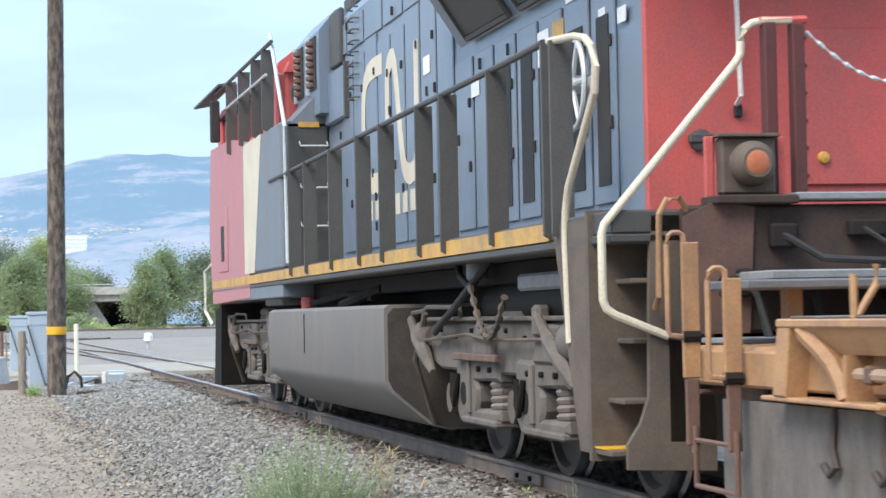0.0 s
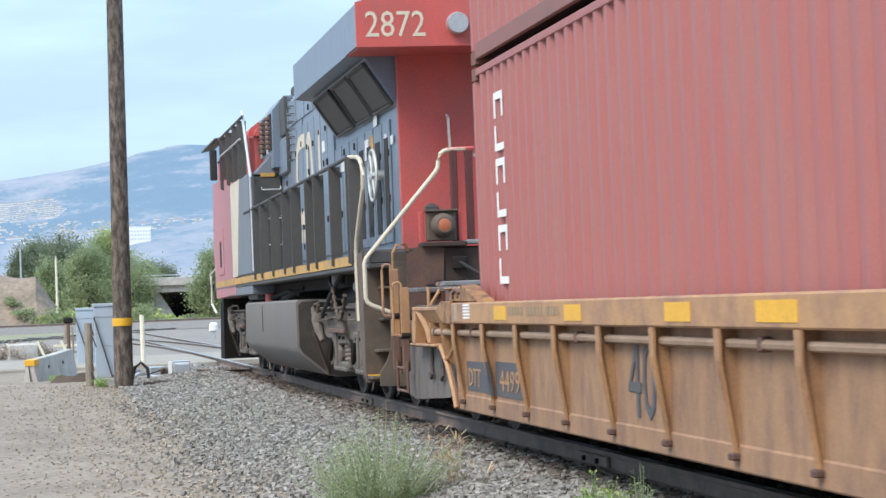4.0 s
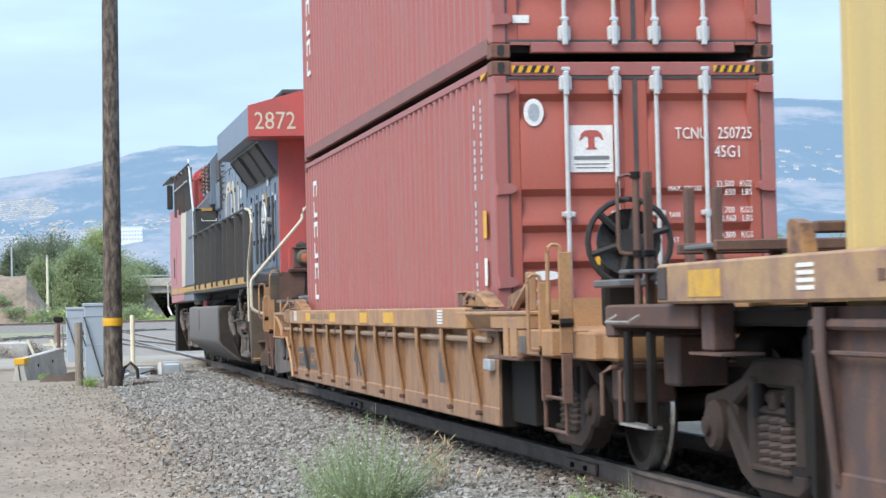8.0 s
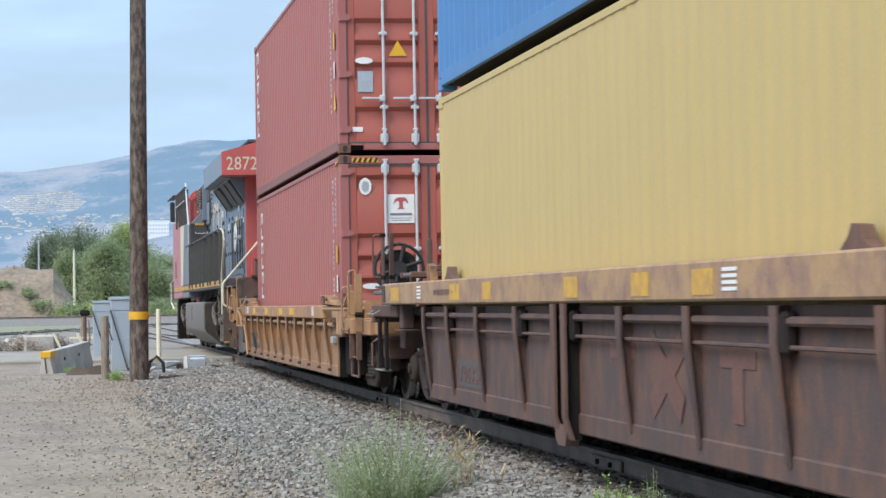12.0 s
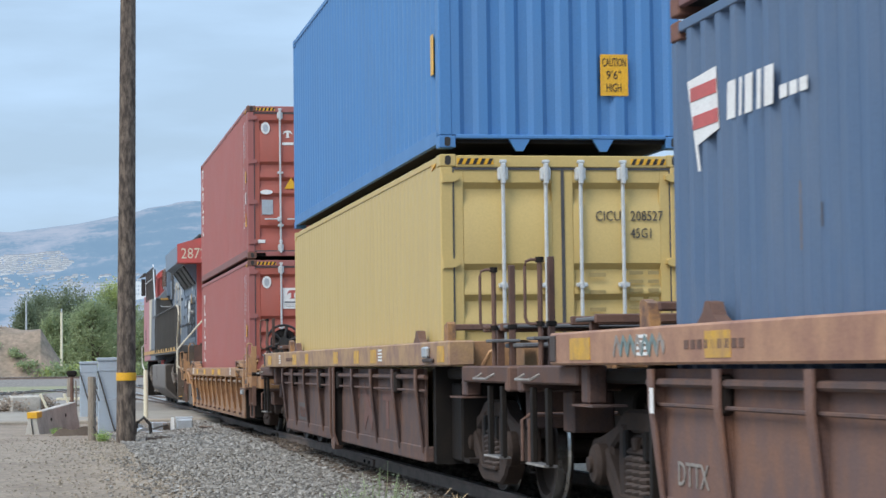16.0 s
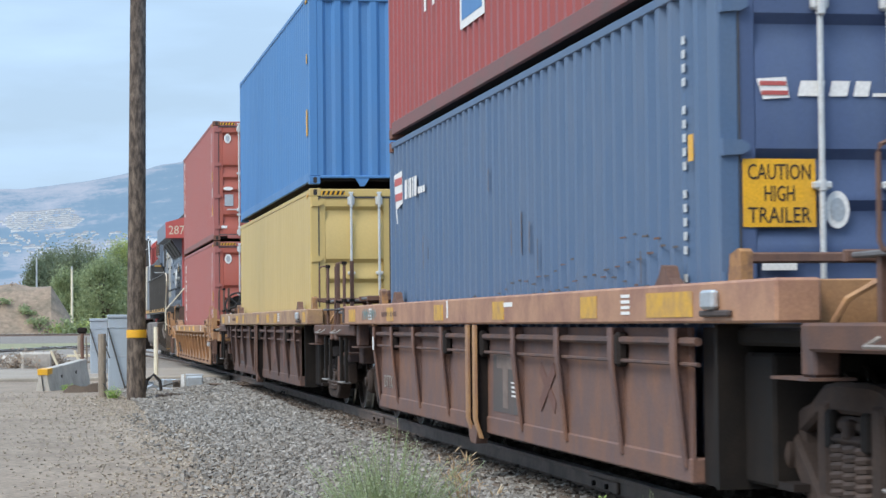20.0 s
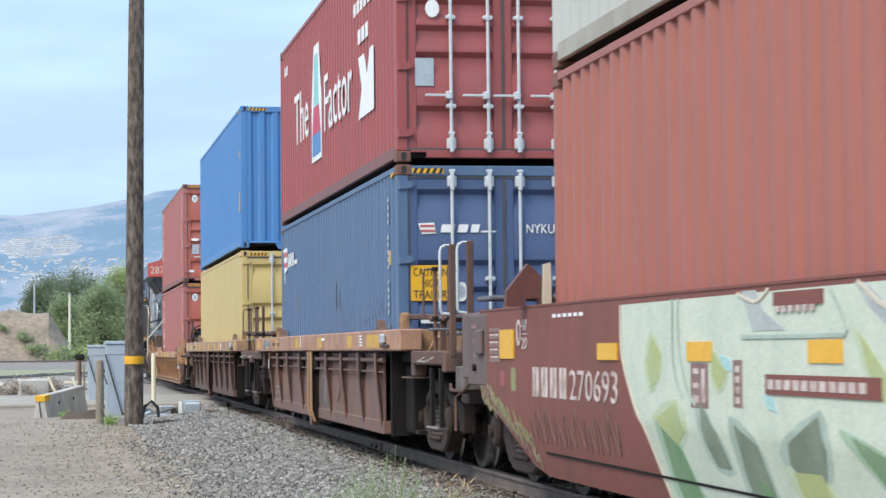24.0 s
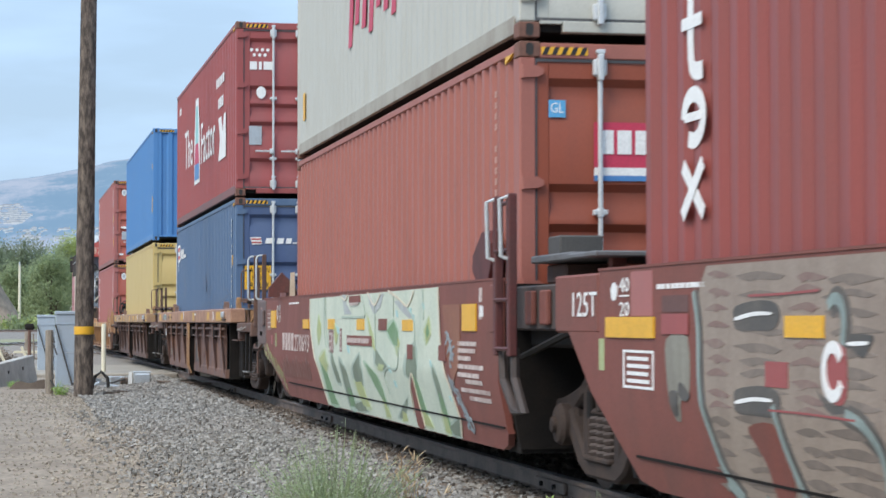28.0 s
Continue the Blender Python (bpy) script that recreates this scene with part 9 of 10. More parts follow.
        for y in (-1.78, 2.9):
            part("brake_cylinder", Geo().lathe([(0.08, y - 0.26), (0.135, y - 0.22), (0.14, y + 0.04), (0.12, y + 0.10), (0.06, y + 0.12), (0.04, y + 0.26)], "y", (s * 1.20, 0, 1.00), 18), lt, b, "dusty brake cylinder")
        for y in (-1.08, 3.25):
            part("slack_adjuster", Geo().tube([(s * 1.28, y, 1.18), (s * 1.29, y - 0.25, 1.05), (s * 1.29, y - 0.36, 1.0), (s * 1.29, y - 0.66, 0.86), (s * 1.28, y - 0.92, 0.71)], [0.035, 0.04, 0.062, 0.062, 0.03], 9), lt, b, "slanting brake slack adjuster")
            part("hanger_bracket", Geo().box(s * 1.20, s * 1.30, y - 0.08, y + 0.10, 1.02, 1.24, 0.025), lt, b)
        part("equaliser_bar", Geo().box(s * 1.27, s * 1.31, 0.05, 1.45, 0.83, 0.885, 0.008), M["w_rib"], b, "rusty flat bar")
        part("air_tank", Geo().cyl("y", (s * 1.15, 0, 1.26), 0.055, -0.45, 0.36, 14, 0.012), lt, b)
        part("air_duct", Geo().box(s * 0.85, s * 1.22, -1.87, -0.31, 1.34, 1.46, 0.02), M["plate_grey"], b, "pale grey air duct")
        part("sand_pipe", Geo().tube([(s * 1.28, 2.6, 1.2), (s * 1.3, 2.95, 0.8), (s * 1.1, 3.15, 0.25)], 0.026, 6), M["frame"], b)
        part("sand_pipe", Geo().tube([(s * 1.28, -2.6, 1.2), (s * 1.3, -2.95, 0.8), (s * 1.1, -3.15, 0.25)], 0.026, 6), M["frame"], b)
        part("frame_rail", Geo().tube([(s * 1.27, 1.30, 1.17), (s * 1.27, 1.33, 1.24), (s * 1.27, 2.55, 1.25), (s * 1.27, 2.70, 1.22), (s * 1.27, 3.25, 1.20)], 0.020, 6), lt, b)
        part("brake_pipe", Geo().tube([(s * 1.29, -2.4, 1.02), (s * 1.29, 0.3, 0.99), (s * 1.29, 1.0, 1.03), (s * 1.27, 3.0, 0.96)], 0.014, 6), M["frame"], b)
        for k in range(9):
            y = -2.2 + 0.55 * k
            part("frame_bolt", Geo().cyl("x", (0, y, 1.06 - 0.05 * (k % 2)), 0.020, s * 1.215, s * 1.245, 6), M["dark"], b)
        part("side_bearing", Geo().box(s * 0.9, s * 1.2, -0.38, 0.38, 1.10, 1.22, 0.02), M["loco_truck"], b)
    for y in (-2.07, 0.0, 2.07):
        wheelset(b, y, 0.51, UL + yc)
    return b


loco_truck(1.35)
loco_truck(14.9)
part("cable", Geo().tube([(-1.20, 1.66, 1.68), (-1.28, 1.85, 1.50), (-1.32, 2.08, 1.39), (-1.33, 2.40, 1.29), (-1.33, 2.69, 1.21), (-1.32, 3.2, 1.10), (-1.28, 3.56, 1.04)], 0.030, 8), M["black"], loco, "black air hose")
part("cable", Geo().tube([(-1.20, 2.75, 1.68), (-1.28, 2.66, 1.60), (-1.30, 2.51, 1.48), (-1.30, 2.22, 1.40), (-1.30, 2.02, 1.38)], 0.028, 8), M["black"], loco, "black air hose")
part("hose_valve", Geo().cyl("z", (-1.24, 2.18, 0), 0.085, 1.44, 1.60, 12, 0.015), M["plate_grey"], loco, "pale round valve body")
pts = [Vector((-1.34, 1.99 - 1.06 * k / 44, 1.39 - 0.09 * k / 44 - 0.33 * math.sin(math.pi * k / 44))) for k in range(45)]
part("brake_chain", Geo().tube(pts, [0.030 if k % 4 < 2 else 0.013 for k in range(45)], 6), M["frame"], loco, "dusty hanging chain")
part("air_reservoir", Geo().cyl("y", (-1.05, 0, 1.25), 0.16, -0.6, 2.2, 16, 0.03), M["dark"], loco)

# ---- things beside the track ----
pole = thing("utility_pole", "weathered brown wooden utility pole with a yellow band", "pole", at=(-3.58, 38.7, -0.15))
g = Geo()
rings = 30
for i in range(rings + 1):
    z = -0.5 + i * 10.5 / rings
    r = 0.172 - 0.0045 * max(0, z)
    for k in range(20):
        a = 2 * math.pi * k / 20
        q = r * (1 + 0.03 * noise.noise((math.cos(a) * 2.5, math.sin(a) * 2.5, z * 0.35)))
        g.v.append((q * math.cos(a) + 0.010 * z, q * math.sin(a), z))
g.f = [(i * 20 + k, i * 20 + (k + 1) % 20, (i + 1) * 20 + (k + 1) % 20, (i + 1) * 20 + k) for i in range(rings) for k in range(20)] + [tuple(range(rings * 20, rings * 20 + 20))]
part("shaft", g, M["pole"], pole)
part("band", Geo().lathe([(0.178, 1.11), (0.179, 1.12), (0.179, 1.24), (0.178, 1.25)], "z", (0.012, 0, 0), 24), M["yellow"], pole, "yellow reflective band")


def cabinet(x, y, z, w, d, h, label):
    t = thing("signal_cabinet", label, "cabinet", "signal cabinets", at=(x, y, z))
    part("body", Geo().box(-w / 2, w / 2, -d / 2, d / 2, 0.0, h, 0.012), M["cabinet"], t)
    part("lid", Geo().box(-w / 2 - 0.02, w / 2 + 0.02, -d / 2 - 0.02, d / 2 + 0.02, h, h + 0.07, 0.012).box(-w / 2 - 0.01, w / 2 + 0.01, -d / 2 - 0.01, d / 2 + 0.01, h - 0.2, h - 0.185), M["cabinet"], t)
    part("base", Geo().box(-w / 2 - 0.04, w / 2 + 0.04, -d / 2 - 0.04, d / 2 + 0.04, -0.12, 0.0, 0.01), M["concrete"], t)
    part("door_seam", Geo().box(-w / 2 - 0.006, w / 2 + 0.006, -d / 2 - 0.006, d / 2 + 0.006, h * 0.47, h * 0.48), M["galv"], t)
    part("stay_rod", Geo().tube([(-w * 0.52, -d / 2 - 0.05, h * 0.86), (w * 0.30, -d / 2 - 0.05, 0.02)], 0.016, 6), M["post"], t, "dark slanting rod")
    return t


cabinet(-3.72, 44.6, -0.15, 0.42, 0.4, 1.48, "tall pale grey steel signal cabinet")
cabinet(-3.90, 56.0, -0.15, 0.44, 0.4, 1.44, "pale grey steel signal cabinet on a concrete base")


def short_post(x, y, z, h, r, m, label, name="post"):
    g = Geo().lathe([(r, 0), (r, h - 0.03), (r * 0.85, h)], "z", (0, 0, -0.1), 10)
    return single(name, g, M[m], label, "post", at=(x, y, z))


short_post(-4.14, 40.3, -0.15, 1.28, 0.075, "wood", "grey weathered wooden post", "wooden_post")
short_post(-2.56, 53.5, -0.15, 1.38, 0.055, "cream_post", "cream plastic marker post", "marker_post")
short_post(-4.30, 62.0, -0.15, 1.15, 0.09, "wood", "grey weathered wooden post", "wooden_post")
g = Geo()
for k in range(5):
    g.tube([(-4.10 + 0.03 * math.sin(k), 40.2, 1.0 - 0.22 * k), (-4.05 + 0.05 * math.sin(2 * k), 40.15, 0.8 - 0.22 * k)], 0.014, 5)
single("post_cable", g, M["post"], "dark cable hanging from the wooden post", "cable")

bar = thing("concrete_barrier", "grey concrete road barrier with a yellow end", "barrier", at=(-4.82, 46.25, -0.17, 2.4, 0, -13.6))
part("block", Geo().prism([(-0.16, -0.12), (0.16, -0.12), (0.15, 0.10), (0.10, 0.32), (0.085, 0.53), (0.07, 0.545), (-0.07, 0.545), (-0.085, 0.53), (-0.10, 0.32), (-0.15, 0.10)], "y", -1.8, 1.8), M["concrete"], bar)
part("end_paint", Geo().box(-0.105, 0.105, -1.815, -1.40, 0.43, 0.553, 0.004), M["yellow"], bar, "yellow painted end")
for k in (-0.6, 0.7):
    part("lifting_hole", Geo().box(0.098, 0.106, k - 0.05, k + 0.05, 0.29, 0.36), M["dark"], bar)
part("hanging_strap", Geo().tube([(-0.02, -1.81, 0.42), (0.0, -1.825, 0.25), (0.03, -1.825, 0.02)], 0.012, 5), M["post"], bar)
single("concrete_block", Geo().box(-0.45, 0.45, -0.3, 0.3, 0, 0.55, 0.05), M["concrete"], "pale concrete block behind the barrier", "block", at=(-5.6, 66.0, -0.16, 0, 0, 8))
mt = Geo()
for k in range(9):
    a, b = k / 8, 0.06 * math.sin(k * 1.3)
    mt.v += [(-0.45 + 0.9 * a, -0.45, 0.05 + b + 0.16 * math.sin(math.pi * a)), (-0.45 + 0.9 * a, 0.45, 0.03 + b + 0.12 * math.sin(math.pi * a)), (-0.45 + 0.9 * a, -0.5, 0.0), (-0.45 + 0.9 * a, 0.5, 0.0)]
for k in range(8):
    i = 4 * k
    mt.f += [(i, i + 1, i + 5, i + 4), (i, i + 4, i + 6, i + 2), (i + 1, i + 3, i + 7, i + 5)]
mt.f += [(0, 2, 3, 1), (32, 33, 35, 34)]
single("rubber_mat", mt, M["frame"], "crumpled dark brown rubber mat on the ground", "mat", at=(-4.40, 43.5, -0.17))

sw = thing("switch_machine", "pale grey switch machine on dark timbers", "switch machine", at=(-2.19, 44.4, -0.20))
part("housing", Geo().cast([(-0.25, 0.08), (0.25, 0.08), (0.25, 0.30), (0.20, 0.345), (-0.20, 0.345), (-0.25, 0.30)], -0.16, 0.16, 0.02), M["galv"], sw, "pale metal housing")
part("lid", Geo().box(-0.175, 0.175, -0.21, 0.21, 0.345, 0.368, 0.01), M["galv"], sw)
part("bracket", Geo().prism([(-0.29, 0.06), (-0.20, 0.06), (-0.21, 0.36), (-0.265, 0.36)], "y", -0.05, 0.05), M["decal"], sw, "white bracket")
part("gearbox", Geo().cyl("x", (0, 0, 0.16), 0.09, -0.44, -0.29, 12, 0.02), M["frame"], sw)
for k in range(3):
    part("timber", Geo().box(-0.45, 1.3, -0.42 + 0.36 * k, -0.20 + 0.36 * k, -0.05, 0.08, 0.012), M["tie"], sw)
part("throw_rod", Geo().tube([(0.3, 0.0, 0.16), (1.9, 0.1, 0.08)], 0.025, 6), M["rail"], sw)
part("feed_cable", Geo().tube([(-0.35, -0.1, 0.22), (-0.7, -0.2, 0.12), (-1.1, -0.1, 0.2), (-1.4, 0.0, 0.12)], 0.02, 6), M["post"], sw)
single("junction_box", Geo().box(-0.16, 0.16, -0.14, 0.14, 0, 0.22, 0.02), M["galv"], "small pale junction box", "box", at=(-2.70, 44.9, -0.16, 0, 0, 14))
for x, y, w, h, turn in ((-3.02, 44.2, 0.20, 0.13, 20), (-2.86, 43.2, 0.16, 0.10, -30), (-3.1, 45.5, 0.14, 0.2, 5)):
    single("scrap_plate", Geo().prism([(-w, 0), (w, 0), (w * 0.8, h * 0.7), (-w * 0.3, h), (-w * 0.9, h * 0.6)], "y", -0.12, 0.12), M["galv"], "bent pale steel plate lying on the gravel", "scrap", "bent plates by the switch", at=(x, y, -0.16, 0, 0, turn))
single("hose", Geo().tube([(-3.3, 42.0, -0.1), (-3.25, 42.0, 0.12), (-3.12, 42.0, 0.22), (-3.0, 42.0, 0.1), (-2.98, 42.0, -0.12)], 0.035, 7), M["black"], "black looped conduit hose", "hose")
single("wood_scrap", Geo().box(-0.26, 0.26, -0.12, 0.12, -0.02, 0.07, 0.02).box(-0.1, 0.2, -0.25, 0.1, 0.03, 0.10, 0.02), M["tie"], "broken dark timber scrap lying on gravel", "scrap", at=(-2.95, 38.9, -0.14, 0, 4, 12))
ds = thing("dwarf_signal", "small white dwarf signal beside the siding", "signal", at=(2.5, 96.0, -0.10))
part("stand", Geo().cyl("z", (0, 0, 0), 0.07, 0.0, 0.32, 10), M["galv"], ds)
part("head", Geo().lathe([(0.10, 0.30), (0.20, 0.36), (0.20, 0.62), (0.12, 0.72)], "z", (0, 0, 0), 14), M["decal"], ds, "rounded white signal head")
bb = thing("barricade", "pale wooden barricade with slanting legs", "barricade", at=(-4.4, 60.0, -0.15))
for x in (-0.73, -0.09):
    part("leg", Geo().tube([(x, -0.05, 0.65), (x + 0.30, -0.08, 0.0)], 0.042, 6), M["cream_post"], bb)
part("board", Geo().box(-0.30, 0.45, 0.0, 0.03, 0.47, 0.54, 0.008), M["cream_post"], bb)
part("board", Geo().box(-0.10, 0.40, 0.0, 0.03, 0.30, 0.35, 0.008), M["wood"], bb)
sst = thing("switch_stand", "rusty switch stand with a dark round head", "switch stand", at=(-4.30, 58.0, -0.15))
part("post", Geo().lathe([(0.05, 0.0), (0.045, 1.12)], "z", (0, 0, 0), 10), M["w_rib"], sst)
part("head", Geo().box(-0.13, 0.13, -0.06, 0.06, 1.12, 1.28, 0.04), M["dark"], sst, "dark target head")
part("foot", Geo().box(-0.16, 0.16, -0.14, 0.14, -0.05, 0.07, 0.02), M["tie"], sst)
for x in (0.10, 0.24):
    part("rod", Geo().tube([(x, 0.0, 1.05 - 0.3 * x), (x + 0.02, 0.0, 0.55), (x - 0.01, 0.0, 0.0)], [0.02, 0.03, 0.022], 6), M["wood"], sst, "mottled grey rod")
rng = random.Random(71)
for x, y, r in ((-6.25, 70.5, 0.26), (-5.95, 70.0, 0.34), (-5.62, 70.6, 0.24), (-6.5, 71.0, 0.3), (-5.2, 71.0, 0.22), (-4.95, 70.2, 0.18), (-6.02, 72.0, 0.36), (-5.4, 72.2, 0.3)):
    g = Geo()
    for i in range(1, 6):
        for k in range(9):
            a, b = 2 * math.pi * k / 9, math.pi * i / 6
            q = r * rng.uniform(0.78, 1.12)
            g.v.append((1.2 * q * math.sin(b) * math.cos(a), q * math.sin(b) * math.sin(a), 0.8 * q * math.cos(b)))
    g.f = [(i * 9 + k, i * 9 + (k + 1) % 9, (i + 1) * 9 + (k + 1) % 9, (i + 1) * 9 + k) for i in range(4) for k in range(9)] + [tuple(range(9)), tuple(range(36, 45))]
    single("boulder", g, M["concrete"], "pale grey boulder behind the barrier", "boulder", "boulders in the yard", at=(x, y, -0.13 + 0.55 * r, 0, 0, rng.uniform(0, 180)))

# ---- distance: sidings, bank, bridge, hills ----
def bent_track(pts, label, bed=2.2, drop=0.42, ties=()):
    step = (Vector(pts[1]) - Vector(pts[0])).length
    t = thing("siding_track", label, "track", "siding tracks", kind="structure")
    n = len(pts)
    dirs = [(Vector(pts[min(n - 1, i + 1)]) - Vector(pts[max(0, i - 1)])).normalized() for i in range(n)]
    for s in (-0.75, 0.75):
        rail_mesh([(p[0] + d.y * s, p[1] - d.x * s, p[2]) for p, d in zip(pts, dirs)], "rail", t, "rusty rail")
    g = Geo()
    for p, d in zip(pts, dirs):
        for w, z in ((-bed, -drop), (-1.4, -0.17), (1.4, -0.17), (bed, -drop)):
            g.v.append((p[0] + d.y * w, p[1] - d.x * w, p[2] + z))
    g.f = [(i * 4 + k, i * 4 + k + 1, i * 4 + k + 5, i * 4 + k + 4) for i in range(n - 1) for k in range(3)]
    part("bed", g, M["gravel"], t, "grey ballast bed")
    if ties:
        me = Geo().box(-1.3, 1.3, -0.115, 0.115, -0.30, -0.168, 0.0).mesh("tie", M["tie"])
        for k in range(ties[0], ties[1]):
            i, f = int(k * 0.56 / step), (k * 0.56 / step) % 1.0
            if i + 1 < n:
                q = Vector(pts[i]).lerp(Vector(pts[i + 1]), f)
                part("tie", me, M["tie"], t, "", (q.x, q.y, q.z, 0, 0, -math.degrees(math.atan2(dirs[i].x, dirs[i].y))))
    return t


bent_track([(-0.0011 * (y - 62) ** 2, y, -0.012) for y in range(62, 131, 4)], "rusty siding that bends away beyond the crossing", 1.9, 0.22, (0, 118))
bent_track([(-34 + 0.24 * k, k, 0.0) for k in range(-6, 236, 8)], "rusty yard track across the background", 2.1, 0.2, (190, 350))
bent_track([(-96 + 8 * k, 161.0, 0.60) for k in range(26)], "dark track on a grey gravel bank", 4.2, 0.72)
M["yard"] = mat("pale_yard_gravel", (0.25, 0.222, 0.192), 0.95, dirt=(0.165, 0.145, 0.125), amount=0.8, scale=0.6, fine=9, bump=0.5, tone=0.25)
single("gravel_yard", Geo().prism([(-40, 64), (45, 64), (60, 150), (-60, 150)], "z", -0.35, -0.09), M["yard"], "pale grey gravel yard behind the crossing", "ground", kind="structure")
M["dry_grass"] = mat("dry_grass_ground", (0.22, 0.225, 0.12), 0.95, dirt=(0.28, 0.25, 0.18), amount=0.9, scale=0.25, fine=6, bump=0.6, tone=0.3)
single("grass_strip", Geo().prism([(-60, 119), (-5, 114), (0.2, 157), (-60, 157)], "z", -0.3, -0.075), M["dry_grass"], "strip of dry green grass between the tracks", "grass", kind="structure")

# sandy bank with scrub
M["sand"] = mat("sandy_bank", (0.27, 0.205, 0.152), 0.95, dirt=(0.13, 0.115, 0.085), amount=0.95, scale=0.9, fine=3, bump=0.6, tone=0.2)
g = Geo()
bx = [-60 + 2.2 * i for i in range(22)] + [-12.4 + 1.4 * i for i in range(9)]
by = [160 + 1.5 * j for j in range(16)]
for y in by:
    for x in bx:
        top = 4.1 * smooth(-2.2, -5.4, x + 0.02 * (y - 163)) * smooth(163, 170, y) * (1 - smooth(176, 182, y))
        g.v.append((x, y, -0.35 + top * (1 + 0.22 * noise.noise((x * 0.3, y * 0.3, 1.5)) + 0.1 * noise.noise((x, y, 4.5)))))
g.f = [(j * 31 + i, j * 31 + i + 1, j * 31 + i + 32, j * 31 + i + 31) for j in range(15) for i in range(30)]
single("sand_bank", g, M["sand"], "sandy tan bank with scattered scrub", "bank", kind="structure")

# road bridge
br = thing("road_bridge", "grey concrete road bridge behind the trees", "bridge", at=(0, 0, 0))
part("deck", Geo().box(5.5, 34, 228, 240, 3.2, 4.2, 0.05), M["concrete"], br)
part("parapet", Geo().box(5.2, 34, 227.6, 227.95, 3.9, 4.75, 0.04), M["concrete"], br)
part("rail", Geo().tube([(5.2, 227.7, 5.0), (34, 227.7, 5.0)], 0.05, 6), M["galv"], br)
for x in (12.5, 22.0):
    part("pier", Geo().box(x, x + 1.0, 230, 239, -0.4, 3.3, 0.05), M["concrete"], br)
# added near-black sheet in place of the shade beneath the deck
part("underpass_wall", Geo().box(7.5, 13.0, 240.5, 241.0, -0.4, 3.3), M["rib_web"], br, "dark sheet standing for shade under the bridge")
part("abutment", Geo().prism([(-1.0, -0.4), (9.5, -0.4), (7.2, 3.3), (2.0, 3.3)], "y", 229, 241), M["concrete"], br)


def lamp_post(x, y, h, arm, label):
    t = thing("street_lamp", label, "street lamp", at=(x, y, 0))
    part("mast", Geo().lathe([(0.11, 0), (0.07, h)], "z", (0, 0, 0), 10), M["galv"], t)
    if arm:
        part("arm", Geo().tube([(0, 0, h - 0.1), (0.5, 0, h + 0.25), (1.3, 0, h + 0.35)], 0.05, 6), M["galv"], t)
        part("head", Geo().box(1.2, 1.75, -0.12, 0.12, h + 0.27, h + 0.38, 0.03), M["galv"], t)
    return t


lamp_post(-6.63, 186, 7.0, False, "slim grey steel street lamp")
wp = thing("power_pole", "slim pale wooden power pole", "pole", at=(-3.82, 166, -0.3))
part("shaft", Geo().lathe([(0.11, 0), (0.085, 5.85)], "z", (0, 0, 0), 10), M["cream_post"], wp)
part("insulator", Geo().cyl("z", (0.0, -0.1, 0), 0.05, 5.75, 6.0, 8), M["galv"], wp)

# hills: heights that grow with distance up to the ridge line
RIDGE = [(-180, 2.6), (-60, 2.4), (-20, 2.9), (-8, 3.3), (-0.7, 3.60), (0.85, 3.79), (2.4, 4.11), (3.4, 4.36), (4.4, 4.38), (6.1, 4.28), (12, 4.75), (19.8, 5.25), (21.4, 5.12), (30, 4.3), (60, 2.5), (180, 2.6)]
FOOT = [(-180, 1.0), (-20, 1.1), (-3, 1.25), (0, 1.5), (2.2, 2.03), (3.5, 2.30), (4.85, 2.50), (8, 2.9), (14, 2.6), (22, 2.2), (60, 1.2), (180, 1.0)]


def hill_pitch(a, r):
    """The angle, in degrees, at which the slope shows at bearing a and distance r."""
    top = float(np.interp(a, [p[0] for p in RIDGE], [p[1] for p in RIDGE]))
    foot = float(np.interp(a, [p[0] for p in FOOT], [p[1] for p in FOOT]))
    lo = foot * smooth(500, 1750, r) - 0.35 * smooth(1750, 2100, r)
    hi = (top - foot + 0.35) * smooth(2050, 4150, r)
    rough = 0.16 * noise.fractal((a * 0.55, r * 0.0016, 2.0), 0.9, 2.1, 5) * smooth(700, 1700, r) * (1 - smooth(3700, 4150, r))
    return lo + hi + rough + 0.05 * noise.noise((a * 1.7, 7.0, 0.0)) * smooth(3600, 4150, r) - 0.12 * (1 - smooth(500, 900, r))


bear = [-180 + 6 * k for k in range(28)] + [-12 + 0.14 * k for k in range(300)] + [30 + 6 * k for k in range(26)]
dist = [480, 620, 800, 1000, 1150, 1300, 1450, 1580, 1700, 1800, 1950, 2100, 2300, 2500, 2700, 2900, 3100, 3300, 3500, 3700, 3900, 4050, 4150, 4350]
g = Geo()
for r in dist:
    for a in bear:
        p = hill_pitch(a, min(r, 4150))
        z = r * math.tan(radians(p)) + 1.19 - (80 if r > 4200 else 0)
        g.v.append((EYE[0] + r * math.sin(radians(a)), r * math.cos(radians(a)), z))
nb = len(bear)
g.f = [(j * nb + i, j * nb + (i + 1) % nb, (j + 1) * nb + (i + 1) % nb, (j + 1) * nb + i) for j in range(len(dist) - 1) for i in range(nb)]


def hill_material():
    """Forest and dry grass in patches, with tree-sized grain; blue emission stands in for haze."""
    m = bpy.data.materials.new("hazy_hills")
    m.use_nodes = True
    n, l = m.node_tree.nodes, m.node_tree.links
    p = n["Principled BSDF"]
    co = n.new("ShaderNodeTexCoord")

    def grain(scale, detail, rough=0.6):
        mp = n.new("ShaderNodeMapping")
        mp.inputs["Scale"].default_value = scale
        no = n.new("ShaderNodeTexNoise")
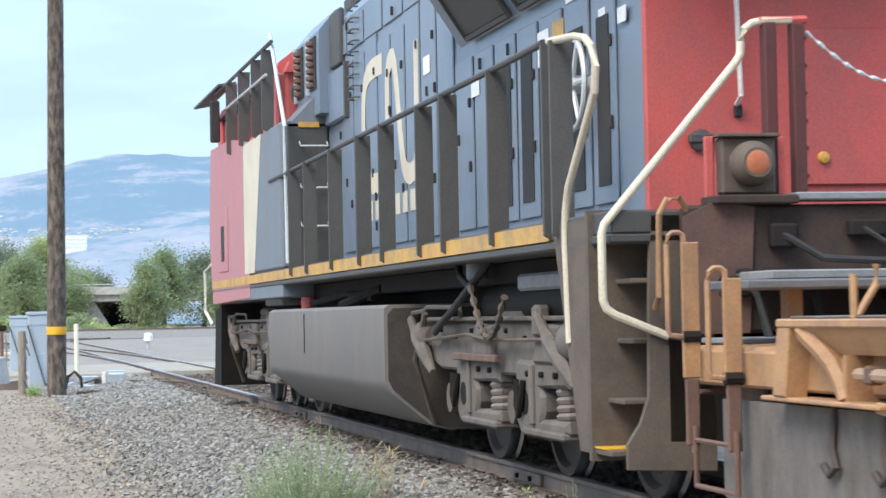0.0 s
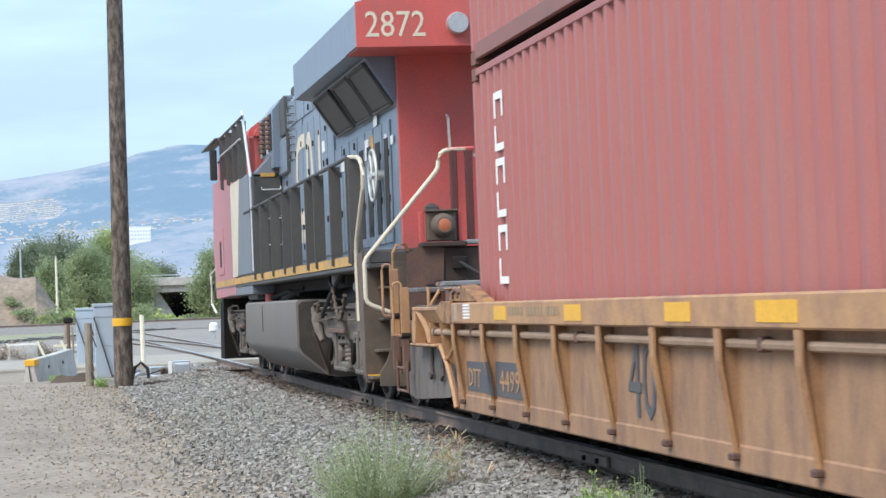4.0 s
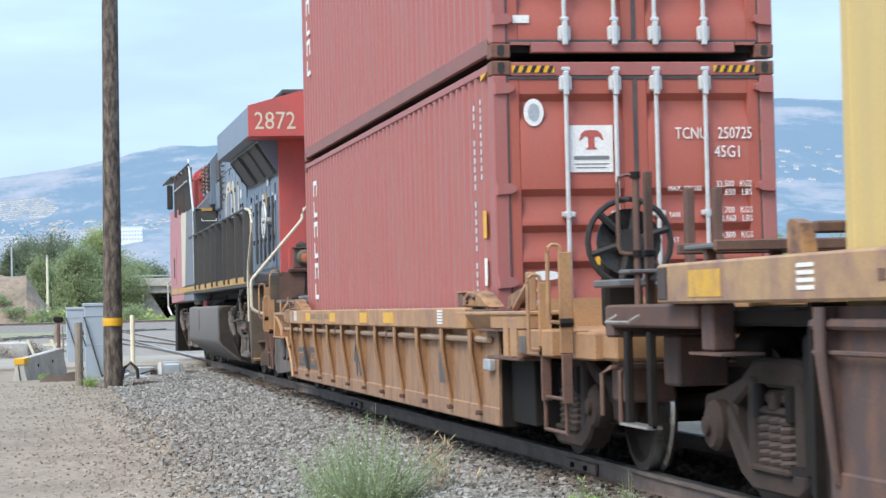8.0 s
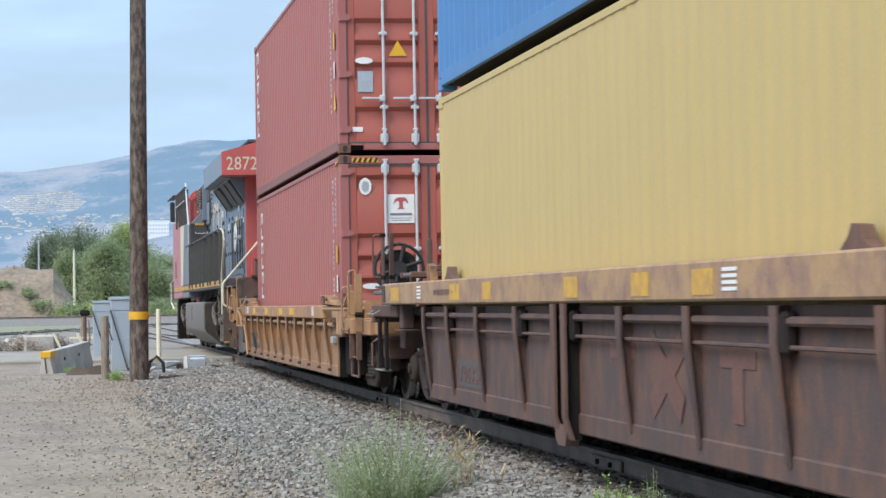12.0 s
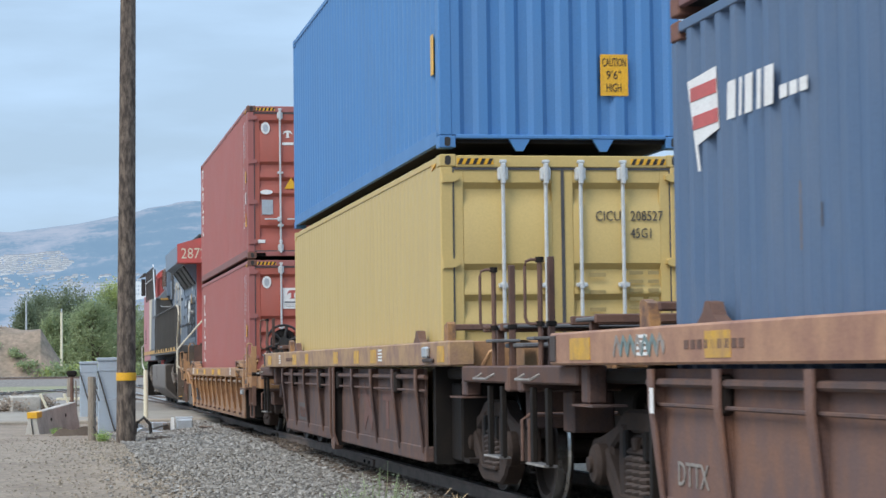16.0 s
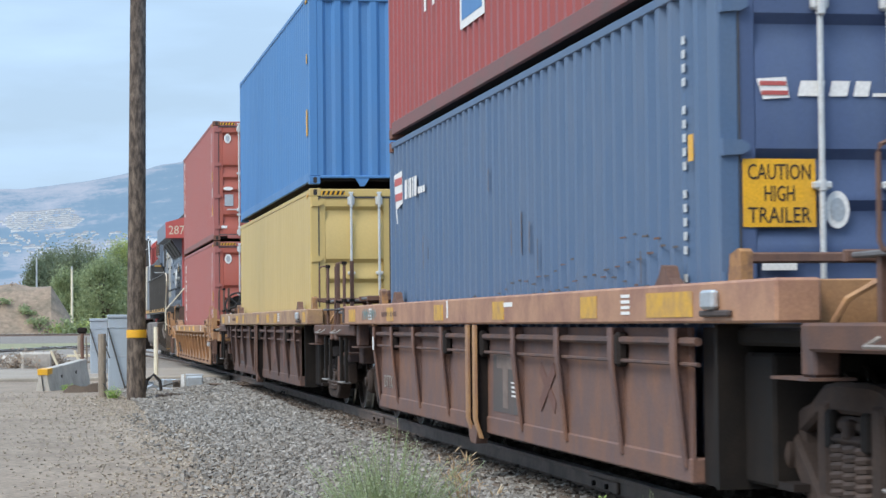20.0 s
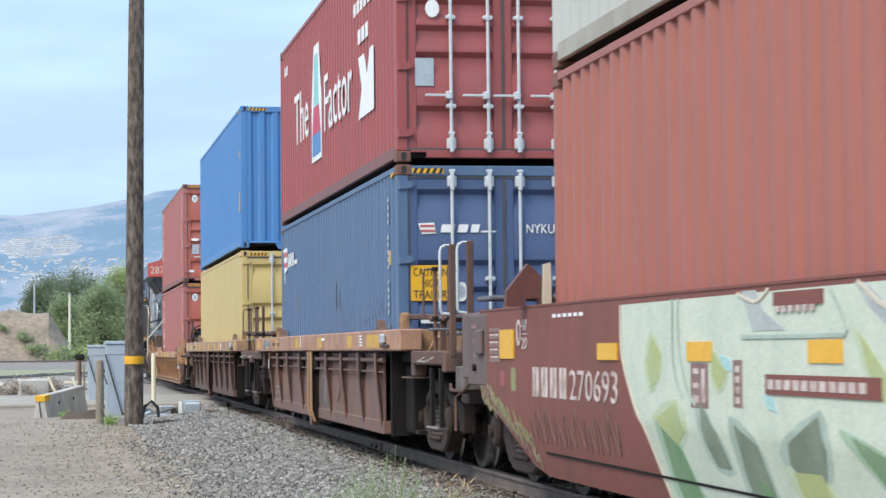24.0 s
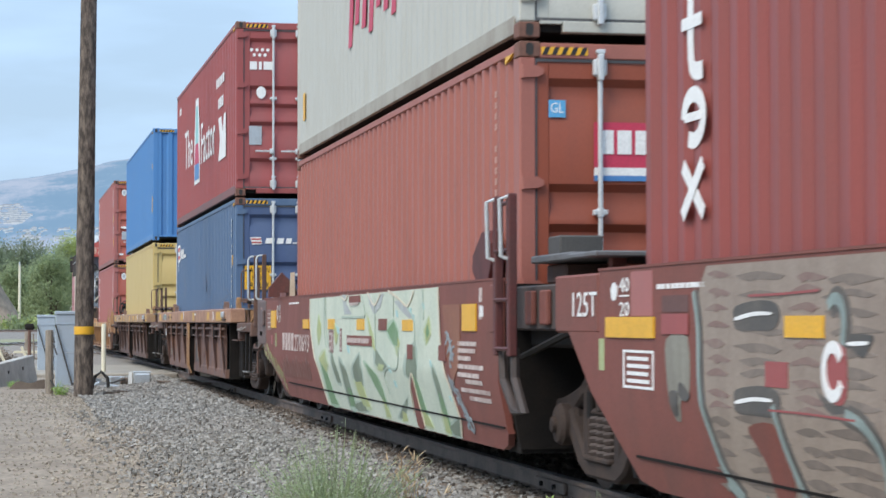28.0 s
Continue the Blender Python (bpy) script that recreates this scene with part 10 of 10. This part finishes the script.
        no.inputs["Scale"].default_value, no.inputs["Detail"].default_value, no.inputs["Roughness"].default_value = 1.0, detail, rough
        l.new(co.outputs["Object"], mp.inputs["Vector"])
        l.new(mp.outputs["Vector"], no.inputs["Vector"])
        return no

    patch, tuft = grain((0.0045, 0.0012, 0.017), 7.0, 0.62), grain((0.10, 0.02, 0.14), 3.0, 0.7)
    both = n.new("ShaderNodeMath")
    both.operation = "MULTIPLY_ADD"
    both.inputs[1].default_value = 0.22
    l.new(tuft.outputs["Fac"], both.inputs[0])
    l.new(patch.outputs["Fac"], both.inputs[2])
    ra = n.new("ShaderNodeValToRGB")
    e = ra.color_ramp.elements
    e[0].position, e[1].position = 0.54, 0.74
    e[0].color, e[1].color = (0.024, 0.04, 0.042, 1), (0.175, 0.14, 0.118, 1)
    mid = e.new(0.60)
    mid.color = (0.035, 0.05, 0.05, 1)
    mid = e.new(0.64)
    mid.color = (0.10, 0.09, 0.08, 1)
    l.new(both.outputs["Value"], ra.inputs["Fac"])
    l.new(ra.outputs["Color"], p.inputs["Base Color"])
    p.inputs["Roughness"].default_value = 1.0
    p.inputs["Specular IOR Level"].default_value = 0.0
    # haze put into the slopes as an even blue glow
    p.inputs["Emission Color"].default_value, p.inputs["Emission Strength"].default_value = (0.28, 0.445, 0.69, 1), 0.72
    return m


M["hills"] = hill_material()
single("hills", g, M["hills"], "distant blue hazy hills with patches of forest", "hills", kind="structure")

# houses on the slope, too far to count
# weak blue emission on walls and roofs stands in for haze
M["far_white"] = mat("far_pale_walls", (0.60, 0.58, 0.55), 0.8, amount=0.2, scale=0.02, bump=0, emit=((0.35, 0.48, 0.62), 0.22))
M["far_roof"] = mat("far_roofs", (0.30, 0.27, 0.26), 0.8, amount=0.2, scale=0.02, bump=0, emit=((0.32, 0.46, 0.62), 0.34))
rnd = random.Random(5)
walls, roofs = Geo(), Geo()


def slope_at(a, pitch):
    """The distance at which the slope reaches the given angle."""
    return next((r for r in range(1900, 4000, 12) if hill_pitch(a, r) >= pitch), 3900)


def far_house(a, pitch, w, h):
    r = slope_at(a, pitch)
    x, y, z = EYE[0] + r * math.sin(radians(a)), r * math.cos(radians(a)), r * math.tan(radians(pitch)) + 1.19
    walls.box(x - w, x + w, y - 6, y + 5, z - 6, z + h)
    roofs.prism([(x - w - 0.4, z + h), (x + w + 0.4, z + h), (x + w * 0.5, z + h + 1.3), (x - w * 0.5, z + h + 1.3)], "y", y - 6.3, y + 5.2)


for row in range(10):                       # terraced streets
    half = 1.05 - 0.07 * abs(row - 4)
    for k in range(36):
        if rnd.random() < 0.72:
            a = -0.35 + half * (2 * (k + rnd.uniform(-0.25, 0.25)) / 35 - 1)
            far_house(a, 2.52 + 0.052 * row + 0.05 * math.sin(a * 2.2 + 0.4), rnd.uniform(1.8, 3.6), rnd.uniform(1.2, 2.2))
for k in range(220):                        # scattered houses lower down
    a = rnd.uniform(-2.6, 4.2)
    far_house(a, 2.42 - 0.62 * rnd.random() ** 1.4, rnd.uniform(1.4, 4.4), rnd.uniform(1.0, 2.2))
for a, p, w in ((-1.3, 2.12, 11), (-0.6, 2.02, 14), (0.6, 2.2, 8)):
    far_house(a, p, w, 2.6)
for k in range(60):
    far_house(rnd.uniform(17.5, 22.5), 3.0 + 0.9 * rnd.random() ** 1.3, rnd.uniform(1.6, 4.0), rnd.uniform(1.0, 2.0))
hw = single("hillside_houses", walls, M["far_white"], "rows of pale houses on the far hillside", "houses", kind="stuff", tidy=False)
part("roofs", roofs, M["far_roof"], hw, tidy=False)
# the block's walls glow faintly blue in place of haze
M["far_wall"] = mat("far_white_wall", (0.72, 0.71, 0.68), 0.8, amount=0.2, scale=0.02, bump=0, emit=((0.35, 0.48, 0.62), 0.24))
ap = thing("apartment_building", "long white apartment block on the far slope", "building", at=(52.7, 1450, 48.4))
part("wall", Geo().box(-15.4, -3.2, -5, 5, -8, 8.8).box(-3.2, 15.2, -4, 5, -8, 9.9), M["far_wall"], ap)
part("roof", Geo().box(-15.7, -3.3, -5.3, 5.3, 8.8, 9.1).box(-3.3, 15.5, -4.3, 5.3, 9.9, 10.2), M["far_wall"], ap)
# panes have the same blue glow for haze, no lit rooms
M["far_pane"] = mat("far_window_panes", (0.42, 0.42, 0.42), 0.5, amount=0.2, scale=0.02, bump=0, emit=((0.35, 0.48, 0.62), 0.30))
win = Geo().box(-0.55, 0.55, -0.12, 0.05, 0, 1.2).mesh("window", M["far_pane"])
for fl in range(3):
    for k in range(16):
        part("window", win, M["far_pane"], ap, "", (-14.4 + 1.92 * k, -5.0 if k < 6 else -4.0, 1.2 + 2.6 * fl))

# ---- trees, bushes, weeds ----
def leaf_mat(name, base, dark, through=True):
    m = bpy.data.materials.new(name)
    m.use_nodes = True
    n, l = m.node_tree.nodes, m.node_tree.links
    p = n["Principled BSDF"]
    geo = n.new("ShaderNodeNewGeometry")
    ramp = n.new("ShaderNodeValToRGB")
    ramp.color_ramp.elements[0].color, ramp.color_ramp.elements[1].color = (*dark, 1), (*base, 1)
    l.new(geo.outputs["Random Per Island"], ramp.inputs["Fac"])
    l.new(ramp.outputs["Color"], p.inputs["Base Color"])
    p.inputs["Roughness"].default_value = 0.55
    if through:
        p.inputs["Specular IOR Level"].default_value = 0.12
        tr = n.new("ShaderNodeBsdfTranslucent")
        l.new(ramp.outputs["Color"], tr.inputs["Color"])
        add = n.new("ShaderNodeAddShader")
        l.new(p.outputs["BSDF"], add.inputs[0])
        l.new(tr.outputs["BSDF"], add.inputs[1])
        l.new(add.outputs["Shader"], n["Material Output"].inputs["Surface"])
    return m


M["leaf_dark"] = leaf_mat("dark_foliage", (0.13, 0.152, 0.096), (0.085, 0.103, 0.066))
M["leaf_mid"] = leaf_mat("green_foliage", (0.195, 0.226, 0.124), (0.12, 0.146, 0.078))
M["leaf_light"] = leaf_mat("yellow_green_foliage", (0.265, 0.295, 0.12), (0.165, 0.195, 0.075))
M["weed"] = leaf_mat("grey_green_weed", (0.26, 0.30, 0.185), (0.145, 0.175, 0.10))
M["weed_fresh"] = leaf_mat("fresh_green_weed", (0.25, 0.33, 0.10), (0.10, 0.17, 0.05))
M["straw"] = leaf_mat("dry_straw", (0.40, 0.31, 0.19), (0.20, 0.14, 0.085))
M["twig"] = leaf_mat("grey_dry_twigs", (0.30, 0.25, 0.20), (0.12, 0.10, 0.085))
M["bark"] = mat("tree_bark", (0.12, 0.095, 0.07), 0.9, dirt=(0.05, 0.04, 0.03), amount=0.7, scale=4, streak=5, bump=0.5)


def leaf_cloud(rng, centres, count, spread, size):
    """Many small four-cornered leaves round the given centres, at random tilts."""
    c = np.array(centres)[rng.integers(0, len(centres), count)]
    p = c + rng.normal(0, 1, (count, 3)) * np.array(spread)
    u = rng.normal(0, 1, (count, 3))
    u /= np.linalg.norm(u, axis=1)[:, None]
    w = np.cross(u, rng.normal(0, 1, (count, 3)))
    w /= np.linalg.norm(w, axis=1)[:, None]
    s = size * rng.uniform(0.6, 1.4, (count, 1))
    v = np.stack([p - u * s, p - w * s * 0.55, p + u * s, p + w * s * 0.55], 1).reshape(-1, 3)
    g = Geo()
    g.v = [tuple(q) for q in v.tolist()]
    g.f = [(4 * i, 4 * i + 1, 4 * i + 2, 4 * i + 3) for i in range(count)]
    return g


def tree(x, y, z, h, w, leaf, seed, label, count=2600, low=0.12):
    rng, rnd = np.random.default_rng(seed), random.Random(seed)
    t = thing("tree", label, "tree", "trees behind the yard", at=(x, y, z))
    trunk = Geo().tube([(0, 0, 0), (0.05 * w, 0.0, 0.25 * h), (-0.03 * w, 0.1, 0.55 * h), (0.02 * w, 0.0, 0.85 * h)], [0.035 * h, 0.028 * h, 0.018 * h, 0.006 * h], 8)
    centres = []
    for k in range(26):
        a, f = rnd.uniform(0, 6.28), rnd.uniform(low, 1.0)
        reach = w * (0.35 + 0.65 * math.sin(math.pi * min(1, 0.15 + 0.8 * f))) * rnd.uniform(0.55, 1.05)
        if f > 0.85:
            reach *= 0.55
        tip = (reach * math.cos(a), reach * math.sin(a), h * (low + (0.97 - low) * f) * rnd.uniform(0.93, 1.03))
        centres.append(tip)
        if k % 2 == 0:
            trunk.tube([(0, 0, h * max(0.12, 0.75 * f - 0.1)), (tip[0] * 0.5, tip[1] * 0.5, tip[2] * 0.85), tip], [0.014 * h, 0.009 * h, 0.003 * h], 5)
    part("trunk", trunk, M["bark"], t)
    part("crown", leaf_cloud(rng, centres, count, (0.20 * w + 0.2, 0.20 * w + 0.2, 0.065 * h + 0.12), 0.10), M[leaf], t, tidy=False)
    return t


TREES = [(-0.52, 1.62, 1.0, "leaf_dark"), (-0.25, 1.85, 1.3, "leaf_dark"), (0.1, 1.93, 1.6, "leaf_dark"), (0.5, 1.95, 1.6, "leaf_dark"), (0.9, 1.93, 1.6, "leaf_dark"), (1.2, 1.72, 1.7, "leaf_mid"), (1.5, 1.9, 1.5, "leaf_mid"), (1.72, 2.1, 1.3, "leaf_light"), (0.15, 1.35, 1.4, "leaf_mid"), (0.75, 1.3, 1.5, "leaf_mid"),
         (2.2, 1.55, 2.0, "leaf_mid"), (2.65, 1.25, 1.7, "leaf_mid"), (3.05, 1.32, 1.6, "leaf_dark"), (4.45, 1.5, 1.5, "leaf_mid"), (4.85, 1.78, 1.7, "leaf_mid"), (5.9, 1.75, 2.4, "leaf_dark"), (6.8, 1.7, 2.6, "leaf_mid"), (8.0, 1.6, 2.8, "leaf_mid"),
         (19.6, 1.55, 2.4, "leaf_mid"), (20.4, 1.3, 2.6, "leaf_dark"), (21.4, 1.45, 2.4, "leaf_mid")]
for i, (a, p, w, leaf) in enumerate(TREES):
    d = 196 + 14 * ((i * 7) % 5) / 4 - {"leaf_light": 14, "leaf_mid": 8, "leaf_dark": -8}[leaf] + (40 if a in (2.2, 2.65, 3.05) else 0)
    h = d * math.tan(radians(p)) + 1.3
    tree(EYE[0] + d * math.sin(radians(a)), d * math.cos(radians(a)), -0.15, h, w * d / 200, leaf, 100 + i,
         {"leaf_dark": "dark green leafy tree behind the yard", "leaf_mid": "green leafy tree behind the yard", "leaf_light": "yellow-green leafy tree behind the yard"}[leaf], 14000)


def bush(x, y, z, w, h, leaf, seed, label, count=700, size=0.12, name="bush", group="bushes"):
    rng, rnd = np.random.default_rng(seed), random.Random(seed)
    t = thing(name, label, "bush", group, at=(x, y, z))
    centres, stems = [], Geo()
    for k in range(14):
        a, q = rnd.uniform(0, 6.28), math.sqrt(rnd.random())
        tip = (w * q * math.cos(a), w * q * math.sin(a), h * rnd.uniform(0.25, 0.9) * (1.1 - 0.5 * q))
        centres.append(tip)
        stems.tube([(tip[0] * 0.2, tip[1] * 0.2, 0), (tip[0] * 0.7, tip[1] * 0.7, tip[2] * 0.6), tip], [0.02 * h, 0.012 * h, 0.005 * h], 4)
    part("branchwork", stems, M["bark"], t)
    part("foliage", leaf_cloud(rng, centres, count, (0.22 * w, 0.22 * w, 0.13 * h), size), M[leaf], t, tidy=False)
    return t


for i, (a, d, w, h) in enumerate(((0.12, 165.6, 1.5, 2.3), (0.45, 165.4, 1.3, 2.0), (-0.15, 166.5, 1.0, 1.2), (0.75, 166, 1.4, 2.2), (1.3, 176, 1.8, 2.4), (1.9, 174, 1.8, 2.0), (2.4, 172, 1.8, 2.2), (2.9, 176, 1.7, 1.9), (3.3, 180, 1.3, 1.2), (3.9, 200, 1.6, 1.1), (4.7, 196, 1.6, 1.3), (5.3, 200, 1.4, 0.9), (-0.3, 168, 1.2, 1.2), (-1.2, 167, 1.3, 1.4))):
    bush(EYE[0] + d * math.sin(radians(a)), d * math.cos(radians(a)), -0.2, w, h, "leaf_light" if i % 3 else "leaf_mid", 300 + i, "yellow-green bush on the bank", 900, 0.15)
for i, (a, d, w, h) in enumerate(((-1.9, 170, 1.0, 0.9), (-1.5, 168, 0.8, 0.7), (-1.1, 171, 1.1, 1.0), (-0.8, 167, 0.7, 0.8), (-2.3, 169, 0.9, 0.8), (-0.5, 166, 0.9, 0.9), (-1.75, 166, 0.7, 0.6), (-2.6, 168, 0.9, 0.9))):
    x_ = EYE[0] + d * math.sin(radians(a))
    zb = 4.1 * smooth(-2.2, -5.4, x_ + 0.02 * (d - 163)) * smooth(163, 170, d) - 0.5
    bush(x_, d, zb, w, h, "leaf_mid" if i % 2 else "twig", 360 + i, "low dry scrub on the sandy bank", 500, 0.09, "scrub", "scrub on the bank")
for i, (a, d, w, h) in enumerate(((-0.85, 66, 0.75, 0.62), (-0.35, 68, 0.6, 0.55), (-1.4, 67, 0.5, 0.5))):
    bush(EYE[0] + d * math.sin(radians(a)), d, -0.16, w, h, "twig", 340 + i, "grey dry thorny shrub", 700, 0.05, "dry_shrub", "dry shrubs")


def weed(x, y, z, w, h, leaf, seed, label, stems=60, leaves=16, size=0.035, heads=False):
    """A clump of thin upright stems with narrow leaves along them."""
    rnd = random.Random(seed)
    t = thing("weed_clump", label, "weed", "weeds beside the track", at=(x, y, z))
    st, lf = Geo(), Geo()
    for k in range(stems):
        a, q = rnd.uniform(0, 6.28), math.sqrt(rnd.random())
        bx, by = 0.35 * w * q * math.cos(a), 0.35 * w * q * math.sin(a)
        hh = h * rnd.uniform(0.45, 1.0) * (1.05 - 0.45 * q)
        c = a + rnd.uniform(-0.7, 0.7)
        lean = Vector((w * q * math.cos(c) * rnd.uniform(0.4, 1.25), w * q * math.sin(c) * rnd.uniform(0.4, 1.25), hh))
        pts = [Vector((bx, by, -0.03)), Vector((bx, by, 0)) * 0.7 + lean * 0.45, lean + Vector((bx * 0.3, by * 0.3, 0))]
        st.tube(pts, [0.0045, 0.003, 0.0015], 3)
        for j in range(leaves):
            f = (j + rnd.random()) / leaves
            p = pts[0].lerp(pts[1], f * 2) if f < 0.5 else pts[1].lerp(pts[2], f * 2 - 1)
            b = rnd.uniform(0, 6.28)
            if f > 0.25 and not heads:          # leaves stand on short side twigs
                p = p + Vector((math.cos(b), math.sin(b), rnd.uniform(-0.2, 0.9))) * rnd.uniform(0.0, 0.075) * (1.25 - f)
            b += rnd.uniform(-1, 1)
            d = Vector((math.cos(b), math.sin(b), rnd.uniform(-0.3, 1.1))).normalized() * size * rnd.uniform(0.6, 1.5) * (1.3 - 0.6 * f)
            sd = Vector((-math.sin(b), math.cos(b), rnd.uniform(-0.6, 0.6))) * size * 0.20
            lf.add([p, p + d * 0.5 + sd, p + d, p + d * 0.5 - sd], [(0, 1, 2, 3)])
        if heads and rnd.random() < 0.7:
            for j in range(9):
                b = rnd.uniform(0, 6.28)
                p = lean * rnd.uniform(0.72, 1.0)
                d = Vector((math.cos(b), math.sin(b), rnd.uniform(0.0, 0.9))) * 0.09
                sd = Vector((-math.sin(b), math.cos(b), 0)) * 0.007
                lf.add([p, p + d * 0.5 + sd, p + d, p + d * 0.5 - sd], [(0, 1, 2, 3)])
    part("stalk_tuft", st, M["straw"] if heads else M[leaf], t, tidy=False)
    part("foliage", lf, M[leaf], t, tidy=False)
    return t


weed(-2.66, 15.2, -0.31, 0.58, 0.84, "weed", 1, "bushy grey-green weed growing in the ballast", 210, 46, 0.026)
weed(-2.62, 15.3, -0.30, 0.34, 1.0, "weed", 7, "tall grey-green weed stems in the ballast", 16, 30, 0.024)
weed(-3.02, 14.9, -0.33, 0.20, 0.40, "weed", 8, "low grey-green weed in the ballast", 50, 24, 0.024)
weed(-2.02, 15.5, -0.23, 0.30, 0.62, "straw", 2, "dry straw-coloured weed beside the rail", 15, 4, 0.03, True)
weed(-1.72, 12.55, -0.20, 0.22, 0.36, "weed_fresh", 3, "small fresh green weed beside the rail", 60, 14, 0.035)
weed(-1.52, 12.3, -0.20, 0.16, 0.42, "weed", 4, "thin grey-green weed beside the rail", 26, 14, 0.03)
weed(-3.95, 39.6, -0.15, 0.20, 0.30, "weed_fresh", 5, "small green weed at the wooden post", 40, 10, 0.04)
weed(-4.75, 44.0, -0.15, 0.18, 0.22, "weed_fresh", 6, "small green weed at the barrier", 40, 10, 0.04)

# ---- loose stones ----
def bed_z(x, y):
    up = 0.13 * smooth(24, 40, y)
    xs = -x - 0.5 * smooth(14, 34, y) * (1 if x < -2 else 0)
    z = float(np.interp(xs, [0, 0.9, 1.55, 2.35, 3.15], [-0.185, -0.175, -0.20, -0.30, -0.44])) + (up if xs > 1.4 else up * 0.2)
    return max(z, ground_z(x, y))


def stone_mat(name, light, dark):
    m = leaf_mat(name, light, dark, False)
    m.node_tree.nodes["Principled BSDF"].inputs["Roughness"].default_value = 0.95
    return m


M["stone"] = stone_mat("crushed_stone", (0.36, 0.342, 0.312), (0.142, 0.133, 0.12))
# brown stain along the rail; between the rails the train's shade as colour
M["stained_shade_stone"] = stone_mat("stained_and_shaded_stone", (0.19, 0.15, 0.12), (0.045, 0.036, 0.03))
M["pebble"] = stone_mat("dusty_pebbles", (0.42, 0.37, 0.30), (0.22, 0.19, 0.15))


def stones(name, label, count, place, size, material, seed):
    """Crushed stones: skewed eight-cornered blocks that lie where place() puts them."""
    rng = np.random.default_rng(seed)
    pts = np.array([place(rng) for _ in range(count)])
    cube = np.array([(x, y, z) for x in (-1, 1) for y in (-1, 1) for z in (-1, 1)], float)
    s = rng.uniform(size[0], size[1], (count, 1, 3)) * np.array([1, 1, 0.75])
    v = cube[None] * s * rng.uniform(0.55, 1.25, (count, 8, 1))
    a = rng.uniform(0, 6.28, count)
    b = rng.uniform(-0.6, 0.6, count)
    ca, sa, cb, sb = np.cos(a)[:, None], np.sin(a)[:, None], np.cos(b)[:, None], np.sin(b)[:, None]
    x, y, z = v[..., 0], v[..., 1], v[..., 2]
    x, z = x * cb - z * sb, x * sb + z * cb
    v = np.stack([x * ca - y * sa, x * sa + y * ca, z], -1) + pts[:, None]
    quads = np.array([(0, 1, 3, 2), (4, 6, 7, 5), (0, 4, 5, 1), (2, 3, 7, 6), (0, 2, 6, 4), (1, 5, 7, 3)])
    f = (np.arange(count)[:, None, None] * 8 + quads[None]).reshape(-1, 4)
    me = bpy.data.meshes.new(name)
    me.from_pydata(v.reshape(-1, 3).tolist(), [], f.tolist())
    me.materials.append(M[material])
    return tagged(new(name, me), label, "stones", "", "stuff")


def edge_x(y):
    return -3.08 - 0.014 * (y - 18) + 0.16 * noise.noise((y * 0.5, 3.3, 0.0))


def near_stone(rng):
    y = 10.5 + 22 * rng.random() ** 1.15
    e = edge_x(y)
    x = e + (-0.92 - e) * rng.random() ** 0.62
    if rng.random() < 0.07:
        x = e - abs(rng.normal(0, 0.45)) + 0.3
    return (x, y, bed_z(x, y) + rng.uniform(-0.004, 0.03))


def far_stone(rng):
    y = rng.uniform(30, 50)
    x = rng.uniform(edge_x(y) - 0.3, -0.95)
    return (x, y, bed_z(x, y) + rng.uniform(0, 0.02))


def dirt_stone(rng):
    y = rng.uniform(15, 44)
    x = rng.uniform(-9, edge_x(y))
    return (x, y, ground_z(x, y) + 0.004)


def inner_stone(rng):
    y = rng.uniform(10, 60)
    x = rng.uniform(-0.66, 0.66)
    return (x, y, -0.175 + rng.uniform(-0.01, 0.02))


stones("ballast_stones", "grey crushed ballast stones on the bank", 46000, near_stone, (0.010, 0.027), "stone", 21)
stones("ballast_stones", "grey crushed ballast stones nearer the crossing", 17000, far_stone, (0.014, 0.032), "stone", 22)
stones("loose_pebbles", "small dusty pebbles strewn on the dirt", 3000, dirt_stone, (0.004, 0.014), "pebble", 23)
stones("ballast_stones", "ballast stones between the rails, darkened by painted shade", 5000, inner_stone, (0.018, 0.042), "stained_shade_stone", 24)


def shoulder_stone(rng):
    y = rng.uniform(10.5, 48)
    x = -0.86 - abs(rng.normal(0, 0.22))
    return (x, y, bed_z(x, y) + rng.uniform(0.0, 0.035))


def fringe_stone(rng):
    y = 11 + 30 * rng.random() ** 1.2
    x = edge_x(y) - abs(rng.normal(0, 0.9)) + 0.2
    return (x, y, ground_z(x, y) + 0.006)


stones("ballast_stones", "brown stained ballast stones along the rail", 9000, shoulder_stone, (0.014, 0.032), "stained_shade_stone", 25)
stones("loose_gravel", "dusty gravel scattered over the dirt's edge", 5200, fringe_stone, (0.006, 0.018), "pebble", 26)


def motions():
    """The whole train rolls along the track; every wheelset turns with it."""
    def run(t):
        for (a, p), (b, q) in zip(RUN, RUN[1:]):
            if a <= t <= b:
                return p + (q - p) * (t - a) / (b - a)
        return RUN[-1][1]

    for ob, u, z in MOVING:
        walk(ob, [(t, pose(0, s + u, z)) for t, s in RUN])
    steps = [k * 28.0 / 187 for k in range(188)]
    for ob, y, r in ROLLING:
        walk(ob, [(t, pose(0, y, r, -math.degrees(run(t) / r))) for t in steps])


motions()
